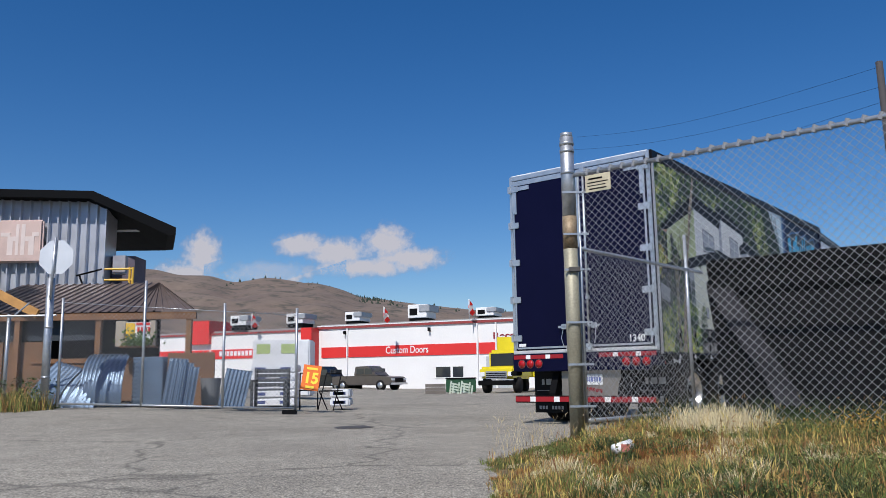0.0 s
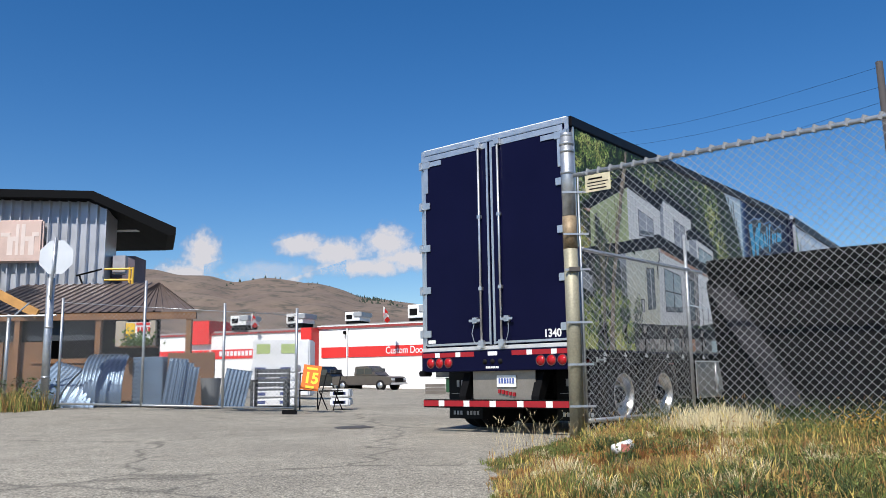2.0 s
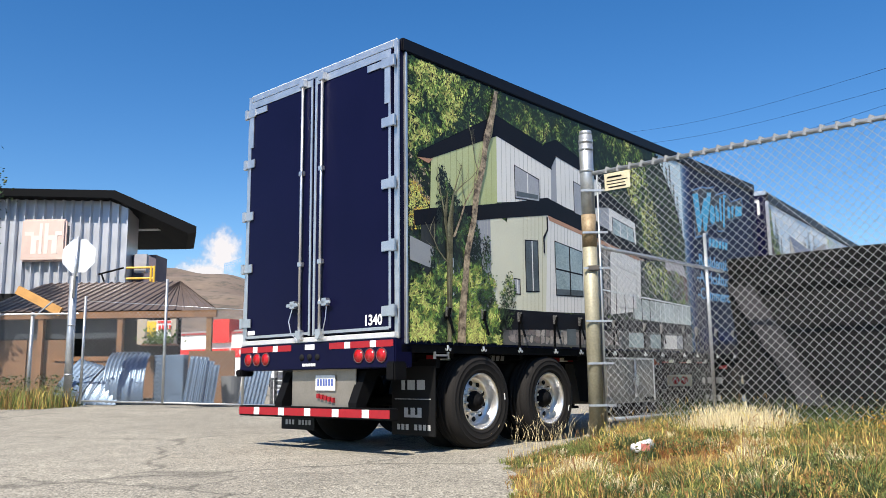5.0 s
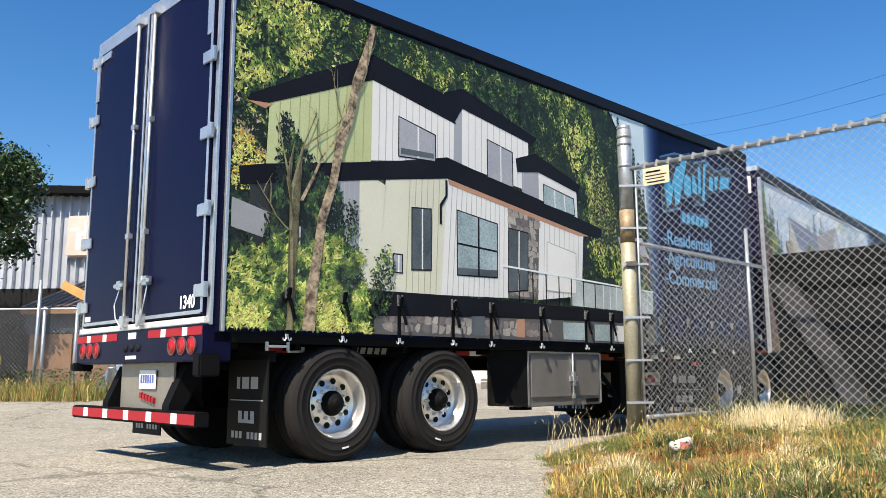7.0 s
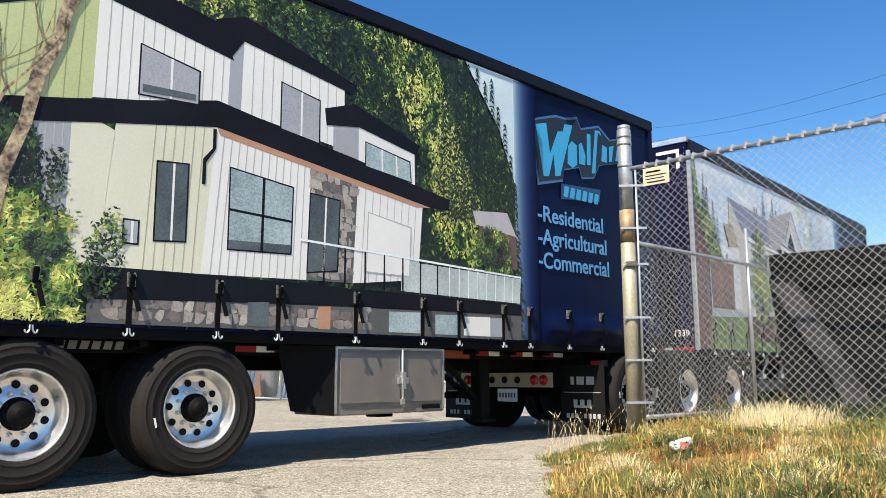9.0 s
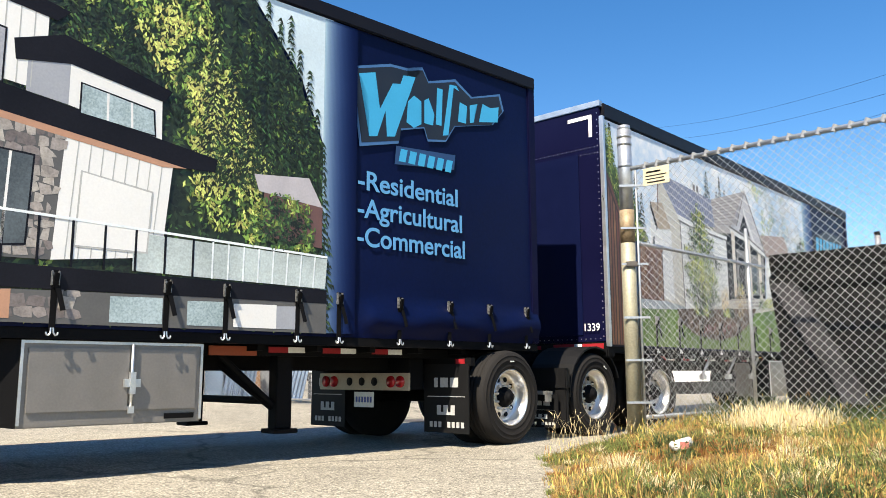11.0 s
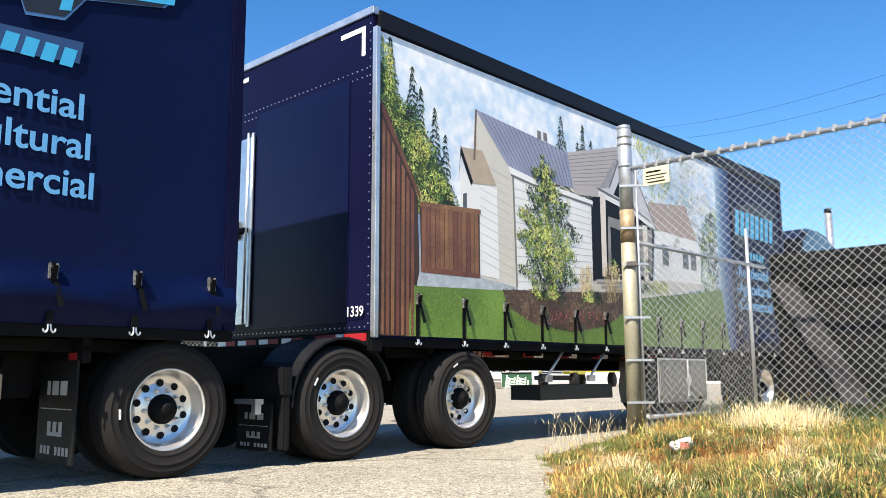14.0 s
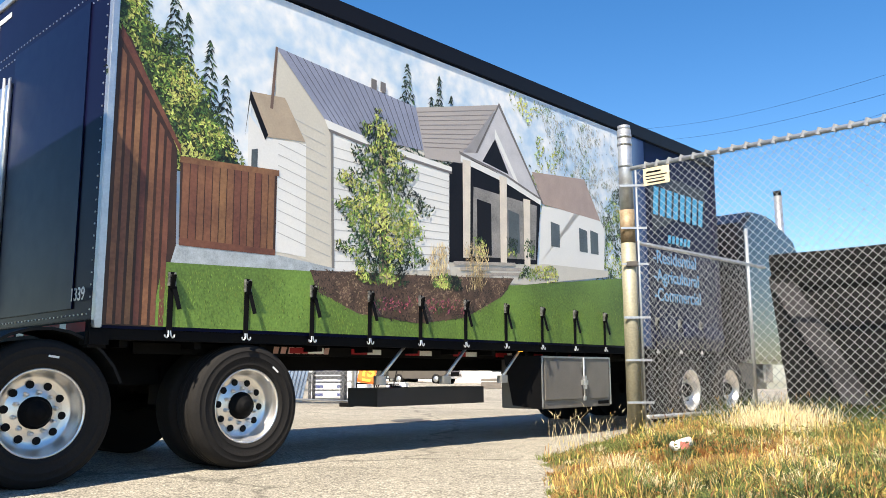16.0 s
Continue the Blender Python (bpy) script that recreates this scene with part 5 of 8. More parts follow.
def mural_b(c):
    y = SIDE - 0.005
    skyp = mat("print_cloudy_sky", (0.84, 0.84, 0.84), 0.5, 0, 0.3, 1.6, fine=7, col2=(0.42, 0.58, 0.74), spread=0.11)
    wall, fascia, pane = MATS["print_white_wall"], MATS["print_fascia"], MATS["print_pane"]
    cedar = mat("print_cedar", (0.045, 0.02, 0.012), 0.5, 0, 0.35, 4, fine=30)
    cedar_lit = mat("print_cedar_lit", (0.25, 0.105, 0.055), 0.5, 0, 0.5, 5, fine=35, col2=(0.12, 0.045, 0.026), obj=0.3)
    lawn = mat("print_lawn", (0.1212, 0.215, 0.0391), 0.5, 0, 0.5, 1.0, fine=45)
    roof = mat("print_slate_roof", (0.2737, 0.2932, 0.391), 0.5, 0, 0.2, 2)
    roof2 = mat("print_brown_roof", (0.42, 0.375, 0.35), 0.5, 0, 0.12, 1)
    mat("print_bare_twig", (0.3656, 0.3499, 0.2893), 0.5, island=0.4)
    mat("print_mulch", (0.1, 0.06, 0.04), 0.5, 0, 0.6, 9, fine=60)
    mat("print_mulch_lit", (0.26, 0.17, 0.11), 0.5, 0, 0.4, 9, island=0.4)
    mat("print_mulch_dark", (0.03, 0.019, 0.014), 0.5, 0, 0.4, 9, island=0.4)
    straw = mat("print_straw", (0.72, 0.55, 0.3), 0.5, island=0.35)
    mat("print_straw_dark", (0.33, 0.23, 0.11), 0.5, island=0.35)
    mat("print_pink_heather", (0.42, 0.1, 0.15), 0.5, island=0.5)
    mat("print_lawn_lit", (0.21, 0.31, 0.055), 0.5, island=0.4)
    mat("print_lawn_deep", (0.075, 0.14, 0.026), 0.5, island=0.4)
    cream = mat("print_shaded_cream", (0.6, 0.56, 0.48), 0.5, 0, 0.08, 1.5)
    line = mat("print_grey_line", (0.06842, 0.07233, 0.09775), 0.5)
    sideline = mat("print_siding_line", (0.4692, 0.4594, 0.4399), 0.5)
    post = mat("print_timber_post", (0.7038, 0.6256, 0.5278), 0.5)
    flat("sky_print", skyp, c, [(0.06, 1.6), (7.6, 1.9), (7.6, 4.03), (0.06, 4.03)], y)
    fade("blend_print", c, 7.25, 7.75, 1.1, 4.03, y - 0.006, (0.272, 0.323, 0.34), (0.0018, 0.0055, 0.034), 14)
    # trees behind the house
    flat("foliage_back_print", MATS["print_forest_dark"], c, [(0.06, 3.75), (0.25, 3.5), (0.35, 3.3), (0.6, 3.15), (0.8, 2.9), (1.1, 2.5), (1.2, 2.3), (0.3, 2.3), (0.06, 3.0)], y - 0.003)
    foliage(c, [(0.06, 4.0), (0.2, 3.9), (0.3, 3.45), (0.55, 3.35), (0.7, 3.1), (0.8, 3.05), (0.95, 2.8), (1.2, 2.45), (1.2, 2.3), (0.3, 2.3), (0.06, 3.3)], y - 0.0035, 9000, 0.017, 21, 0.3, label="printed green trees")
    for x, zt, w in ((0.2, 4.02, 0.2), (0.5, 3.8, 0.19), (0.62, 3.62, 0.15), (0.82, 3.45, 0.19), (0.98, 3.2, 0.16), (3.05, 3.88, 0.22), (3.4, 3.62, 0.16), (3.52, 3.86, 0.19), (3.7, 3.7, 0.13)):
        conifer(c, x, zt, zt - 1.05, w, y - (0.003 if x < 2 else 0.0062), int(x * 100), 0.2)
    foliage(c, [(0.1, 3.9), (0.3, 3.5), (0.5, 3.4), (0.75, 3.05), (1.15, 2.5), (0.64, 2.52), (0.16, 3.42)], y - 0.0075, 3600, 0.016, 22, 0.36, lean=0.3, spread=0.8, gaps=-0.2, label="sunlit printed trees")
    foliage(c, [(4.6, 4.02), (5.2, 4.0), (5.9, 3.3), (6.3, 2.6), (5.3, 2.6)], y - 0.004, 2800, 0.022, 25, 0.4, gaps=0.02, label="yellow printed trees")
    foliage(c, [(5.2, 4.0), (6.9, 3.9), (7.3, 2.4), (6.2, 2.4)], y - 0.003, 5200, 0.024, 26, 0.1, 0.16, 0.2, 0.5, ("print_mulch", "print_bare_twig", "print_bare_twig", "print_leaf_mid", "print_leaf_lit"), -0.15, "bare printed trees")
    foliage(c, [(6.6, 2.9), (7.3, 3.4), (7.3, 1.9), (6.4, 1.9)], y - 0.0045, 1500, 0.026, 27, 0.0, label="printed green trees")
    # house
    y -= 0.007
    flat("house_back_print", cream, c, [(1.46, 3.53), (3.2, 3.4), (3.9, 3.1), (5.2, 2.78), (5.16, 1.72), (2.12, 1.58), (1.5, 1.72)], y + 0.0008)
    flat("barge_print", mat("print_brown_barge", (0.16, 0.1, 0.075), 0.5), c, [(1.41, 3.0), (1.45, 3.57), (1.475, 3.57), (1.44, 3.0)], y - 0.0022)
    flat("gable_print", cream, c, [(1.47, 3.54), (2.0, 3.02), (2.12, 1.65), (1.5, 1.8), (1.45, 2.6)], y)
    flat("downpipe_print", mat("print_pipe", (0.2, 0.19, 0.18), 0.5), c, [(2.07, 2.94), (2.1, 2.94), (2.14, 1.68), (2.11, 1.68)], y - 0.003)
    bands("siding_print", sideline, c, [(1.5, 3.1), (2.0, 3.0), (2.1, 1.68), (1.52, 1.84)], 13, y - 0.001, 0.008)
    flat("bay_wall_print", wall, c, [(1.2, 2.9), (1.38, 2.73), (1.8, 2.76), (1.82, 1.75), (1.22, 1.78)], y - 0.0005)
    flat("bay_roof_print", mat("print_copper_roof", (0.4262, 0.3363, 0.2444), 0.5), c, [(1.21, 3.1), (1.56, 3.13), (1.79, 2.78), (1.38, 2.74)], y - 0.0018)
    flat("bay_edge_print", fascia, c, [(1.17, 2.7), (1.21, 3.12), (1.4, 2.76), (1.37, 2.71), (1.21, 3.02)], y - 0.0024)
    flat("window_pane_print", pane, c, [(1.24, 2.6), (1.3, 2.62), (1.3, 2.36), (1.24, 2.36)], y - 0.002)
    flat("house_wall_print", wall, c, [(2.08, 2.95), (3.67, 2.85), (3.66, 1.8), (2.12, 1.65)], y - 0.0005)
    bands("siding_print", sideline, c, [(2.1, 2.9), (3.67, 2.82), (3.66, 1.8), (2.12, 1.65)], 13, y - 0.0012, 0.009)
    flat("porch_print", fascia, c, [(3.66, 2.92), (3.95, 3.1), (5.26, 2.78), (5.16, 2.0), (3.65, 1.88)], y - 0.0005)
    flat("porch_wall_print", mat("print_porch", (0.2444, 0.2287, 0.2131), 0.5, 0, 0.5, 3), c, [(4.05, 2.75), (5.18, 2.7), (5.14, 2.05), (4.02, 1.98)], y - 0.001)
    flat("roof_print", roof, c, [(1.45, 3.57), (3.17, 3.43), (3.32, 3.0), (2.45, 2.97), (2.02, 3.02)], y - 0.002)
    stripes("roof_seam_print", line, c, [(1.47, 3.57), (3.17, 3.43), (3.32, 3.0), (2.05, 3.0)], 19, y - 0.0028, 0.01)
    flat("eave_print", wall, c, [(2.0, 3.04), (2.46, 2.98), (3.7, 2.9), (3.7, 2.85), (2.46, 2.91), (2.04, 2.96)], y - 0.003)
    flat("roof_print", roof2, c, [(3.17, 3.43), (4.5, 3.78), (4.12, 3.12), (3.92, 2.98), (3.3, 2.92)], y - 0.0024)
    bands("roof_seam_print", mat("print_roof_line", (0.22, 0.19, 0.18), 0.5), c, [(3.17, 3.43), (4.5, 3.78), (4.12, 3.12), (3.3, 3.0)], 10, y - 0.003, 0.008)
    flat("gable_print", mat("print_grey_gable", (0.5337, 0.5181, 0.5337), 0.5), c, [(4.5, 3.78), (5.28, 2.76), (4.6, 2.95), (3.86, 3.08), (4.1, 3.14)], y - 0.0032)
    edge = mat("print_grey_edge", (0.16, 0.145, 0.14), 0.5)
    flat("gable_edge_print", edge, c, [(4.5, 3.81), (5.31, 2.75), (5.27, 2.76), (4.48, 3.77)], y - 0.004)
    flat("gable_edge_print", edge, c, [(4.5, 3.8), (4.5, 3.76), (4.12, 3.14), (4.08, 3.13)], y - 0.0042)
    flat("eave_edge_print", edge, c, [(2.04, 2.96), (2.46, 2.912), (3.7, 2.852), (3.7, 2.825), (2.46, 2.885), (2.06, 2.93)], y - 0.0032)
    flat("porch_beam_print", MATS["print_white_wall"], c, [(3.84, 3.06), (4.6, 2.95), (5.26, 2.78), (5.26, 2.72), (4.6, 2.88), (3.84, 2.99)], y - 0.0042)
    flat("porch_edge_print", edge, c, [(3.82, 3.1), (4.6, 2.985), (5.28, 2.8), (5.28, 2.775), (4.6, 2.96), (3.82, 3.07)], y - 0.0044)
    flat("doorway_print", fascia, c, [(4.1, 2.62), (4.34, 2.6), (4.34, 2.02), (4.1, 2.0)], y - 0.0022)
    flat("door_light_print", MATS["print_pane"], c, [(4.64, 2.58), (4.84, 2.55), (4.84, 2.1), (4.64, 2.08)], y - 0.0022)
    for x, z in ((4.15, 2.1), (4.7, 2.16), (5.02, 2.18)):
        foliage(c, [(x - 0.08, z - 0.12), (x + 0.08, z - 0.12), (x + 0.1, z + 0.1), (x - 0.1, z + 0.1)], y - 0.0046, 160, 0.018, int(x * 90), 0.15, label="printed porch plant", name="shrub_print")
    for k in range(3):
        flat("porch_step_print", mat("print_step", (0.4, 0.36, 0.32), 0.5, 0, 0.3, 8), c, [(3.72 + 0.1 * k, 1.9 - 0.05 * k), (4.75 + 0.1 * k, 1.98 - 0.05 * k), (4.75 + 0.1 * k, 1.945 - 0.05 * k), (3.72 + 0.1 * k, 1.865 - 0.05 * k)], y - 0.0048)
    for x in (2.56, 2.68):
        flat("roof_vent_print", edge, c, [(x, 3.48), (x, 3.58), (x + 0.07, 3.575), (x + 0.07, 3.47)], y - 0.0026)
    flat("porch_opening_print", fascia, c, [(4.42, 3.36), (4.66, 2.99), (4.2, 3.06)], y - 0.0038)
    flat("porch_truss_print", MATS["print_white_wall"], c, [(4.42, 3.48), (4.42, 3.38), (4.76, 2.94), (4.84, 2.92)], y - 0.0041)
    for a, b in ((3.87, 3.02), (4.49, 2.95), (4.92, 2.75)):
        flat("porch_post_print", post, c, [(a, b), (a + 0.13, b), (a + 0.11, 1.96), (a, 1.95)], y - 0.0045)
    flat("wing_roof_print", mat("print_tan_roof", (0.3812, 0.2893, 0.2522), 0.5), c, [(5.1, 3.1), (6.2, 3.2), (6.55, 2.7), (5.3, 2.74)], y - 0.002)
    flat("wing_wall_print", wall, c, [(5.28, 2.72), (6.1, 2.74), (6.25, 3.0), (6.65, 2.6), (6.6, 2.03), (5.2, 2.0)], y - 0.0015)
    for a in (5.45, 6.05, 6.3):
        flat("window_pane_print", pane, c, [(a, 2.55), (a + 0.18, 2.53), (a + 0.18, 2.25), (a, 2.25)], y - 0.003)
    # fence, lawn and planting
    flat("fence_side_print", cedar, c, [(0.06, 3.3), (0.16, 3.25), (0.57, 2.47), (0.6, 1.62), (0.5, 1.09), (0.06, 1.09)], y - 0.002)
    for k in range(7):
        x = 0.1 + k * 0.065
        zt = 3.22 - (x - 0.06) * 1.55
        flat("fence_board_print", cedar_lit, c, [(x - 0.008, zt), (x + 0.034, zt - 0.055), (x + 0.032, 1.1), (x - 0.01, 1.1)], y - 0.003)
    flat("fence_rail_print", cedar_lit, c, [(0.08, 3.34), (0.6, 2.5), (0.6, 2.44), (0.08, 3.24)], y - 0.0035)
    flat("fence_panel_print", cedar, c, [(0.6, 2.4), (1.5, 2.45), (1.5, 1.73), (0.62, 1.73)], y - 0.003)
    for k in range(13):
        x = 0.625 + k * 0.066
        flat("fence_board_print", cedar_lit, c, [(x, 2.37 + k * 0.004), (x + 0.059, 2.374 + k * 0.004), (x + 0.06, 1.77), (x + 0.002, 1.77)], y - 0.0036)
    flat("fence_rail_print", cedar_lit, c, [(0.6, 2.42), (1.52, 2.47), (1.52, 2.42), (0.6, 2.37)], y - 0.004)
    flat("fence_rail_print", cedar_lit, c, [(0.62, 1.78), (1.5, 1.78), (1.5, 1.73), (0.62, 1.72)], y - 0.004)
    flat("gravel_print", mat("print_gravel", (0.3812, 0.4262, 0.4575), 0.5, 0, 0.3, 12, fine=80), c, [(0.6, 1.73), (1.5, 1.74), (2.14, 1.68), (2.14, 1.6), (0.55, 1.55)], y - 0.0022)
    flat("lawn_print", lawn, c, [(0.5, 1.58), (1.85, 1.63), (4.7, 1.72), (7.3, 2.02), (7.5, 1.095), (0.42, 1.095)], y - 0.0026)
    foliage(c, [(0.5, 1.52), (1.85, 1.58), (2.4, 1.25), (3.2, 1.2), (4.6, 1.5), (7.3, 1.9), (7.4, 1.1), (0.45, 1.1)], y - 0.0032, 9000, 0.017, 31, 0.05, 0.14, 0.0, 0.3, ("print_lawn_deep", "print_lawn_deep", "print_lawn_lit", "print_lawn_lit", "print_lawn_lit"), -0.2, "printed grass", "grass_print")
    flat("path_print", mat("print_path", (0.5787, 0.5494, 0.4887), 0.5, 0, 0.1, 3), c, [(4.3, 1.85), (5.3, 2.02), (6.7, 2.06), (6.7, 1.98), (4.9, 1.74), (4.4, 1.74)], y - 0.0034)
    bed = [(1.87, 1.64), (3.08, 1.7), (4.72, 1.8), (4.5, 1.58), (3.9, 1.32), (3.2, 1.23), (2.42, 1.29), (1.95, 1.46)]
    flat("mulch_print", MATS["print_mulch"], c, bed, y - 0.004)
    foliage(c, bed, y - 0.0042, 4200, 0.016, 30, 0.0, 0.35, 1.5, 1.5, ("print_mulch_dark", "print_mulch_dark", "print_mulch", "print_mulch_lit", "print_mulch_lit"), -9, "printed bark mulch", "mulch_bits_print")
    foliage(c, [(2.5, 1.44), (3.9, 1.5), (3.9, 1.36), (2.6, 1.32)], y - 0.0065, 420, 0.016, 32, 0.2, tones=("print_mulch", "print_leaf_mid", "print_pink_heather", "print_pink_heather", "print_leaf_mid"), gaps=0.0, label="pink printed heather", name="flower_print")
    for x, w, z, seed in ((3.5, 0.17, 1.98, 33), (4.08, 0.2, 2.06, 34)):
        foliage(c, [(x - w, z - 0.05), (x, z + 0.08), (x + w, z - 0.02), (x + w * 0.4, 1.62), (x - w * 0.4, 1.62)], y - 0.0065, 520, 0.045, seed, 0.3, 0.08, 0.0, 0.4, ("print_straw_dark", "print_straw_dark", "print_straw", "print_straw", "print_straw"), -9, "straw-coloured printed grass", "grass_print")
    foliage(c, [(3.4, 1.6), (3.5, 1.75), (3.8, 1.75), (3.85, 1.6)], y - 0.0075, 420, 0.02, 35, 0.1, label="printed green shrub", name="shrub_print")
    foliage(c, [(4.8, 1.8), (4.9, 1.95), (5.5, 2.0), (5.6, 1.85)], y - 0.0065, 560, 0.02, 36, 0.2, label="printed green shrub", name="shrub_print")
    flat("trunk_print", MATS["print_bark"], c, [(2.66, 3.1), (2.72, 3.1), (2.8, 1.6), (2.68, 1.6)], y - 0.0065)
    tree = [(2.62, 3.32), (2.72, 3.16), (2.9, 3.14), (2.8, 3.0), (3.0, 2.86), (2.9, 2.78), (3.22, 2.76), (3.02, 2.6), (3.2, 2.5), (3.44, 2.4), (3.12, 2.3), (3.3, 2.12), (3.1, 2.04), (3.32, 1.86), (3.0, 1.74), (3.05, 1.6), (2.4, 1.58), (2.42, 1.75), (2.1, 1.9), (2.36, 2.02), (2.2, 2.22), (2.08, 2.28), (2.4, 2.4), (2.14, 2.56), (2.42, 2.62), (2.3, 2.86), (2.52, 2.85), (2.45, 3.1), (2.58, 3.08)]
    foliage(c, tree, y - 0.008, 5200, 0.027, 37, -0.02, 0.35, 2.8, 0.9, label="printed ornamental tree", name="tree_print")
    foliage(c, tree, y - 0.0108, 5200, 0.024, 38, 0.28, 0.35, 2.8, 0.9, gaps=-0.02, label="yellow-green printed foliage", name="tree_print")
    # sign-writing on the navy end
    y = SIDE - 0.004
    flat("logo_shadow", LOGO_DARK, c, [(7.85, 3.4), (8.6, 3.62), (9.6, 3.6), (9.62, 3.35), (8.9, 3.1), (7.95, 2.75)], y - 0.001)
    printed_letters(c, y - 0.002, 7.95, 3.0, 8, 0.42, 0.2, LOGO_BLUE, "logo_stroke", 0.06)
    printed_letters(c, y - 0.002, 8.35, 2.62, 6, 0.12, 0.12, LOGO_BLUE, "logo_stroke", 0.03)
    for word, z, w in (("-Residential", 2.3, 1.31), ("-Agricultural", 2.03, 1.37), ("-Commercial", 1.76, 1.41)):
        text("lettering", word, 0.26, pose(7.9, y - 0.001, z, 90, 0, 0), TEXT_BLUE, c, w, 0.004)


def tractor():
    """The highway tractor at the head of the train; its frame is that of the lead trailer."""
    t = tagged(empty("truck_tractor"), "dark highway tractor with a sleeper cab and tall chrome exhaust", "truck", "road train")
    paint = mat("black_gloss_paint", (0.012, 0.013, 0.018), 0.15, 0, 0.2, 2, coat=0.5)
    boxes("chassis", STEEL_BLACK, t, (7.6, 16.2, -0.45, -0.35, 0.6, 0.9), (7.6, 16.2, 0.35, 0.45, 0.6, 0.9))
    bm = bmesh.new()
    prof = [(11.2, 0.9), (11.2, 3.3), (11.7, 3.6), (12.6, 3.62), (13.6, 3.3), (13.9, 2.9), (14.4, 2.1), (16.3, 1.75), (16.4, 0.8)]
    lo = [bm.verts.new((x, -1.2, z)) for x, z in prof]
    hi = [bm.verts.new((x, 1.2, z)) for x, z in prof]
    bm.faces.new(lo)
    bm.faces.new(hi[::-1])
    for i in range(len(prof)):
        j = (i + 1) % len(prof)
        bm.faces.new((lo[i], hi[i], hi[j], lo[j]))
    bmesh.ops.recalc_face_normals(bm, faces=bm.faces)
    bmesh.ops.bevel(bm, geom=bm.edges[:], offset=0.08, segments=2, affect="EDGES")
    part("cab", bm, paint, t, "glossy black sleeper cab", smooth=False)
    boxes("side_window", GLASS, t, (13.0, 13.6, -1.215, -1.19, 2.2, 2.8), bevel=0.01)
    st = rod("exhaust_stack", POLISHED, t, (13.15, -1.12, 1.2), (13.15, -1.12, 4.1), 0.075, 14, "tall chrome exhaust stack")
    rod("stack_tip", STEEL_BLACK, st, (13.15, -1.12, 4.1), (13.12, -1.12, 4.2), 0.07, 14)
    boxes("mirror", mat("chrome", (0.8, 0.8, 0.82), 0.1, 1.0), t, (13.95, 14.0, -1.6, -1.4, 2.1, 2.75), (13.9, 13.93, -1.6, -1.15, 2.75, 2.78), bevel=0.01)
    boxes("fuel_tank", POLISHED, t, (12.0, 13.4, -1.22, -0.6, 0.45, 1.0), bevel=0.12)
    boxes("bumper", POLISHED, t, (16.4, 16.5, -1.2, 1.2, 0.4, 0.8), bevel=0.03)
    for x in (8.9, 10.25, 15.3):
        for s in (-1, 1):
            wheel(t, x, s, "T")
    return t


trailer_a = rear_trailer()
trailer_b = lead_trailer()
truck = tractor()


# ---- fences ----
def link_mesh(parent, a, b, z0, z1, cell=0.088, r=0.0025, label=""):
    """Chain-link wire between two upright ends: crossing zigzag wires, joined into one part."""
    ax, ay = a
    bx, by = b
    length = math.hypot(bx - ax, by - ay)
    ux, uy = (bx - ax) / length, (by - ay) / length
    nx, ny = -uy, ux
    vs, fs = [], []
    h = z1 - z0

    def wire(s0, w0, s1, w1, off):
        d = math.hypot(s1 - s0, w1 - w0)
        px, pz = -(w1 - w0) / d * r, (s1 - s0) / d * r
        n = len(vs)
        for s, w in ((s0, w0), (s1, w1)):
            for ds, dn, dw in ((px, 0, pz), (0, r, 0), (-px, 0, -pz), (0, -r, 0)):
                ss = s + ds
                vs.append((ax + ux * ss + nx * (dn + off), ay + uy * ss + ny * (dn + off), z0 + w + dw))
        fs.extend([(n, n + 1, n + 5, n + 4), (n + 1, n + 2, n + 6, n + 5), (n + 2, n + 3, n + 7, n + 6), (n + 3, n, n + 4, n + 7)])
    k = -h
    while k < length:
        for sign in (1, -1):
            s0, s1 = k, k + h
            c0, c1 = max(0.0, s0), min(length, s1)
            if c1 - c0 < 0.02:
                continue
            w0, w1 = c0 - s0, c1 - s0
            if sign < 0:
                w0, w1 = h - w0, h - w1
            wire(c0, w0, c1, w1, 0.003 * sign)
        k += cell
    me = bpy.data.meshes.new("chain_link")
    me.from_pydata(vs, [], fs)
    me.materials.append(WIRE)
    for q in me.polygons:
        q.use_smooth = True
    ob = new("chain_link", me)
    ob.parent = parent
    return tagged(ob, label or "galvanised chain-link wire", kind="stuff")


POST = (1.46, 9.3)
FD = (0.776, -0.631)          # along the fence, away from the gate
IN = (0.631, 0.776)           # into the yard


def along(s, d=0.0):
    return POST[0] + FD[0] * s + IN[0] * d, POST[1] + FD[1] * s + IN[1] * d


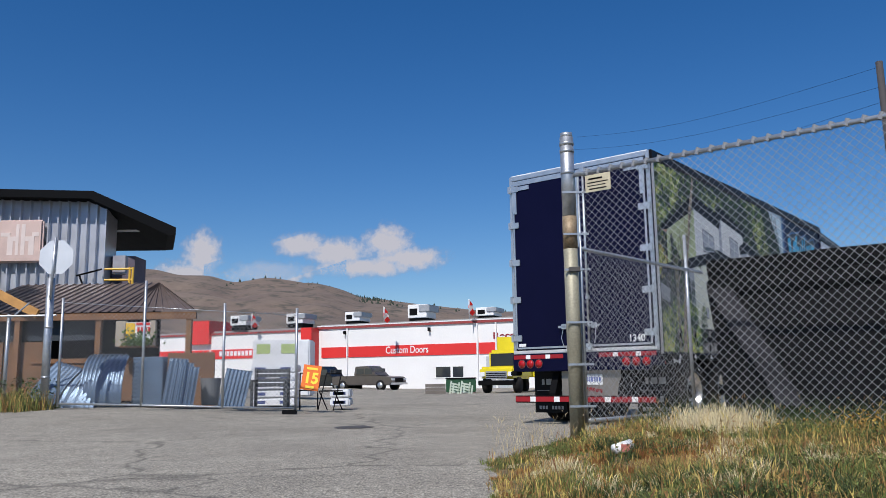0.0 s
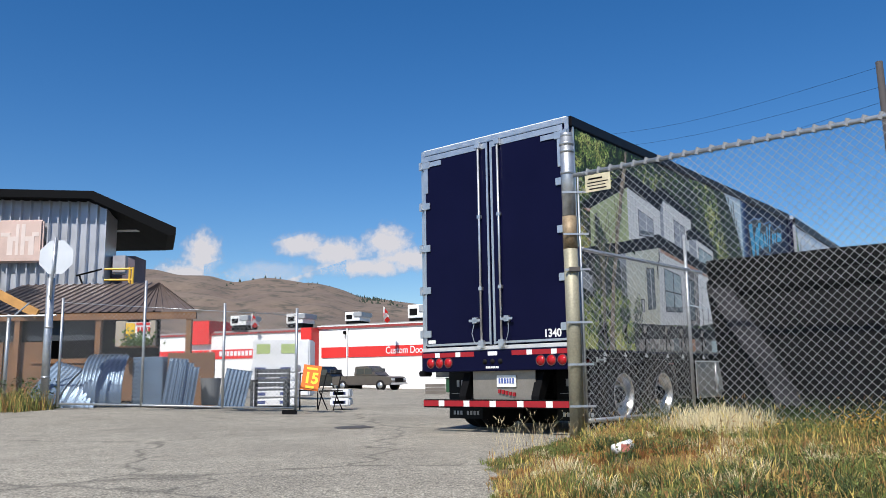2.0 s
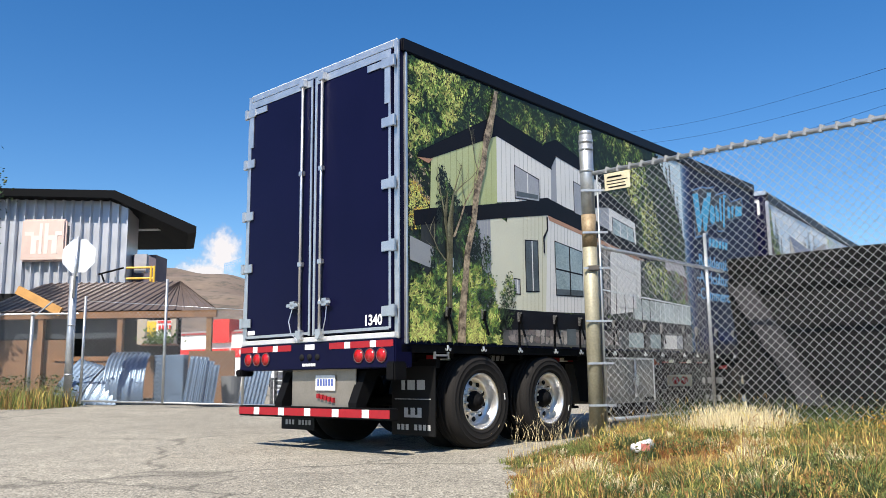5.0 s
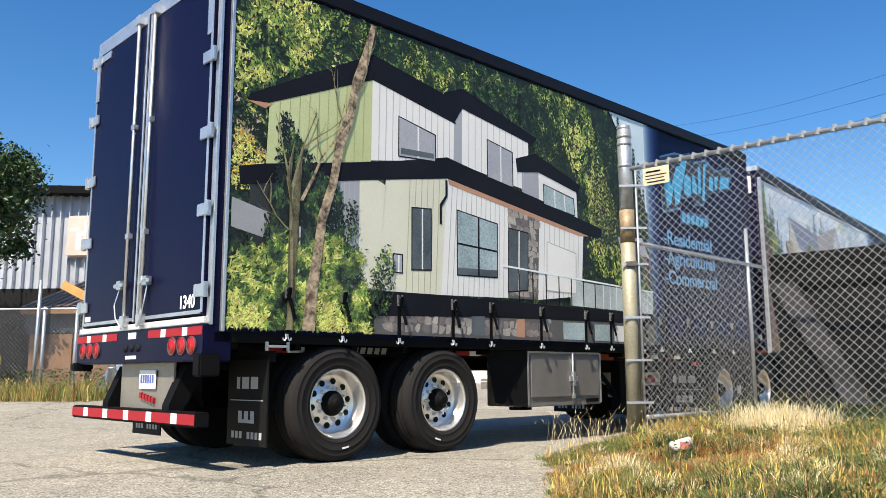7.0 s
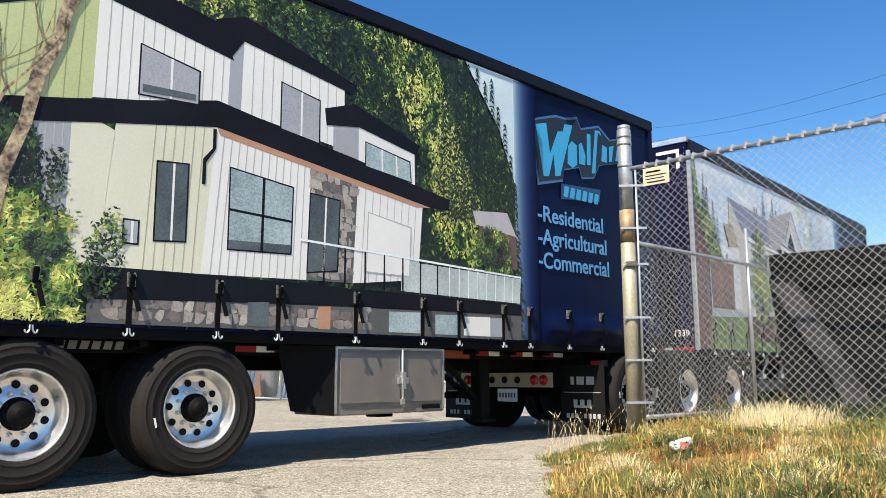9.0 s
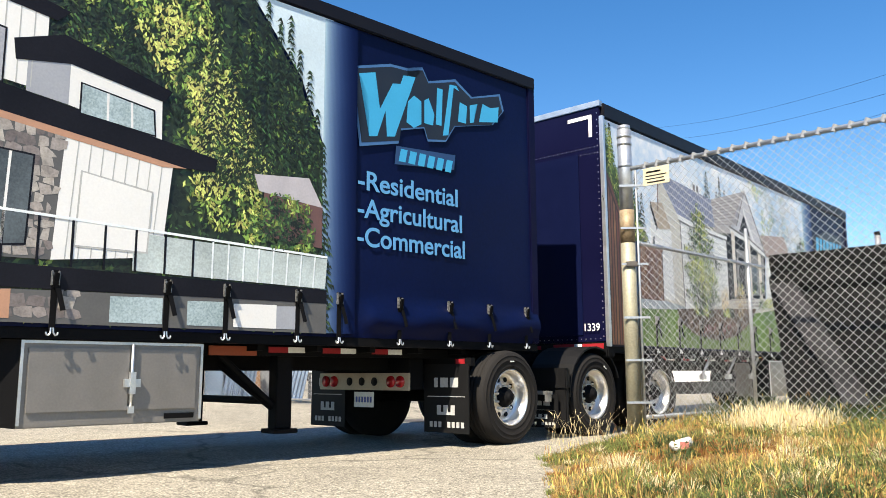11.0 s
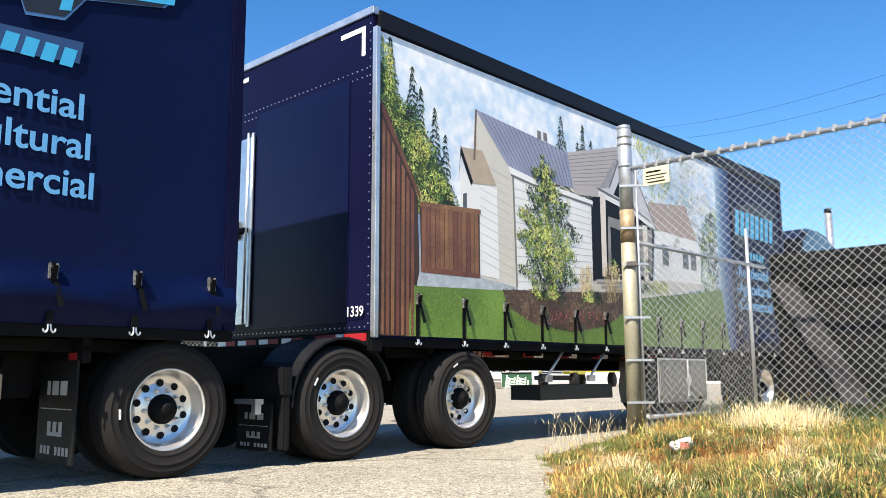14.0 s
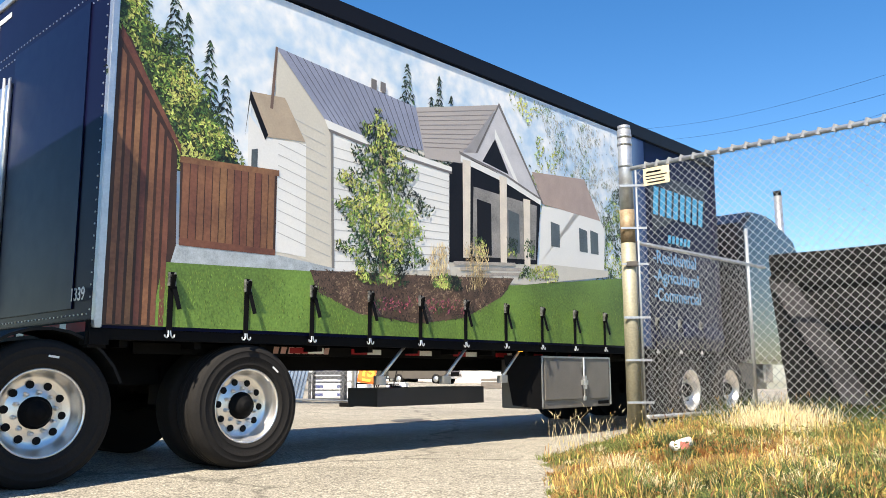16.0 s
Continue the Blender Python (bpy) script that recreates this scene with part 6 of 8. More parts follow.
def big_fence():
    f = tagged(empty("chain_link_fence"), "tall galvanised chain-link fence with a top rail", "fence")
    # stout gate post, its upper half bright and the lower rusty
    rusty = mat("rusty_post", (0.38, 0.3, 0.2), 0.6, 0.35, 0.25, 4, 0.2, 40, col2=(0.22, 0.15, 0.08))
    x, y = POST
    p = rod("gate_post", GALV, f, (x, y, 2.58), (x, y, 3.53), 0.08, 20, "galvanised upper part of the gate post")
    rod("post_cap", GALV, p, (x, y, 3.53), (x, y, 3.58), 0.072, 20)
    for z in (3.45, 3.36, 3.1):
        rod("band", GALV, p, (x, y, z - 0.02), (x, y, z + 0.02), 0.085, 20)
    low = part("gate_post", tube(bmesh.new(), (x, y, 0.08), (x, y, 2.58), 0.083, 20), mat("weathered_post", (0.33, 0.305, 0.22), 0.55, 0.3, 0.25, 2.0, 0.2, 40), f, "weathered grey lower part of the gate post", smooth=True)
    part("rust_stain", tube(bmesh.new(), (x, y, 2.2), (x, y, 2.58), 0.0845, 20), rusty, low, "rusty brown stretch of post", smooth=True)
    # clamps that hold the fabric's edge bar
    rod("tension_bar", GALV, f, (*along(0.13), 0.2), (*along(0.13), 3.07), 0.012)
    for z in (0.42, 0.88, 1.35, 1.95, 2.36, 2.85):
        boxes("clamp", GALV, f, (x - 0.09, x + 0.2, y - 0.1, y - 0.086, z - 0.012, z + 0.012))
    boxes("gate_hinge", mat("dull_hinge", (0.1, 0.09, 0.08), 0.6, 0.4), f, (x - 0.05, x + 0.09, y - 0.11, y - 0.08, 1.92, 1.98), bevel=0.01)
    top = bmesh.new()
    tube(top, (*along(0.08), 3.06), (*along(9.0), 3.06), 0.026, 10)
    part("top_rail", top, GALV, f, smooth=True)
    tie = bmesh.new()
    tube(tie, (0, 0, 3.035), (FD[0] * 0.03, FD[1] * 0.03, 3.1), 0.029, 8)
    first = part("wire_tie", tie, WIRE, f)
    first.location = (*along(0.25), 0)
    for k in range(1, 60):
        shared("wire_tie", first.data, Matrix.Translation((*along(0.25 + k * 0.145), 0)), f)
    rod("line_post", GALV, f, (*along(6.5), 0.1), (*along(6.5), 3.1), 0.04, 12)
    link_mesh(f, along(0.13), along(9.0), 0.12, 3.05)
    # tin notice on the wire
    sg = text_sign(f)
    return f


def text_sign(f):
    x, y = along(0.4, -0.02)
    m = Matrix.Translation((x, y, 2.92)) @ Matrix.Rotation(math.atan2(FD[1], FD[0]), 4, "Z")
    s = boxes("notice", mat("cream_tin", (0.6, 0.53, 0.36), 0.5, 0.1, 0.2, 8), f, (-0.16, 0.16, -0.008, 0.0, -0.1, 0.1), bevel=0.003, label="small cream tin notice with black bars")
    s.matrix_basis = m
    each("notice_bar", STEEL_BLACK, s, (-0.12, 0.06, -0.011, -0.009, 0.04, 0.06), (-0.13, 0.13, -0.011, -0.009, 0.0, 0.012), (-0.13, 0.1, -0.011, -0.009, -0.035, -0.025), (-0.11, 0.11, -0.011, -0.009, -0.075, -0.06))
    return s


def open_gate():
    """The right leaf of the gate, swung in beside the drive."""
    g = tagged(empty("gate"), "chain-link gate leaf swung open into the yard", "gate")
    GD = (0.668, 0.744)
    a = (POST[0] + 0.12, POST[1] + 0.1)
    b = (a[0] + GD[0] * 3.25, a[1] + GD[1] * 3.25)
    fr = bmesh.new()
    tube(fr, (*a, 2.22), (*b, 2.22), 0.024, 8)
    tube(fr, (*a, 0.25), (*b, 0.25), 0.024, 8)
    tube(fr, (*a, 0.22), (*a, 2.24), 0.024, 8)
    part("gate_frame", fr, GALV, g, smooth=True)
    c = (a[0] + GD[0] * 2.75, a[1] + GD[1] * 2.75)
    rod("drop_bolt", GALV, g, (*c, 0.1), (*c, 2.72), 0.024, 8)
    link_mesh(g, a, c, 0.26, 2.21, r=0.0019)
    return g


def tarp():
    """Black woven ground cover over stacked goods behind the fence: a top sheet, two strapped bands and a loose front drape."""
    t = tagged(empty("tarpaulin"), "black woven tarpaulin draped over goods behind the fence", "tarpaulin")
    cloth = mat("black_shade_cloth", (0.0085, 0.0085, 0.0092), 0.8, 0, 0.5, 1.6, 1.0, 55, spec=0.15, col2=(0.005, 0.005, 0.0055))
    # paler copy of the cloth: sheen of raking sun painted as colour
    sheen_cloth = mat("sun_sheen_cloth", (0.028, 0.026, 0.031), 0.8, 0, 0.4, 3, 1.0, 60, col2=(0.012, 0.012, 0.014))

    def sheet(name, material, s0, s1, prof, amp, seed, label="", slope=0.0):
        """A draped sheet: prof gives depth and height down the cloth, folds run aslant."""
        bm = bmesh.new()
        n = int((s1 - s0) / 0.05)
        prof = [(a[0] + (b[0] - a[0]) * k / 5, a[1] + (b[1] - a[1]) * k / 5) for a, b in zip(prof, prof[1:]) for k in range(5)] + [prof[-1]]
        rows = []
        for i in range(n + 1):
            s = s0 + (s1 - s0) * i / n
            row = []
            for k, (d, z) in enumerate(prof):
                v = Vector((s * 1.4 + z * 1.6, z * 0.5, seed))
                fold = amp * (1.0 - abs(2 * noise.noise(v))) + amp * 0.5 * noise.fractal(Vector((s * 3 + z * 3, z * 2, seed + 5)), 0.8, 2.0, 3)
                sag = 0.03 * noise.noise(Vector((s * 1.1, seed, 2)))
                x, y = along(s + max(0.0, prof[0][1] - z) * slope, 1.5 + d - fold)
                row.append(bm.verts.new((x, y, z + sag)))
            rows.append(row)
        for a, b in zip(rows, rows[1:]):
            for k in range(len(prof) - 1):
                bm.faces.new((a[k], b[k], b[k + 1], a[k + 1]))
        part(name, bm, material, t, label, smooth=True)
    sheet("top_sheet", cloth, 0.98, 9.0, [(2.4, 2.03), (1.0, 2.13), (0.12, 2.12), (0.03, 2.09)], 0.02, 1)
    sheet("upper_band", cloth, 1.0, 9.0, [(0.02, 2.11), (0.0, 2.0), (0.02, 1.9), (0.1, 1.87)], 0.025, 2)
    sheet("lower_band", cloth, 1.06, 9.0, [(0.09, 1.93), (0.03, 1.9), (0.0, 1.75), (0.06, 1.66)], 0.035, 3)
    sheet("front_drape", cloth, 1.0, 9.0, [(0.08, 1.72), (0.02, 1.6), (-0.08, 1.1), (-0.22, 0.55), (-0.3, 0.3)], 0.03, 4, slope=0.18)
    # lighter tone of this fold is painted sunlight, same cloth otherwise
    sheet("loose_fold", sheen_cloth, 1.0, 1.3, [(0.0, 1.78), (-0.12, 1.3), (-0.26, 0.8), (-0.4, 0.42)], 0.06, 6, "grey fold of the tarpaulin with raking sun painted into its colour", 0.62)
    sheet("end_drape", cloth, 0.94, 1.06, [(0.5, 2.02), (0.1, 1.86), (0.06, 1.3), (0.02, 0.3)], 0.04, 7, slope=0.12)
    return t


def pallets():
    g = tagged(empty("pallet_stack"), "stack of dark timber pallets under the tarpaulin", "pallet")
    for k in range(9):
        boxes("pallet", mat("dark_timber", (0.05, 0.04, 0.03), 0.8, 0, 0.3, 3), g, (0, 7.5, 0.1, 1.9, 0.02 + k * 0.2, 0.17 + k * 0.2))
    x, y = along(1.4, 1.75)
    g.matrix_basis = pose(x, y, 0.1, 0, 0, math.degrees(math.atan2(FD[1], FD[0])))
    return g


big_fence()
open_gate()
tarp()
pallets()


# ---- yard at the far left ----
CORR = mat("corrugated_steel", (0.55, 0.57, 0.62), 0.4, 0.55, 0.12, 1.5, 0.05)


def corrugated(name, parent, length, z0, z1, pitch, depth, material, m, rib=0.28, label="", thick=0.0):
    """A ribbed sheet along local x, ribs standing out to -y."""
    bm = bmesh.new()
    prof, x = [], 0.0
    while x < length:
        for a, d in ((0, 0), (pitch * (1 - rib), 0), (pitch * (1 - rib * 0.75), -depth), (pitch * (1 - rib * 0.25), -depth)):
            prof.append((min(length, x + a), d))
        x += pitch
    prof.append((length, 0))
    lo = [bm.verts.new((a, d, z0)) for a, d in prof]
    hi = [bm.verts.new((a, d, z1)) for a, d in prof]
    for i in range(len(prof) - 1):
        if prof[i + 1][0] - prof[i][0] > 1e-5 or prof[i + 1][1] != prof[i][1]:
            bm.faces.new((lo[i], lo[i + 1], hi[i + 1], hi[i]))
    ob = part(name, bm, material, parent, label)
    ob.matrix_basis = m
    return ob


def shed():
    """Corrugated warehouse with an oversailing dark roof."""
    s = tagged(empty("warehouse"), "white corrugated warehouse with a dark oversailing roof", "building")
    y = 26.0
    boxes("wall", CORR, s, (-30, -11.0, y + 0.1, y + 1.0, 0, 6.5), label="ribbed pale steel wall")
    corrugated("wall_cladding", s, 19.2, 3.6, 6.75, 0.31, 0.13, CORR, pose(-30.1, y, 0), label="ribbed pale steel cladding")
    # lower wall coloured near-black for the shade behind the lean-to
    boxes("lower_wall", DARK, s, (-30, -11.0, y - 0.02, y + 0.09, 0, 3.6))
    bm = bmesh.new()
    # roof slab: level over the wall, then sloping down past the open end
    prof = [(-30.3, 7.55), (-11.2, 6.85), (-8.5, 5.62), (-8.5, 5.4), (-8.75, 5.38), (-11.3, 6.6), (-30.3, 7.3)]
    lo = [bm.verts.new((x, y - 0.55, z)) for x, z in prof]
    hi = [bm.verts.new((x * 1.14, y + 2.8, z + 0.05) if x > -9 else (x * 1.39, y + 10.2, z + 0.05)) for x, z in prof]
    bm.faces.new(lo)
    bm.faces.new(hi[::-1])
    for i in range(len(prof)):
        j = (i + 1) % len(prof)
        bm.faces.new((lo[j], lo[i], hi[i], hi[j]))
    bmesh.ops.recalc_face_normals(bm, faces=bm.faces)
    part("roof", bm, ROOFING, s, "dark metal roof with deep eaves")
    boxes("soffit_light", WHITE, s, (-11.2, -10.3, y + 1.2, y + 1.35, 5.85, 5.9))
    # end wall: shade under the eaves is mixed into its dull purple
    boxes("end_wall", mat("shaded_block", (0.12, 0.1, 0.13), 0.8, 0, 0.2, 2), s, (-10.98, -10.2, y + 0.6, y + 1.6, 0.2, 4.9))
    boxes("end_pillar", CORR, s, (-11.0, -10.9, y, y + 0.2, 3.6, 6.6))
    # yellow guard rail on the landing
    rail = mat("yellow_rail", (0.7, 0.42, 0.04), 0.5)
    bm = bmesh.new()
    for z in (4.35, 4.0, 3.6):
        tube(bm, (-10.8, y - 0.3, z), (-9.9, y - 0.3, z), 0.035)
    for x in (-10.0, -9.9):
        tube(bm, (x, y - 0.3, 3.3), (x, y - 0.3, 4.4), 0.04)
    part("guard_rail", bm, rail, s, "yellow guard rail")
    bm = bmesh.new()
    tube(bm, (-11.7, y - 0.3, 4.15), (-10.9, y - 0.3, 4.35), 0.03)
    tube(bm, (-11.3, y - 0.3, 3.4), (-11.6, y - 0.3, 4.15), 0.03)
    part("bracket", bm, STEEL_BLACK, s)
    boxes("meter_box", mat("grey_box", (0.3, 0.3, 0.33), 0.5), s, (-10.6, -10.2, y - 0.2, y, 4.2, 4.8))
    # faded emblem board
    b = boxes("emblem_board", mat("faded_pink_board", (0.62, 0.47, 0.42), 0.6, 0, 0.12, 2), s, (-14.32, -12.86, y - 0.28, y - 0.1, 4.6, 6.0), bevel=0.06, label="faded pink rounded emblem board")
    pale = mat("faded_white_emblem", (0.72, 0.62, 0.58), 0.6, 0, 0.08, 3)
    boxes("emblem_shape", pale, b, (-13.98, -13.8, y - 0.286, y - 0.281, 4.85, 5.45), (-13.72, -13.62, y - 0.286, y - 0.281, 4.85, 5.85), (-13.55, -13.42, y - 0.286, y - 0.281, 4.85, 5.85), (-13.3, -13.12, y - 0.286, y - 0.281, 4.85, 5.4), (-13.98, -13.62, y - 0.288, y - 0.282, 5.3, 5.45), (-13.42, -13.12, y - 0.288, y - 0.282, 5.3, 5.45), (-14.2, -13.9, y - 0.288, y - 0.282, 5.45, 5.58), (-13.2, -12.98, y - 0.288, y - 0.282, 5.45, 5.58))
    return s


def lean_to():
    """Timber lean-to with a ribbed roof and plywood dado along the warehouse."""
    s = tagged(empty("lean_to"), "timber lean-to with a ribbed brown roof and plywood walls", "shelter")
    roof = mat("brown_ribbed_roof", (0.15, 0.115, 0.1), 0.5, 0.3, 0.2, 1.5)
    r = corrugated("roof", s, 6.6, 0.0, 3.9, 0.24, 0.035, roof, pose(-13.2, 21.6, 2.62, -72, 0, 0), label="ribbed brown metal roof")
    for q in r.data.vertices:
        q.co.x = min(q.co.x, 6.6 - 2.3 * q.co.z / 3.9)
    boxes("fascia_beam", WOOD, s, (-13.2, -6.6, 21.62, 21.72, 2.42, 2.6))
    bm = bmesh.new()
    box(bm, 0, 1.35, -0.05, 0.05, -0.13, 0.1)
    g = part("barge_board", bm, mat("orange_timber", (0.5, 0.26, 0.08), 0.65, 0, 0.2, 4), s, "orange timber barge board")
    g.matrix_basis = pose(-11.95, 21.5, 3.22, 0, 27, 0)
    for x in (-11.35, -9.2, -6.8):
        boxes("post", WOOD, s, (x - 0.07, x + 0.07, 21.65, 21.79, 0.2, 2.6))
    # back wall: the gloom under the roof is put into its colour
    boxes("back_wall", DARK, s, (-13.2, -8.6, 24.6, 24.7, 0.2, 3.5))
    for k in range(5):
        x = -13.0 + k * 1.26
        boxes("plywood_sheet", PLYWOOD, s, (x, x + 1.22, 21.82, 21.85, 0.3, 1.42 + 0.45 * (k < 2)))
    boxes("dado_rail", WOOD, s, (-11.0, -6.7, 21.78, 21.815, 1.3, 1.4))
    each("shade_screen", mat("shade_screen", (0.03, 0.04, 0.05), 0.8), s, (-13.2, -11.4, 21.9, 21.92, 1.9, 2.5), (-11.2, -9.3, 21.9, 21.92, 1.9, 2.5))
    return s


def planter_sign():
    s = tagged(empty("sign_board"), "small shop sign in a timber frame with a plant before it", "sign")
    boxes("board", WHITE, s, (-8.35, -7.65, 21.3, 21.34, 1.75, 2.32))
    each("frame", mat("grey_timber", (0.4, 0.34, 0.26), 0.7), s, (-8.58, -8.33, 21.28, 21.4, 1.7, 2.36), (-7.68, -7.55, 21.28, 21.4, 1.7, 2.36))
    boxes("yellow_patch", mat("sign_yellow", (0.8, 0.5, 0.03), 0.5), s, (-8.32, -8.08, 21.29, 21.298, 1.85, 2.3))
    boxes("red_patch", TRIM_RED, s, (-8.05, -7.7, 21.29, 21.298, 2.24, 2.31))
    each("writing_bars", TRIM_RED, s, *[(-8.02 + k * 0.09, -7.96 + k * 0.09, 21.29, 21.298, 2.06, 2.19) for k in range(4)])
    boxes("shelf", WOOD, s, (-8.4, -7.5, 21.1, 21.4, 1.66, 1.7))
    leafy("potted_plant", "green leafy plant on the shelf", 260, lambda r: (r.gauss(-7.95, 0.2), r.gauss(21.15, 0.1), 1.72 + abs(r.gauss(0, 0.17))), 0.12, mat("plant_green", (0.08, 0.14, 0.03), 0.6, island=0.4), 12, "plant")
    return s


def left_gate():
    g = tagged(empty("gate"), "galvanised chain-link gate leaf with pipe uprights", "gate")
    z = 0.22
    pts = [(-8.52, 18.15), (-6.7, 18.2), (-4.93, 18.25), (-3.32, 18.3)]
    tops = [2.65, 3.02, 2.49, 2.36]
    for (x, y), h, zz in zip(pts, tops, (0.26, 0.24, 0.18, 0.1)):
        rod("upright", GALV, g, (x, y, zz), (x, y, h), 0.03, 10)
    bm = bmesh.new()
    tube(bm, (*pts[0], 2.55), (*pts[-1], 2.2), 0.007, 6)
    tube(bm, (*pts[0], 0.33), (*pts[-1], 0.15), 0.022, 8)
    part("rail", bm, GALV, g, smooth=True)
    link_mesh(g, (pts[0][0], 18.17), (pts[-1][0], 18.3), 0.25, 2.28, cell=0.1, r=0.0032)
    boxes("wheel_bracket", STEEL_BLACK, g, (-3.6, -3.3, 18.2, 18.4, 0.03, 0.12))
    return g


def stop_post():
    p = tagged(empty("gate_post"), "galvanised gate post carrying an octagonal sign seen from behind", "post")
    rod("post", GALV, p, (-8.79, 18.1, 0.15), (-8.8, 18.1, 3.1), 0.085, 16)
    rod("sign_pipe", GALV, p, (-8.74, 18.0, 2.6), (-8.7, 18.0, 4.0), 0.028, 10)
    bm = bmesh.new()
    bmesh.ops.create_cone(bm, cap_ends=True, segments=8, radius1=0.41, radius2=0.41, depth=0.008, matrix=Matrix.Translation((-8.68, 18.04, 3.56)) @ pose(0, 0, 0, 90, 0, 0) @ pose(0, 0, 0, 0, 0, 22.5))
    part("octagonal_sign", bm, mat("bare_sign_back", (0.68, 0.7, 0.72), 0.45, 0.3, 0.06, 4), p, "pale bare back of an octagonal sign")
    for z in (0.9, 2.0):
        rod("collar", GALV, p, (-8.79, 18.1, z - 0.02), (-8.79, 18.1, z + 0.02), 0.092, 16)
    return p


def side_fence():
    f = tagged(empty("chain_link_fence"), "low chain-link fence along the weeds by the warehouse", "fence")
    for x in (-9.95, -10.75, -13.0, -16.0):
        rod("fence_post", GALV, f, (x, 18.6, 0.1), (x, 18.6, 2.35), 0.04, 10)
    bm = bmesh.new()
    tube(bm, (-8.85, 18.55, 2.3), (-16.2, 18.6, 2.3), 0.022)
    tube(bm, (-9.9, 18.6, 2.25), (-9.5, 18.6, 2.6), 0.02)
    part("rail", bm, GALV, f)
    link_mesh(f, (-8.9, 18.55), (-16.2, 18.6), 0.25, 2.3, cell=0.1, r=0.0028)
    rod("spare_post", GALV, f, (-10.75, 18.3, 0.15), (-10.72, 18.3, 2.95), 0.04, 10)
    boxes("yellow_marker", mat("yellow_marker", (0.8, 0.6, 0.03), 0.5), f, (-11.75, -11.55, 18.2, 18.28, 0.2, 1.2))
    return f


def wave_sheet(name, label, w, h, pitch, depth, m, curve=0.0):
    """A corrugated galvanised sheet, waves across its width, bent over if curve is given."""
    bm = bmesh.new()
    nx, nz = int(w / pitch * 8), 14
    rows = []
    for j in range(nz + 1):
        t = j / nz
        row = []
        for i in range(nx + 1):
            x = w * i / nx
            d = depth * math.sin(2 * math.pi * x / pitch)
            if curve:
                a = curve * t
                r = h / curve
                row.append(bm.verts.new((x, (r + d) * (1 - math.cos(a)) - d * 0, (r + d) * math.sin(a))))
            else:
                row.append(bm.verts.new((x, d, h * t)))
        rows.append(row)
    for a, b in zip(rows, rows[1:]):
        for i in range(nx):
            bm.faces.new((a[i], a[i + 1], b[i + 1], b[i]))
    ob = part(name, bm, mat("blue_galvanised_sheet", (0.13, 0.185, 0.26), 0.42, 0.5, 0.2, 3), smooth=True)
    ob.matrix_basis = m
    sol = ob.modifiers.new("thick", "SOLIDIFY")
    sol.thickness = 0.006
    return tagged(ob, label, "metal sheet", "corrugated sheets")


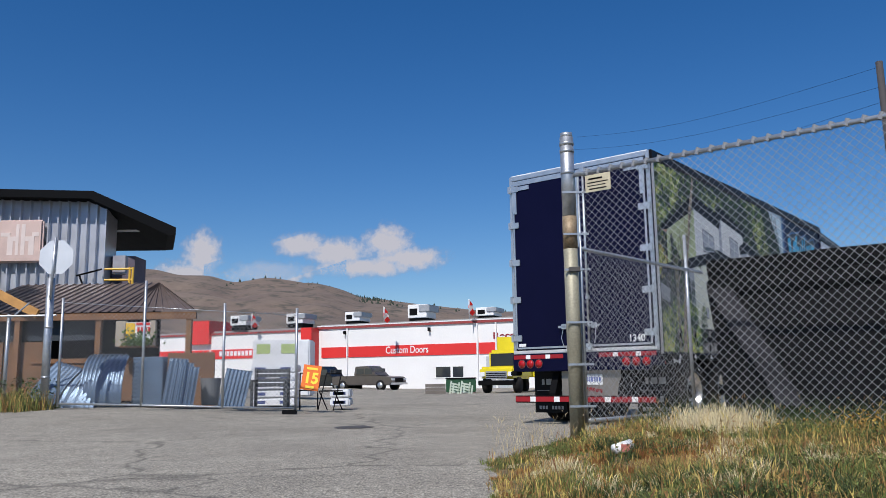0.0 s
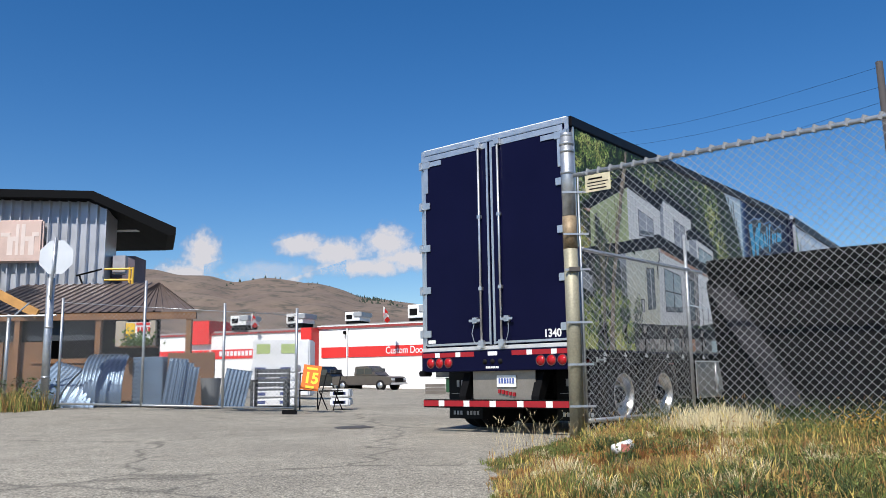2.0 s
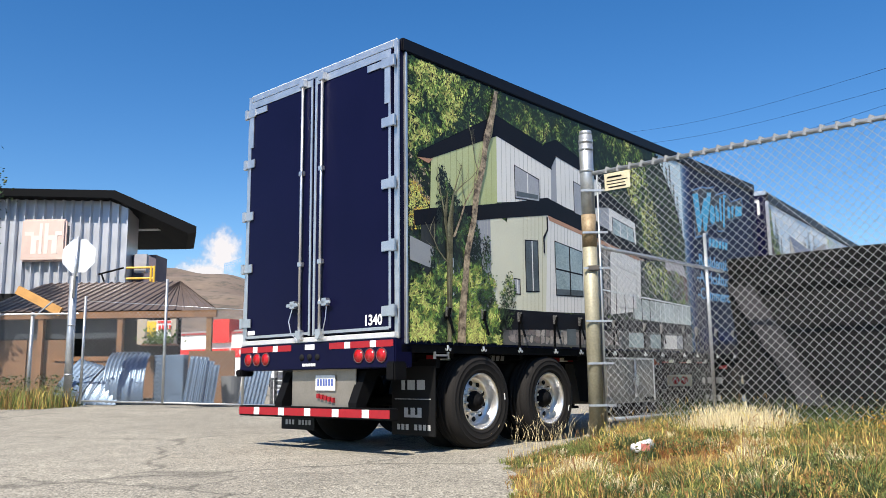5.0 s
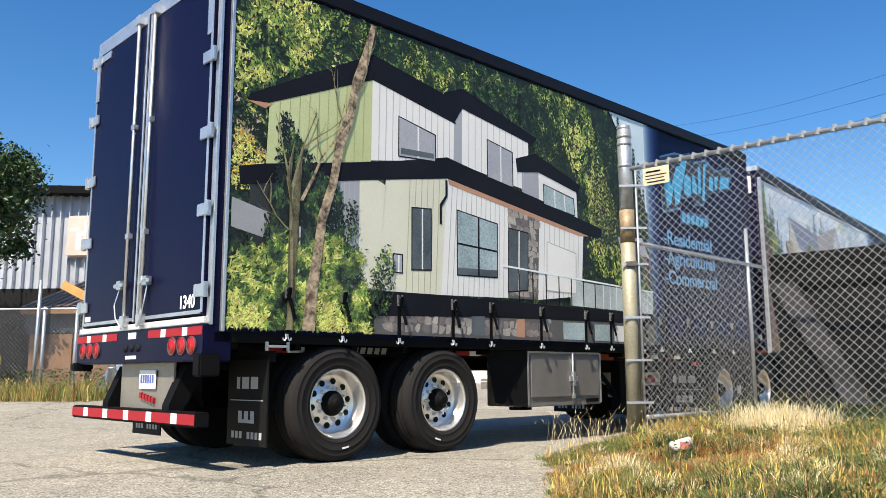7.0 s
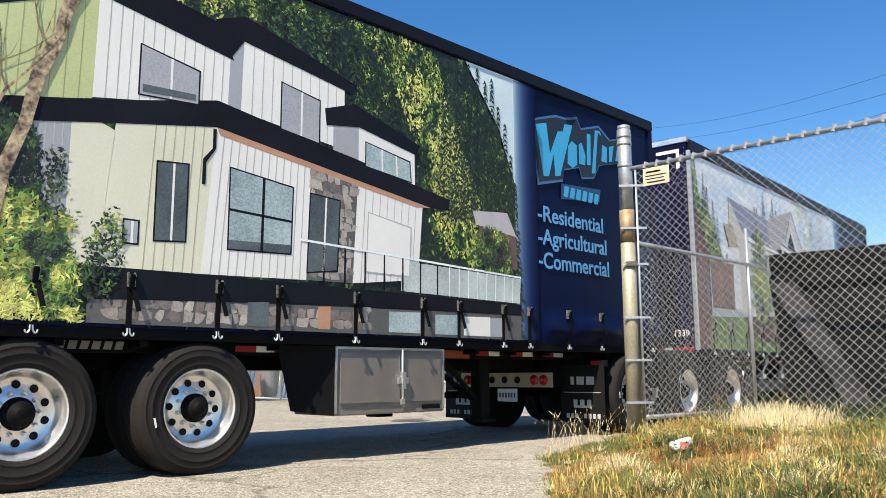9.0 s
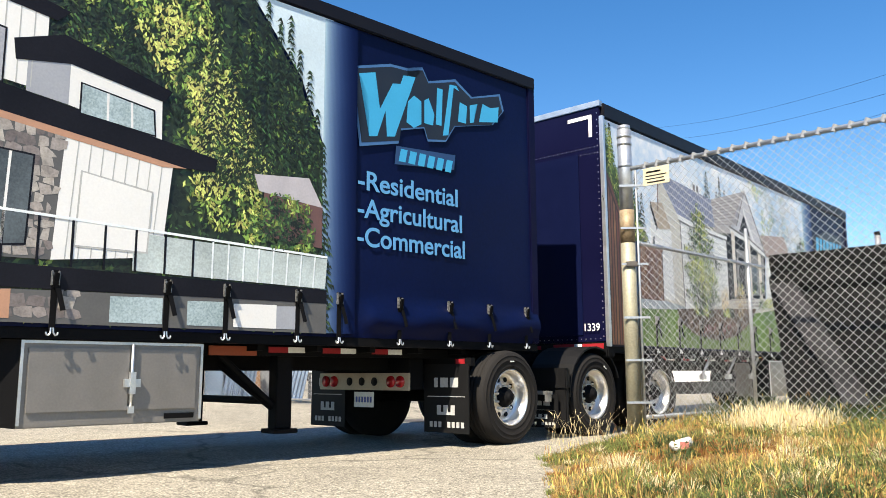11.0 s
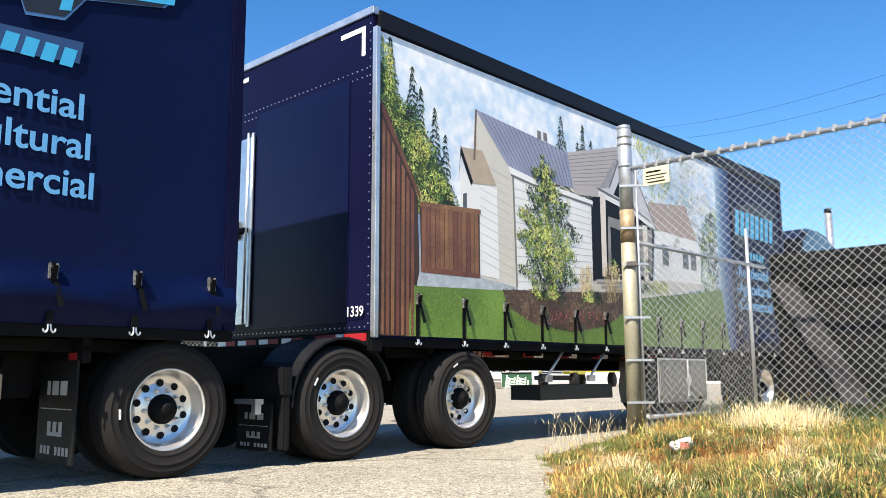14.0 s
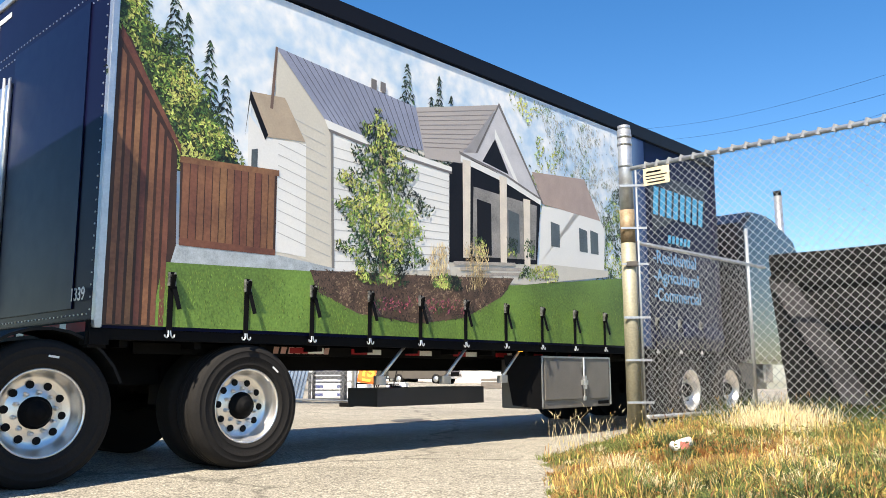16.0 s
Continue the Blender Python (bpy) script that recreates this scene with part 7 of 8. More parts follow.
def yard_goods():
    for k in range(5):
        wave_sheet("corrugated_sheet", "curved corrugated culvert half leaning on others", 0.85, 1.35 - k * 0.09, 0.13, 0.03, pose(-10.1 + k * 0.24, 19.75 - k * 0.06, 0.22, -16, 14 - k * 2, -22 + k * 5), 0.55)
    for k in range(6):
        wave_sheet("corrugated_sheet", "arched corrugated sheet in a nested stack", 0.5, 1.6, 0.12, 0.03, pose(-8.75 + k * 0.12, 19.7 - k * 0.05, 0.2, 12, 0, 8), 1.5)
    for k in range(4):
        wave_sheet("corrugated_sheet", "corrugated tank ring section with level ribs", 1.15, 0.85, 0.1, 0.03, pose(-6.75, 19.7 + k * 0.09, 0.22, 0, -90, 0), 0.5)
    for k in range(3):
        wave_sheet("corrugated_sheet", "corrugated sheet standing on edge", 0.5, 1.15 - k * 0.1, 0.11, 0.026, pose(-6.72 + k * 0.16, 19.55 - k * 0.05, 0.2, -9, 4, -12))
    wave_sheet("corrugated_sheet", "flat corrugated sheet leaning on the fence", 0.62, 0.95, 0.09, 0.02, pose(-5.35, 19.4, 0.18, -18, 8, 0))
    tagged(part("bin", tube(bmesh.new(), (-5.75, 20.2, 0.2), (-5.75, 20.2, 0.85), 0.2, 20, 0.25), mat("grey_plastic", (0.16, 0.17, 0.18), 0.5)), "tapered grey plastic refuse bin", "bin")
    pl = tagged(empty("board_pile"), "brown boards on trestles", "boards")
    boxes("board", PLYWOOD, pl, (-7.1, -5.9, 21.0, 21.05, 0.15, 1.5))
    # slatted garden bench
    be = tagged(empty("bench"), "dark grey slatted garden bench", "bench")
    bg = mat("dark_grey_plastic", (0.07, 0.075, 0.08), 0.5)
    for k in range(4):
        boxes("back_slat", bg, be, (-4.6, -3.8, 19.95 + k * 0.01, 19.98 + k * 0.01, 0.62 + k * 0.11, 0.71 + k * 0.11))
    for k in range(4):
        boxes("seat_slat", bg, be, (-4.6, -3.8, 19.5 + k * 0.11, 19.59 + k * 0.11, 0.53, 0.56))
    for x in (-4.62, -3.84):
        boxes("end_frame", bg, be, (x, x + 0.07, 19.5, 19.57, 0.13, 0.75), (x, x + 0.07, 19.92, 20.0, 0.13, 1.05), (x, x + 0.07, 19.45, 20.0, 0.73, 0.79), bevel=0.01)
    # price board on a chair
    sg = tagged(empty("price_sign"), "orange price board propped on a folding chair", "sign")
    bd = boxes("board", mat("orange_card", (0.8, 0.17, 0.015), 0.55, 0, 0.08, 4), sg, (-0.21, 0.21, -0.01, 0.01, -0.3, 0.3))
    yel = mat("yellow_print", (0.9, 0.72, 0.05), 0.5)
    text("price", "15", 0.36, pose(-0.17, -0.012, -0.13, 90, 0, 0), yel, bd, 0.34, 0.012)
    each("print_bar", yel, bd, (-0.13, 0.13, -0.014, -0.011, 0.19, 0.24), (-0.1, 0.1, -0.014, -0.011, -0.26, -0.2))
    sg.matrix_basis = pose(-3.2, 19.6, 0.82, -12, 8, 6)
    ch = tagged(empty("folding_chair"), "dark metal folding chair", "chair", "chairs by the gate")
    bm = bmesh.new()
    for x in (0, 0.42):
        tube(bm, (x, 0, 0), (x, 0.35, 0.85), 0.014)
        tube(bm, (x, 0.4, 0), (x, 0.05, 0.45), 0.014)
    tube(bm, (0, 0.35, 0.85), (0.42, 0.35, 0.85), 0.014)
    part("chair_frame", bm, STEEL_BLACK, ch)
    boxes("seat", STEEL_BLACK, ch, (0, 0.42, 0.05, 0.42, 0.43, 0.46))
    ch.matrix_basis = pose(-3.45, 19.5, 0.08, 0, 0, 8)
    copy_thing(ch, pose(-3.0, 19.4, 0.06, 0, 0, -25))
    # wrapped white stacks with blue lettering bars
    wrap = mat("white_wrap", (0.72, 0.74, 0.76), 0.45, 0, 0.1, 3)
    blue = mat("blue_print", (0.05, 0.07, 0.2), 0.5)
    for x0, x1, y0, z1 in ((-5.2, -4.0, 22.0, 1.25), (-2.95, -2.45, 21.0, 0.75)):
        s = tagged(empty("wrapped_stack"), "white-wrapped stack of goods with dark blue print", "stack", "wrapped stacks")
        n = int((z1 - 0.1) / 0.22)
        for k in range(n):
            boxes("bag", wrap, s, (x0, x1, y0, y0 + 0.8, 0.1 + k * 0.22, 0.3 + k * 0.22), bevel=0.03)
            boxes("print_bar", blue, s, (x0 + 0.1, x0 + 0.4, y0 - 0.003, y0 - 0.001, 0.16 + k * 0.22, 0.24 + k * 0.22), (x1 - 0.42, x1 - 0.14, y0 - 0.003, y0 - 0.001, 0.16 + k * 0.22, 0.24 + k * 0.22))
    s = tagged(empty("wrapped_lumber"), "tall pack in white wrap with faint green marks", "stack")
    boxes("wrapped_pack", wrap, s, (-7.05, -4.95, 30.0, 31.2, 0.2, 2.25), bevel=0.05)
    each("green_mark", mat("pale_green_print", (0.4, 0.5, 0.2), 0.5), s, *[(-6.9 + k * 0.9, -6.4 + k * 0.9, 29.99, 29.998, 1.75, 2.1) for k in range(2)])


# ---- shop across the yard ----
def shop():
    s = tagged(empty("shop_building"), "long white shop with a red band and red trim", "building")
    s.matrix_basis = pose(-11.1, 72.0, 0, 0, 0, -23)
    boxes("wall", STUCCO, s, (0, 60, 0, 12, 0, 5.3), label="white stucco wall")
    boxes("parapet", mat("dark_red_flashing", (0.3, 0.05, 0.045), 0.5), s, (-0.1, 60.1, -0.12, 0.3, 5.22, 5.42), label="dark red flashing")
    boxes("parapet_cap", WHITE, s, (-0.1, 60.1, -0.14, 0.3, 5.42, 5.5))
    boxes("roof", mat("grey_roof", (0.28, 0.27, 0.26), 0.9, 0, 0.1, 0.2), s, (0, 60, 0.3, 30, 5.3, 5.62))
    x = 0.3
    for x1 in (2.9, 14.9, 16.5, 40.0):
        boxes("red_band", TRIM_RED, s, (x, x1 - 0.1, -0.06, -0.003, 2.72, 3.62), label="red band")
        if x1 < 40:
            boxes("downpipe", STUCCO, s, (x1 - 0.06, x1 + 0.06, -0.16, -0.003, 0, 5.2))
        x = x1 + 0.1
    text("lettering", "Custom Doors", 0.85, pose(6.6, -0.075, 2.95, 90, 0, 0), WHITE, s, 3.95, 0.006)
    text("lettering", "Receiving", 0.72, pose(16.2, -0.02, 3.9, 90, 0, 0), mat("maroon_letter", (0.25, 0.03, 0.04), 0.5), s, 3.6, 0.02)
    w = boxes("window", GLASS, s, (11.2, 12.5, -0.02, -0.004, 0.9, 1.75), (12.7, 13.6, -0.02, -0.004, 0.9, 1.75))
    boxes("window_frame", WHITE, w, (11.1, 13.7, -0.05, -0.022, 1.75, 1.83), (12.5, 12.7, -0.05, -0.022, 0.9, 1.75), (11.1, 13.7, -0.05, -0.022, 0.82, 0.9))
    boxes("roller_door", mat("grey_door", (0.45, 0.47, 0.48), 0.5), s, (15.6, 18.6, -0.03, -0.004, 0.02, 2.5))
    for k in (2.6, 10.6):
        boxes("wall_lamp", STEEL_BLACK, s, (k, k + 0.16, -0.3, -0.003, 4.7, 5.0))
    # projecting red bay and the wing to the left
    boxes("red_bay", TRIM_RED, s, (-1.1, -0.02, -1.2, 3, 3.6, 5.35), (-0.3, -0.02, -1.2, 3, 0, 3.6), label="red projecting bay")
    wing = boxes("wing_wall", STUCCO, s, (-22, -1.1, 0.4, 10, 0, 5.2), label="white stucco wing")
    boxes("parapet", MATS["dark_red_flashing"], s, (-22, -1.0, 0.3, 0.7, 5.12, 5.3))
    boxes("wing_roof", MATS["grey_roof"], s, (-22, -1.0, 0.7, 28, 5.2, 5.5))
    for a, b in ((-22, -12.2), (-12.0, -7.2), (-7.0, -1.2)):
        boxes("red_band", TRIM_RED, s, (a, b, 0.34, 0.397, 2.9, 3.75), label="red band")
    each("white_writing", WHITE, s, *[(-11.0 + k * 0.42, -10.7 + k * 0.42, 0.325, 0.337, 3.15, 3.6) for k in range(10)])
    boxes("red_gable", TRIM_RED, s, (-14.5, -12.0, 0.0, 4, 4.3, 6.5), label="red entrance gable")
    return s


def rooftop(x, y, w, h, d=2.0):
    u = tagged(empty("roof_unit"), "pale rooftop ventilation unit", "roof unit", "roof units")
    boxes("casing", WHITE, u, (0, w, 0, d, 0, h), bevel=0.04)
    boxes("hood", mat("grey_metal_hood", (0.4, 0.41, 0.42), 0.5, 0.4), u, (w * 0.6, w * 1.15, -0.1, d, h * 0.45, h * 0.95), bevel=0.04)
    boxes("louvre", STEEL_BLACK, u, (w * 0.1, w * 0.5, -0.012, -0.004, h * 0.2, h * 0.7))
    boxes("curb", STEEL_BLACK, u, (0.1, w - 0.1, 0.1, d - 0.1, -0.45, 0))
    u.matrix_basis = pose(x, y, 5.95, 0, 0, -23)


def flag(x, y, h):
    f = tagged(empty("flag"), "red and white flag hanging on a pole", "flag", "flags")
    rod("pole", WHITE, f, (0, 0, -h), (0, 0, 0), 0.04)
    for k, m in enumerate((TRIM_RED, WHITE, TRIM_RED)):
        bm = bmesh.new()
        q = [bm.verts.new(c) for c in ((0.03 + k * 0.12, 0, -0.1 - k * 0.35), (0.3 + k * 0.1, 0.1, -0.4 - k * 0.35), (0.2 + k * 0.02, 0.1, -0.95 - k * 0.2), (-0.1 + k * 0.05, 0, -0.7 - k * 0.2))]
        bm.faces.new(q)
        bmesh.ops.solidify(bm, geom=bm.faces[:], thickness=0.01)
        part("cloth", bm, m, f)
    f.matrix_basis = pose(x, y, 5.5 + h)


def car(name, label, m, paint, pickup=True, tall=0.0):
    """A road vehicle in parts: body, cabin, glass, wheels, lamps."""
    c = tagged(empty(name), label, "pickup" if pickup else "car", "parked vehicles")
    bm = bmesh.new()
    prof = [(-2.75, 0.5), (-2.75, 1.05), (-0.75, 1.08), (1.2, 1.08), (2.6, 0.98), (2.75, 0.8), (2.75, 0.45), (2.2, 0.38), (-2.6, 0.4)]
    if not pickup:
        prof = [(-2.4, 0.5), (-2.4, 1.1), (1.2, 1.08), (2.3, 0.95), (2.4, 0.5), (2.2, 0.35), (-2.3, 0.35)]
    lo, hi = [bm.verts.new((x, -0.93, z)) for x, z in prof], [bm.verts.new((x, 0.93, z)) for x, z in prof]
    bm.faces.new(lo)
    bm.faces.new(hi[::-1])
    for i in range(len(prof)):
        j = (i + 1) % len(prof)
        bm.faces.new((lo[j], lo[i], hi[i], hi[j]))
    bmesh.ops.recalc_face_normals(bm, faces=bm.faces)
    bmesh.ops.bevel(bm, geom=bm.edges[:], offset=0.06, segments=2, affect="EDGES")
    part("body", bm, paint, c)
    bm = bmesh.new()
    cab = [(-0.8, 1.06), (-0.65, 1.75 + tall), (0.5, 1.78 + tall), (1.35, 1.06)] if pickup else [(-2.3, 1.06), (-2.1, 1.72 + tall), (0.3, 1.75 + tall), (1.2, 1.06)]
    lo, hi = [bm.verts.new((x, -0.8, z)) for x, z in cab], [bm.verts.new((x, 0.8, z)) for x, z in cab]
    bm.faces.new(lo)
    bm.faces.new(hi[::-1])
    for i in range(4):
        j = (i + 1) % 4
        bm.faces.new((lo[j], lo[i], hi[i], hi[j]))
    bmesh.ops.recalc_face_normals(bm, faces=bm.faces)
    bmesh.ops.bevel(bm, geom=bm.edges[:], offset=0.05, segments=2, affect="EDGES")
    part("cabin", bm, paint, c)
    x0, x1 = (-0.55, 0.95) if pickup else (-2.0, 0.8)
    for s in (-1, 1):
        a, b = sorted((0.803 * s, 0.812 * s))
        n = 2 if pickup else 3
        for k in range(n):
            w = (x1 - x0) / n
            boxes("side_window", GLASS, c, (x0 + k * w + 0.04, x0 + (k + 1) * w - 0.04, a, b, 1.18, 1.6))
        for x in (-1.7, 1.75):
            w = rod("wheel", RUBBER, c, (x, s * 0.72, 0.38), (x, s * 0.96, 0.38), 0.38, 20)
            rod("rim", ALU, w, (x, s * 0.95, 0.38), (x, s * 0.972, 0.38), 0.22, 16)
        boxes("head_lamp", WHITE, c, (2.7, 2.77, *sorted((0.55 * s, 0.88 * s)), 0.72, 0.88))
    boxes("windscreen", GLASS, c, (0.98, 1.0, -0.7, 0.7, 1.2, 1.6))
    boxes("grille", STEEL_BLACK, c, (2.74, 2.78, -0.5, 0.5, 0.6, 0.88))
    boxes("bumper", ALU, c, (2.7, 2.86, -0.9, 0.9, 0.42, 0.56), (-2.85 if pickup else -2.5, -2.7 if pickup else -2.35, -0.9, 0.9, 0.45, 0.6))
    c.matrix_basis = m
    return c


def yellow_truck():
    c = tagged(empty("box_truck"), "yellow delivery truck parked by the shop's receiving door", "truck")
    yp = mat("yellow_paint", (0.72, 0.6, 0.02), 0.35, 0, 0.06, 2)
    boxes("bonnet", yp, c, (-1.0, 1.0, 0, 1.2, 0.75, 1.35), bevel=0.12)
    boxes("cab", yp, c, (-0.95, 0.95, 1.1, 2.6, 0.7, 2.25), bevel=0.14)
    boxes("windscreen", GLASS, c, (-0.8, 0.8, 1.07, 1.11, 1.4, 2.05), bevel=0.01)
    boxes("cargo_box", yp, c, (-1.15, 1.15, 2.7, 7.5, 0.8, 3.0), bevel=0.03)
    boxes("grille", ALU, c, (-0.6, 0.6, -0.05, 0.0, 0.72, 1.12), bevel=0.02)
    each("grille_slat", STEEL_BLACK, c, *[(-0.55, 0.55, -0.06, -0.052, 0.78 + k * 0.1, 0.83 + k * 0.1) for k in range(3)])
    for s in (-1, 1):
        boxes("head_lamp", WHITE, c, (*sorted((0.65 * s, 0.95 * s)), -0.04, 0.02, 0.85, 1.08), bevel=0.02)
        rod("wheel", RUBBER, c, (s * 0.75, 0.75, 0.4), (s * 1.0, 0.75, 0.4), 0.4, 20)
        rod("wheel", RUBBER, c, (s * 0.8, 6.0, 0.4), (s * 1.08, 6.0, 0.4), 0.4, 20)
    boxes("bumper", STEEL_BLACK, c, (-1.0, 1.0, -0.12, 0.05, 0.4, 0.65), bevel=0.03)
    c.matrix_basis = pose(2.6, 42.5, 0, 0, 0, -28)


def yard_clutter():
    b = tagged(empty("planter_box"), "weathered grey timber planter box", "planter")
    for k in range(3):
        boxes("plank", mat("grey_plank", (0.16, 0.14, 0.12), 0.8, 0, 0.2, 3), b, (-1.05, -0.02, 42.0, 42.6, 0.02 + k * 0.17, 0.17 + k * 0.17))
    d = tagged(empty("skip"), "dark green steel skip", "skip")
    boxes("body", mat("skip_green", (0.02, 0.08, 0.035), 0.5), d, (0.0, 1.6, 44.0, 45.2, 0.05, 0.75), bevel=0.03)
    boxes("rim", STEEL_BLACK, d, (-0.03, 1.63, 43.97, 45.23, 0.75, 0.82))
    for x in (0.2, 0.75):
        c = tagged(empty("garden_chair"), "pale green slatted garden chair", "chair", "garden chairs")
        pale = mat("pale_green_slat", (0.55, 0.62, 0.5), 0.6)
        for k in range(4):
            boxes("slat", pale, c, (0, 0.5, 0.02 * k, 0.03 + 0.02 * k, 0.1 + k * 0.14, 0.18 + k * 0.14))
        for xx in (0, 0.44):
            boxes("leg", pale, c, (xx, xx + 0.06, -0.3, -0.24, 0, 0.5), (xx, xx + 0.06, 0.1, 0.16, 0, 0.7))
        c.matrix_basis = pose(x, 42.2, 0, -8, 12, 20)


def wires():
    w = tagged(empty("power_line"), "thin overhead wires from a dark pole", "power line")
    rod("pole", mat("dark_pole", (0.05, 0.045, 0.045), 0.8), w, (17.05, 30, 0), (16.88, 30, 12.6), 0.13, 10, "dark wooden pole")
    bm = bmesh.new()
    for (x0, z0), (x1, z1) in (((5.1, 9.75), (16.9, 12.4)), ((4.8, 9.25), (16.9, 11.6)), ((6.2, 8.6), (16.9, 11.0))):
        prev = None
        for k in range(13):
            s = k / 12
            q = Vector((x0 + (x1 - x0) * s, 30 + 30 * (1 - s), (z0 * 2 - 0.7) * (1 - s) + z1 * s - 0.6 * math.sin(math.pi * s)))
            q.x = x1 + (x0 * 2 - x1) * (1 - s) * 1.0
            if prev:
                tube(bm, prev, q, 0.0065, 4)
            prev = q
    part("wire", bm, STEEL_BLACK, w)


shed()
lean_to()
planter_sign()
left_gate()
stop_post()
side_fence()
yard_goods()
shop()
for x, y, w, h in ((-8.9, 72.5, 1.5, 0.8), (-3.2, 70.0, 1.8, 1.15), (2.6, 68.5, 1.6, 0.7), (-14.5, 74.5, 1.8, 0.9), (-20.0, 76.0, 1.8, 0.9)):
    rooftop(x, y, w, h)
flag(-5.0, 67.0, 1.2)
flag(1.95, 65.5, 1.6)
flag(-17.5, 74.0, 1.4)
car("pickup_truck", "bronze four-door pickup parked by the shop", pose(-5.7, 61.0, 0, 0, 0, -32), mat("bronze_paint", (0.12, 0.1, 0.085), 0.3, 0.4, 0.1, 2, coat=0.4))
car("suv", "black estate car parked behind the pickup", pose(-9.3, 64.0, 0, 0, 0, -30), mat("black_car_paint", (0.015, 0.016, 0.018), 0.2, 0.2, 0.1, 2, coat=0.5), False, 0.1)
car("suv", "black estate car parked behind the pickup", pose(-13.5, 66.0, 0, 0, 0, -30), MATS["black_car_paint"], False, 0.1)
yellow_truck()
yard_clutter()
wires()


# ---- planting ----
def left_strip(rng, dens=1.0):
    x, y = rng.uniform(-16, -8.6), rng.uniform(16.6, 18.4)
    return x, y, gz(x, y), 0.7 + 0.5 * rng.random()


def tree():
    t = tagged(empty("tree"), "leafy broadleaf tree beside the warehouse", "tree")
    bark = mat("tree_bark", (0.1, 0.08, 0.06), 0.9, 0, 0.3, 5, 0.5)
    cx, cy = -15.9, 20.8
    bm = bmesh.new()
    tube(bm, (cx - 0.2, cy, 0.1), (cx, cy, 3.0), 0.2, 10, 0.15)
    for a, b in (((0, 0, 2.9), (1.6, -0.3, 6.1)), ((0, 0, 2.9), (-1.7, 0.3, 6.3)), ((0, 0, 3.0), (0.3, -0.1, 7.4)), ((0.8, -0.1, 4.4), (2.2, 0.1, 4.6))):
        tube(bm, (cx + a[0], cy + a[1], a[2]), (cx + b[0], cy + b[1], b[2]), 0.1, 8, 0.03)
    part("trunk", bm, bark, t)
    rng = random.Random(6)
    clumps = []
    for _ in range(78):
        a, b = rng.uniform(0, 6.28), rng.uniform(-1, 1)
        r = 2.9 * rng.random() ** 0.4
        clumps.append((cx + math.cos(a) * r, cy + math.sin(a) * r * 0.8, 5.5 + b * 3.1 * (1 - (r / 3.2) ** 2) ** 0.5, rng.uniform(0.28, 0.55)))

    def spot(r):
        x, y, z, s = r.choice(clumps)
        return r.gauss(x, s * 0.6), r.gauss(y, s * 0.6), r.gauss(z, s * 0.55)
    c = leafy("crown", "", 26000, spot, 0.15, mat("tree_leaf", (0.028, 0.06, 0.012), 0.5, 0, 0.3, 3, island=0.5), 7)
    c.parent = t
    del c["category"]


tree()
blades("dry_weeds", "straw-coloured dry grass on the bank", 8000, lambda r: on_bank(r, 1.2, 1.0, -0.05), 0.09, DRY, 1.3, 0.0022, 1, 0.25)
blades("dry_weeds", "matted straw on the bank", 30000, lambda r: on_bank(r, 0.5, 4.0, -0.5), 0.035, DRY, 3.2, 0.0026, 2)
blades("green_weeds", "green weeds on the bank", 26000, lambda r: on_bank(r, 1.0, 9.0, -0.06), 0.08, GREEN, 1.4, 0.0028, 3)
leafy("broadleaf_weeds", "broad green weeds on the bank", 36000, lambda r: (lambda s: s and (s[0], s[1], s[2] + r.random() ** 2 * 0.09 * s[3]))(on_bank(r, 1.1, 14.0, 0.05)), 0.026, GREEN, 4)
leafy("rusty_weeds", "rusty brown withered weeds", 26000, lambda r: (lambda s: (s[0], s[1], s[2] + r.random() ** 2 * 0.07) if s and s[1] < 7.2 else None)(on_bank(r, 0.8, 21.0, 0.12)), 0.024, RUST, 5)
blades("rusty_weeds", "rusty stalks on the bank", 9000, lambda r: on_bank(r, 0.8, 21.0, 0.08), 0.1, RUST, 1.0, 0.002, 15)

blades("tall_stalks", "thin tall dry stalks on the bank", 1500, lambda r: on_bank(r, 1.4, 31.0, 0.0), 0.24, DRY, 0.8, 0.0016, 16, 0.8)
blades("edge_weeds", "ragged weeds along the bank's edge", 9000, lambda r: (lambda s: s if s and in_bank(s[0], s[1]) < 0.4 else None)(on_bank(r, 1.4, 33.0, -0.1)), 0.2, DRY, 1.0, 0.002, 17, 0.4)


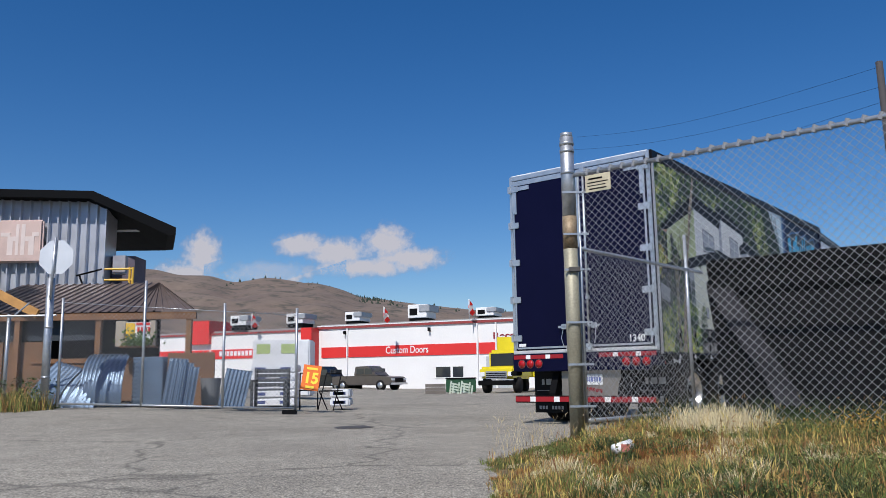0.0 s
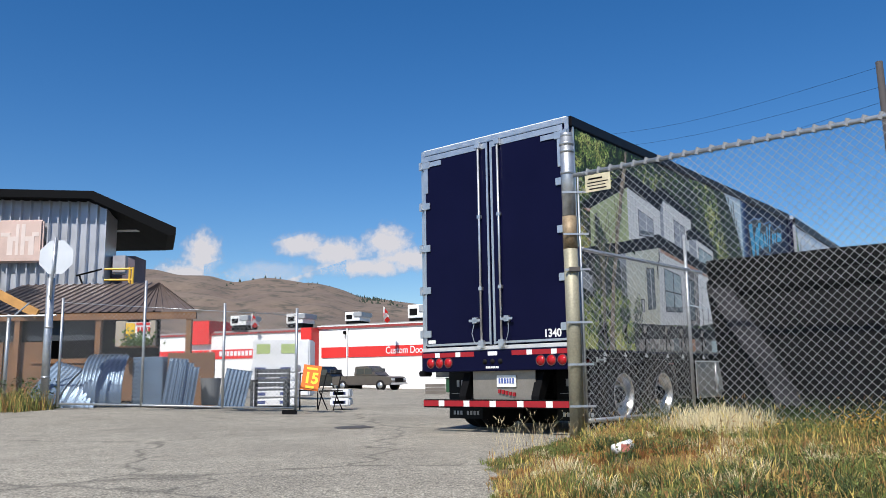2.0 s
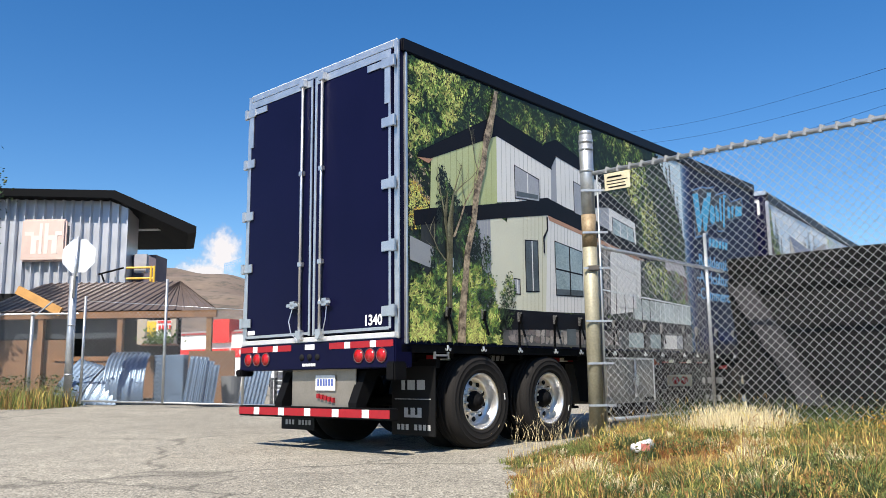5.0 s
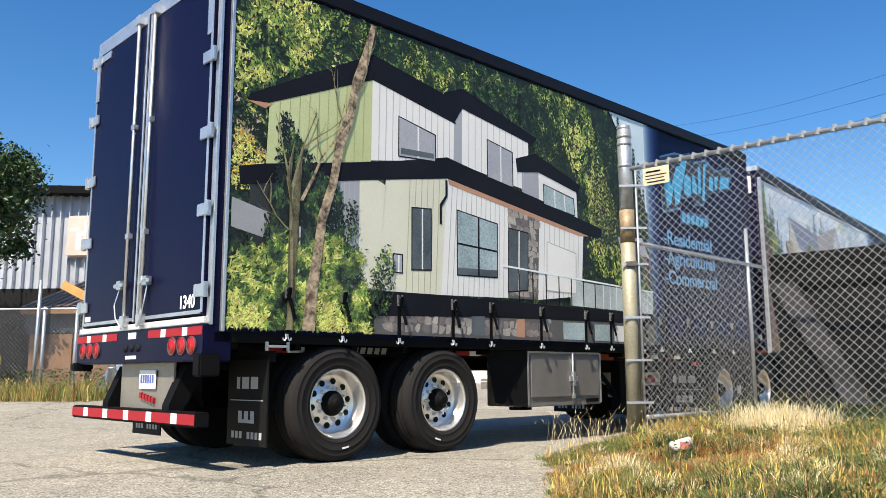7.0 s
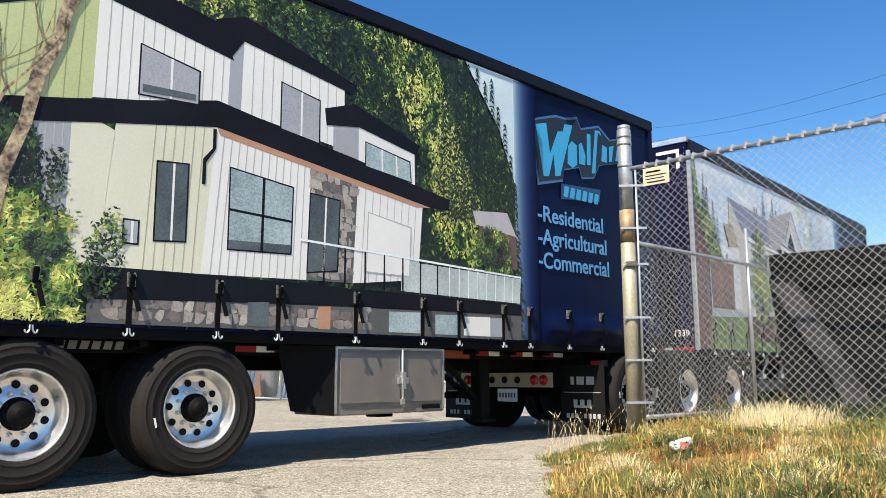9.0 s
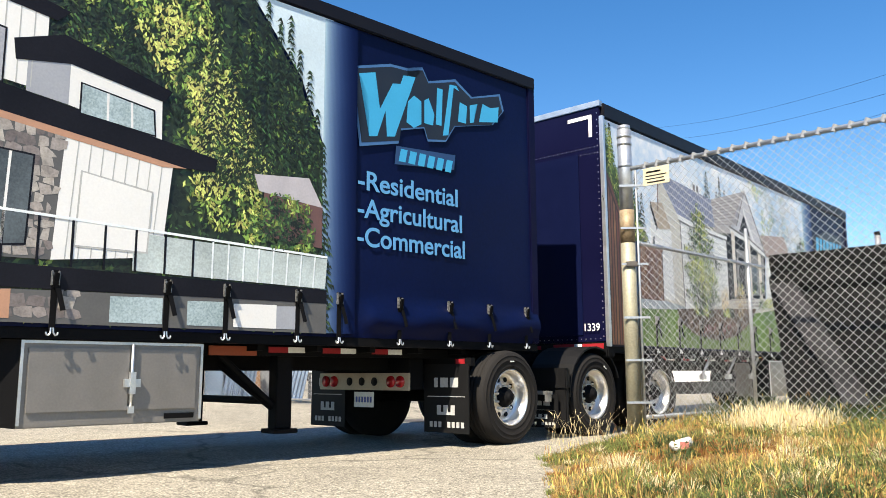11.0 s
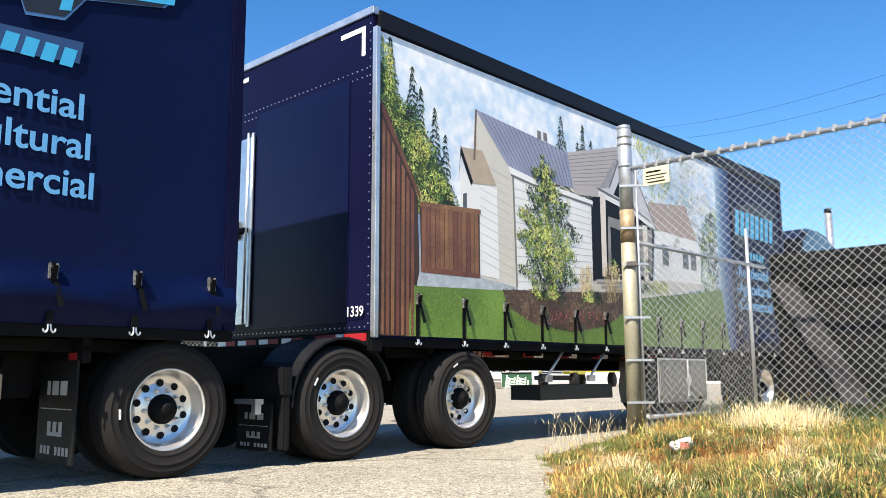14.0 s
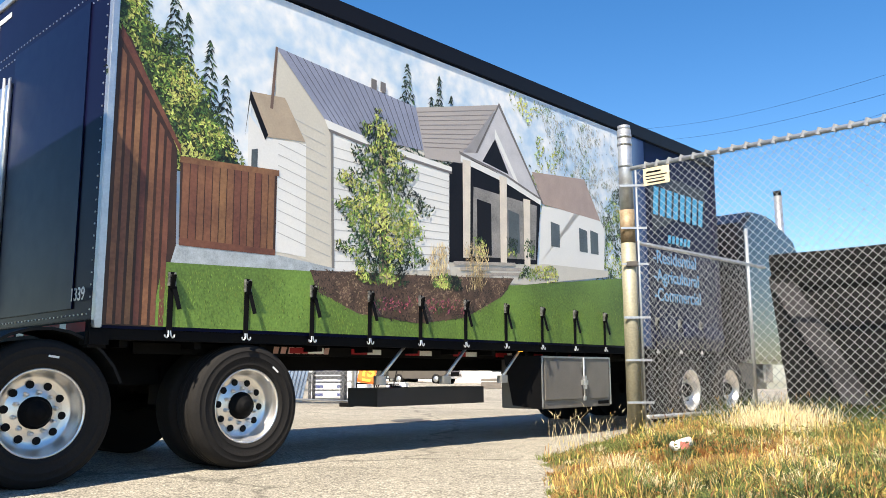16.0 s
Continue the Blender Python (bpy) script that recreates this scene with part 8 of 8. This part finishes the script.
def tufts(name, label, count, material, height, blades_each, seed, fit, slim=0.0032):
    """Separate tufts of fanning blades on the bank, each of its own height and lean."""
    rng = random.Random(seed)
    vs, fs, made = [], [], 0
    while made < count:
        y = rng.uniform(3.6, 10.2)
        x = rng.uniform(0.1, y * 0.62 + 0.4)
        if in_bank(x, y) < 0.03 or noise.noise(Vector((x * 1.1, y * 1.1, fit))) < -0.02 or rng.random() > 0.35 + 0.1 * (10 - y):
            continue
        made += 1
        h0 = height * rng.uniform(0.4, 1.3) * min(1, 0.5 + in_bank(x, y))
        wide, la, lm = rng.uniform(0.03, 0.11), rng.uniform(0, 6.28), rng.uniform(0.0, 0.5)
        for _ in range(int(blades_each * rng.uniform(0.5, 1.3))):
            a, r = rng.uniform(0, 6.28), wide * rng.random() ** 0.5
            bx, by = x + math.cos(a) * r, y + math.sin(a) * r
            h = h0 * rng.uniform(0.4, 1.1)
            out = rng.uniform(0.2, 0.9) * h
            tx, ty = math.cos(a) * out + math.cos(la) * lm * h, math.sin(a) * out + math.sin(la) * lm * h
            w, d = slim * rng.uniform(0.6, 1.3), rng.uniform(0, 6.28)
            wx, wy, z, n = math.cos(d) * w, math.sin(d) * w, bank_z(bx, by), len(vs)
            vs += [(bx - wx, by - wy, z - 0.01), (bx + wx, by + wy, z - 0.01), (bx + tx * 0.4 - wx * 0.8, by + ty * 0.4 - wy * 0.8, z + h * 0.7), (bx + tx * 0.4 + wx * 0.8, by + ty * 0.4 + wy * 0.8, z + h * 0.7), (bx + tx, by + ty, z + h * rng.uniform(0.7, 1.0))]
            fs += [(n, n + 1, n + 3, n + 2), (n + 2, n + 3, n + 4)]
    me = bpy.data.meshes.new(name)
    me.from_pydata(vs, [], fs)
    me.materials.append(material)
    return tagged(new(name, me), label, "grass", kind="stuff")


PALE = mat("pale_straw", (0.66, 0.56, 0.34), 0.9, island=0.25)
tufts("straw_tufts", "bleached straw tufts on the bank", 110, PALE, 0.11, 90, 61, 2.0, 0.0019)
tufts("green_tufts", "green grass tufts on the bank", 560, GREEN, 0.1, 95, 62, 9.5, 0.0022)
tufts("deep_green_tufts", "dark green weeds on the bank", 300, mat("deep_green_weed", (0.05, 0.075, 0.02), 0.8, island=0.4), 0.12, 80, 63, 13.5, 0.0028)
tufts("rusty_tufts", "rusty withered tufts on the bank", 360, RUST, 0.09, 90, 64, 21.0, 0.0019)
tufts("ochre_tufts", "ochre dry tufts on the bank", 230, DRY, 0.1, 95, 65, 27.0, 0.0019)


def by_fence(rng):
    s, d = rng.uniform(0.1, 8.5), rng.gauss(0.0, 0.28)
    x, y = along(s, d)
    return x, y, bank_z(x, y) if in_bank(x, y) > 0 else 0.12, 0.8 + 0.7 * rng.random()


def behind_fence(rng):
    s, d = rng.uniform(0.6, 8.5), rng.uniform(0.2, 1.4)
    x, y = along(s, d)
    return x, y, 0.14, 0.8 + 0.7 * rng.random()


blades("fence_grass", "tall dry grass along the fence foot", 4500, by_fence, 0.11, DRY, 1.2, 0.0024, 6, 0.3)
blades("fence_grass", "green grass along the fence foot", 7000, by_fence, 0.13, GREEN, 1.0, 0.0026, 7)
blades("fence_grass", "dark green weeds under the tarpaulin", 11000, behind_fence, 0.28, mat("deep_green_weed", (0.06, 0.09, 0.025), 0.8, island=0.4), 0.8, 0.0025, 8)


def clump(cx, cy, sd):
    def spot(r):
        x, y = r.gauss(cx, sd), r.gauss(cy, sd)
        return x, y, max(0.0, bank_z(x, y)) if in_bank(x, y) > 0 else 0.0, 0.7 + 0.6 * r.random()
    return spot


def right_foot(rng):
    s, d = rng.uniform(2.2, 8.5), rng.gauss(-0.15, 0.22)
    x, y = along(s, d)
    return x, y, bank_z(x, y) + rng.random() ** 2 * 0.3 * (0.4 + 0.6 * abs(noise.noise(Vector((x * 2, y * 2, 3)))) * 2)


leafy("fence_weeds", "dark green leafy weeds at the fence foot", 9000, right_foot, 0.03, MATS["deep_green_weed"], 44)
blades("fence_weeds", "tall green grass at the fence foot", 9000, lambda r: (*right_foot(r)[:2], 0.14, 0.8), 0.24, GREEN, 0.7, 0.0028, 46)
leafy("fence_weeds", "golden leafy weeds at the fence foot", 7000, lambda r: (lambda q: q if noise.noise(Vector((q[0] * 1.6, q[1] * 1.6, 8))) > 0.05 else None)(right_foot(r)), 0.028, mat("ochre_leaf", (0.42, 0.24, 0.04), 0.8, island=0.4), 45)
x, y = along(1.7, -0.25)
blades("dry_tuft", "pale dry grass tuft at the fence", 4200, clump(x, y, 0.2), 0.2, mat("pale_straw", (0.66, 0.56, 0.34), 0.9, island=0.2), 0.6, 0.0018, 9, 0.4)
x, y = along(3.6, 0.3)
leafy("golden_weed", "golden withered weed behind the fence", 9000, lambda r: (r.gauss(x, 0.6), r.gauss(y, 0.4), 0.14 + abs(r.gauss(0, 0.12))), 0.024, mat("golden_leaf", (0.4, 0.22, 0.035), 0.8, island=0.35), 10)
blades("seed_grass", "thin seeding grass at the drive's edge", 70, clump(1.0, 8.9, 0.28), 0.3, mat("pale_seed", (0.6, 0.5, 0.3), 0.9), 0.9, 0.0018, 11, 1.0)
blades("left_weeds", "dry and green weeds by the gate post", 3800, left_strip, 0.42, GREEN, 0.5, 0.006, 12, 0.2)
blades("left_weeds", "dry straw by the gate post", 3600, left_strip, 0.4, DRY, 0.6, 0.005, 13, 0.3)
leafy("left_bush", "grey-green weeds at the fence foot", 2600, lambda r: (r.uniform(-11.5, -8.9), r.uniform(18.0, 19.2), gz(-10, 18) + r.random() ** 2 * 0.7), 0.07, MATS["deep_green_weed"], 14)


def litter():
    c = tagged(part("crushed_cup", tube(bmesh.new(), (1.22, 6.12, 0.215), (1.36, 6.2, 0.235), 0.035, 14, 0.045), WHITE, smooth=True), "crushed white paper cup in the weeds", "litter")
    boxes("red_print", mat("faded_red_print", (0.5, 0.16, 0.13), 0.6), c, (1.27, 1.33, 6.08, 6.12, 0.2, 0.25))
    rng = random.Random(8)
    grey = mat("grey_stone", (0.4, 0.38, 0.35), 0.9, 0, 0.2, 6, 0.4)
    for k in range(26):
        x, y = rng.uniform(0.5, 4.5), rng.uniform(4.6, 8.5)
        if in_bank(x, y) < 0:
            continue
        bm = bmesh.new()
        s = rng.uniform(0.015, 0.05)
        bmesh.ops.create_icosphere(bm, subdivisions=2, radius=s)
        for v in bm.verts:
            v.co = v.co * (1 + 0.3 * noise.noise(v.co * 30 + Vector((k, 0, 0))))
            v.co.z *= 0.6
        o = tagged(part("stone", bm, grey), "small grey stone on the bank", "stone", "stones on the bank")
        o.location = (x, y, bank_z(x, y) + s * 0.3)


litter()


def stain():
    bm = bmesh.new()
    ring = []
    for k in range(28):
        a = k * math.tau / 28
        r = 1 + 0.35 * noise.noise(Vector((math.cos(a) * 1.5, math.sin(a) * 1.5, 4)))
        x, y = -1.5 + 0.3 * r * math.cos(a), 13.3 + 0.45 * r * math.sin(a)
        ring.append(bm.verts.new((x, y, gz(x, y) + 0.005)))
    bm.faces.new(ring)
    tagged(part("oil_stain", bm, mat("oily_asphalt", (0.1, 0.09, 0.08), 0.7, 0, 0.3, 4, 0.6, 60, col2=(0.035, 0.033, 0.03))), "dark oil stain on the asphalt", "stain", kind="structure")


stain()


# ---- movement ----
def stand(x, y, a):
    return pose(x, y, 0, 0, 0, a + 90)


def roll_wheels(owner, track):
    """Turn each wheel by the way its thing has gone."""
    gone, last, spins = 0.0, None, []
    for t, x, y, a in track:
        if last:
            fx, fy = -math.sin(radians(a)), math.cos(radians(a))
            gone += (x - last[0]) * fx + (y - last[1]) * fy
        last = (x, y)
        spins.append((t, math.degrees(gone / AXLE)))
    for w, wx, side in WHEELS[owner]:
        if side < 0:
            walk(w, [(t, pose(wx, -1.27, AXLE, 0, 20 * wx + s, 0)) for t, s in spins])
        else:
            walk(w, [(t, pose(wx, 1.27, AXLE, 0, 0, 180) @ pose(0, 0, 0, 0, -s, 0)) for t, s in spins])


def motions():
    rear = [
            (0.0, 2.147, 12.948, -39.40), (0.5, 1.768, 12.532, -39.48), (1.0, 1.396, 12.117, -39.55),
            (1.5, 1.039, 11.701, -39.62), (2.0, 0.668, 11.274, -39.70), (2.5, 0.301, 10.828, -39.77),
            (3.0, -0.076, 10.371, -39.85), (3.5, -0.464, 9.900, -39.92), (4.0, -0.851, 9.433, -40.00),
            (4.5, -1.234, 9.047, -40.40), (5.0, -1.614, 8.721, -40.79), (5.5, -1.991, 8.382, -41.19),
            (6.0, -2.370, 7.987, -41.58), (6.5, -2.760, 7.492, -41.98), (7.0, -3.189, 6.995, -42.10),
            (7.5, -3.610, 6.445, -41.53), (8.0, -4.022, 5.947, -40.89), (8.5, -4.452, 5.491, -40.82),
            (9.0, -4.879, 5.067, -41.03), (9.5, -5.343, 4.698, -41.43), (10.0, -5.809, 4.329, -41.87),
            (10.5, -6.292, 3.920, -42.39), (11.0, -6.778, 3.484, -42.98), (11.5, -7.252, 3.027, -43.60),
            (12.0, -7.673, 2.516, -43.98), (12.5, -8.057, 1.892, -43.31), (13.0, -8.364, 1.218, -42.06),
            (13.5, -8.582, 0.506, -40.12), (14.0, -8.785, -0.163, -38.51), (14.5, -8.947, -0.819, -36.83),
            (15.0, -9.233, -1.290, -36.83), (15.5, -9.519, -1.761, -36.83), (16.0, -9.805, -2.233, -36.83)]
    lead = [
            (0.0, 8.006, 20.399, -34.50), (0.5, 7.701, 19.997, -34.69), (1.0, 7.400, 19.595, -34.90),
            (1.5, 7.100, 19.193, -35.10), (2.0, 6.797, 18.791, -35.31), (2.5, 6.491, 18.389, -35.49),
            (3.0, 6.177, 17.987, -35.66), (3.5, 5.854, 17.585, -35.80), (4.0, 5.523, 17.188, -35.90),
            (4.5, 5.187, 16.798, -35.95), (5.0, 4.846, 16.409, -35.98), (5.5, 4.498, 16.018, -36.00),
            (6.0, 4.141, 15.618, -36.04), (6.5, 3.775, 15.206, -36.10), (7.0, 3.399, 14.777, -36.20),
            (7.5, 3.008, 14.327, -36.33), (8.0, 2.604, 13.862, -36.49), (8.5, 2.198, 13.393, -36.67),
            (9.0, 1.800, 12.930, -36.90), (9.5, 1.418, 12.483, -37.23), (10.0, 1.050, 12.048, -37.66),
            (10.5, 0.687, 11.615, -38.14), (11.0, 0.317, 11.174, -38.60), (11.5, -0.067, 10.714, -38.99),
            (12.0, -0.475, 10.224, -39.25), (12.5, -0.917, 9.702, -39.37), (13.0, -1.352, 9.168, -39.46),
            (13.5, -1.772, 8.693, -39.47), (14.0, -2.176, 8.213, -39.30), (14.5, -2.589, 7.707, -39.10),
            (15.0, -3.005, 7.227, -38.97), (15.5, -3.427, 6.787, -39.08), (16.0, -3.860, 6.368, -39.44)]
    walk(trailer_a, [(t, stand(x, y, a)) for t, x, y, a in rear])
    walk(trailer_b, [(t, stand(x, y, a)) for t, x, y, a in lead])
    walk(truck, [(t, stand(x, y, a)) for t, x, y, a in lead])
    roll_wheels("A", rear)
    roll_wheels("B", lead)
    roll_wheels("T", lead)


motions()
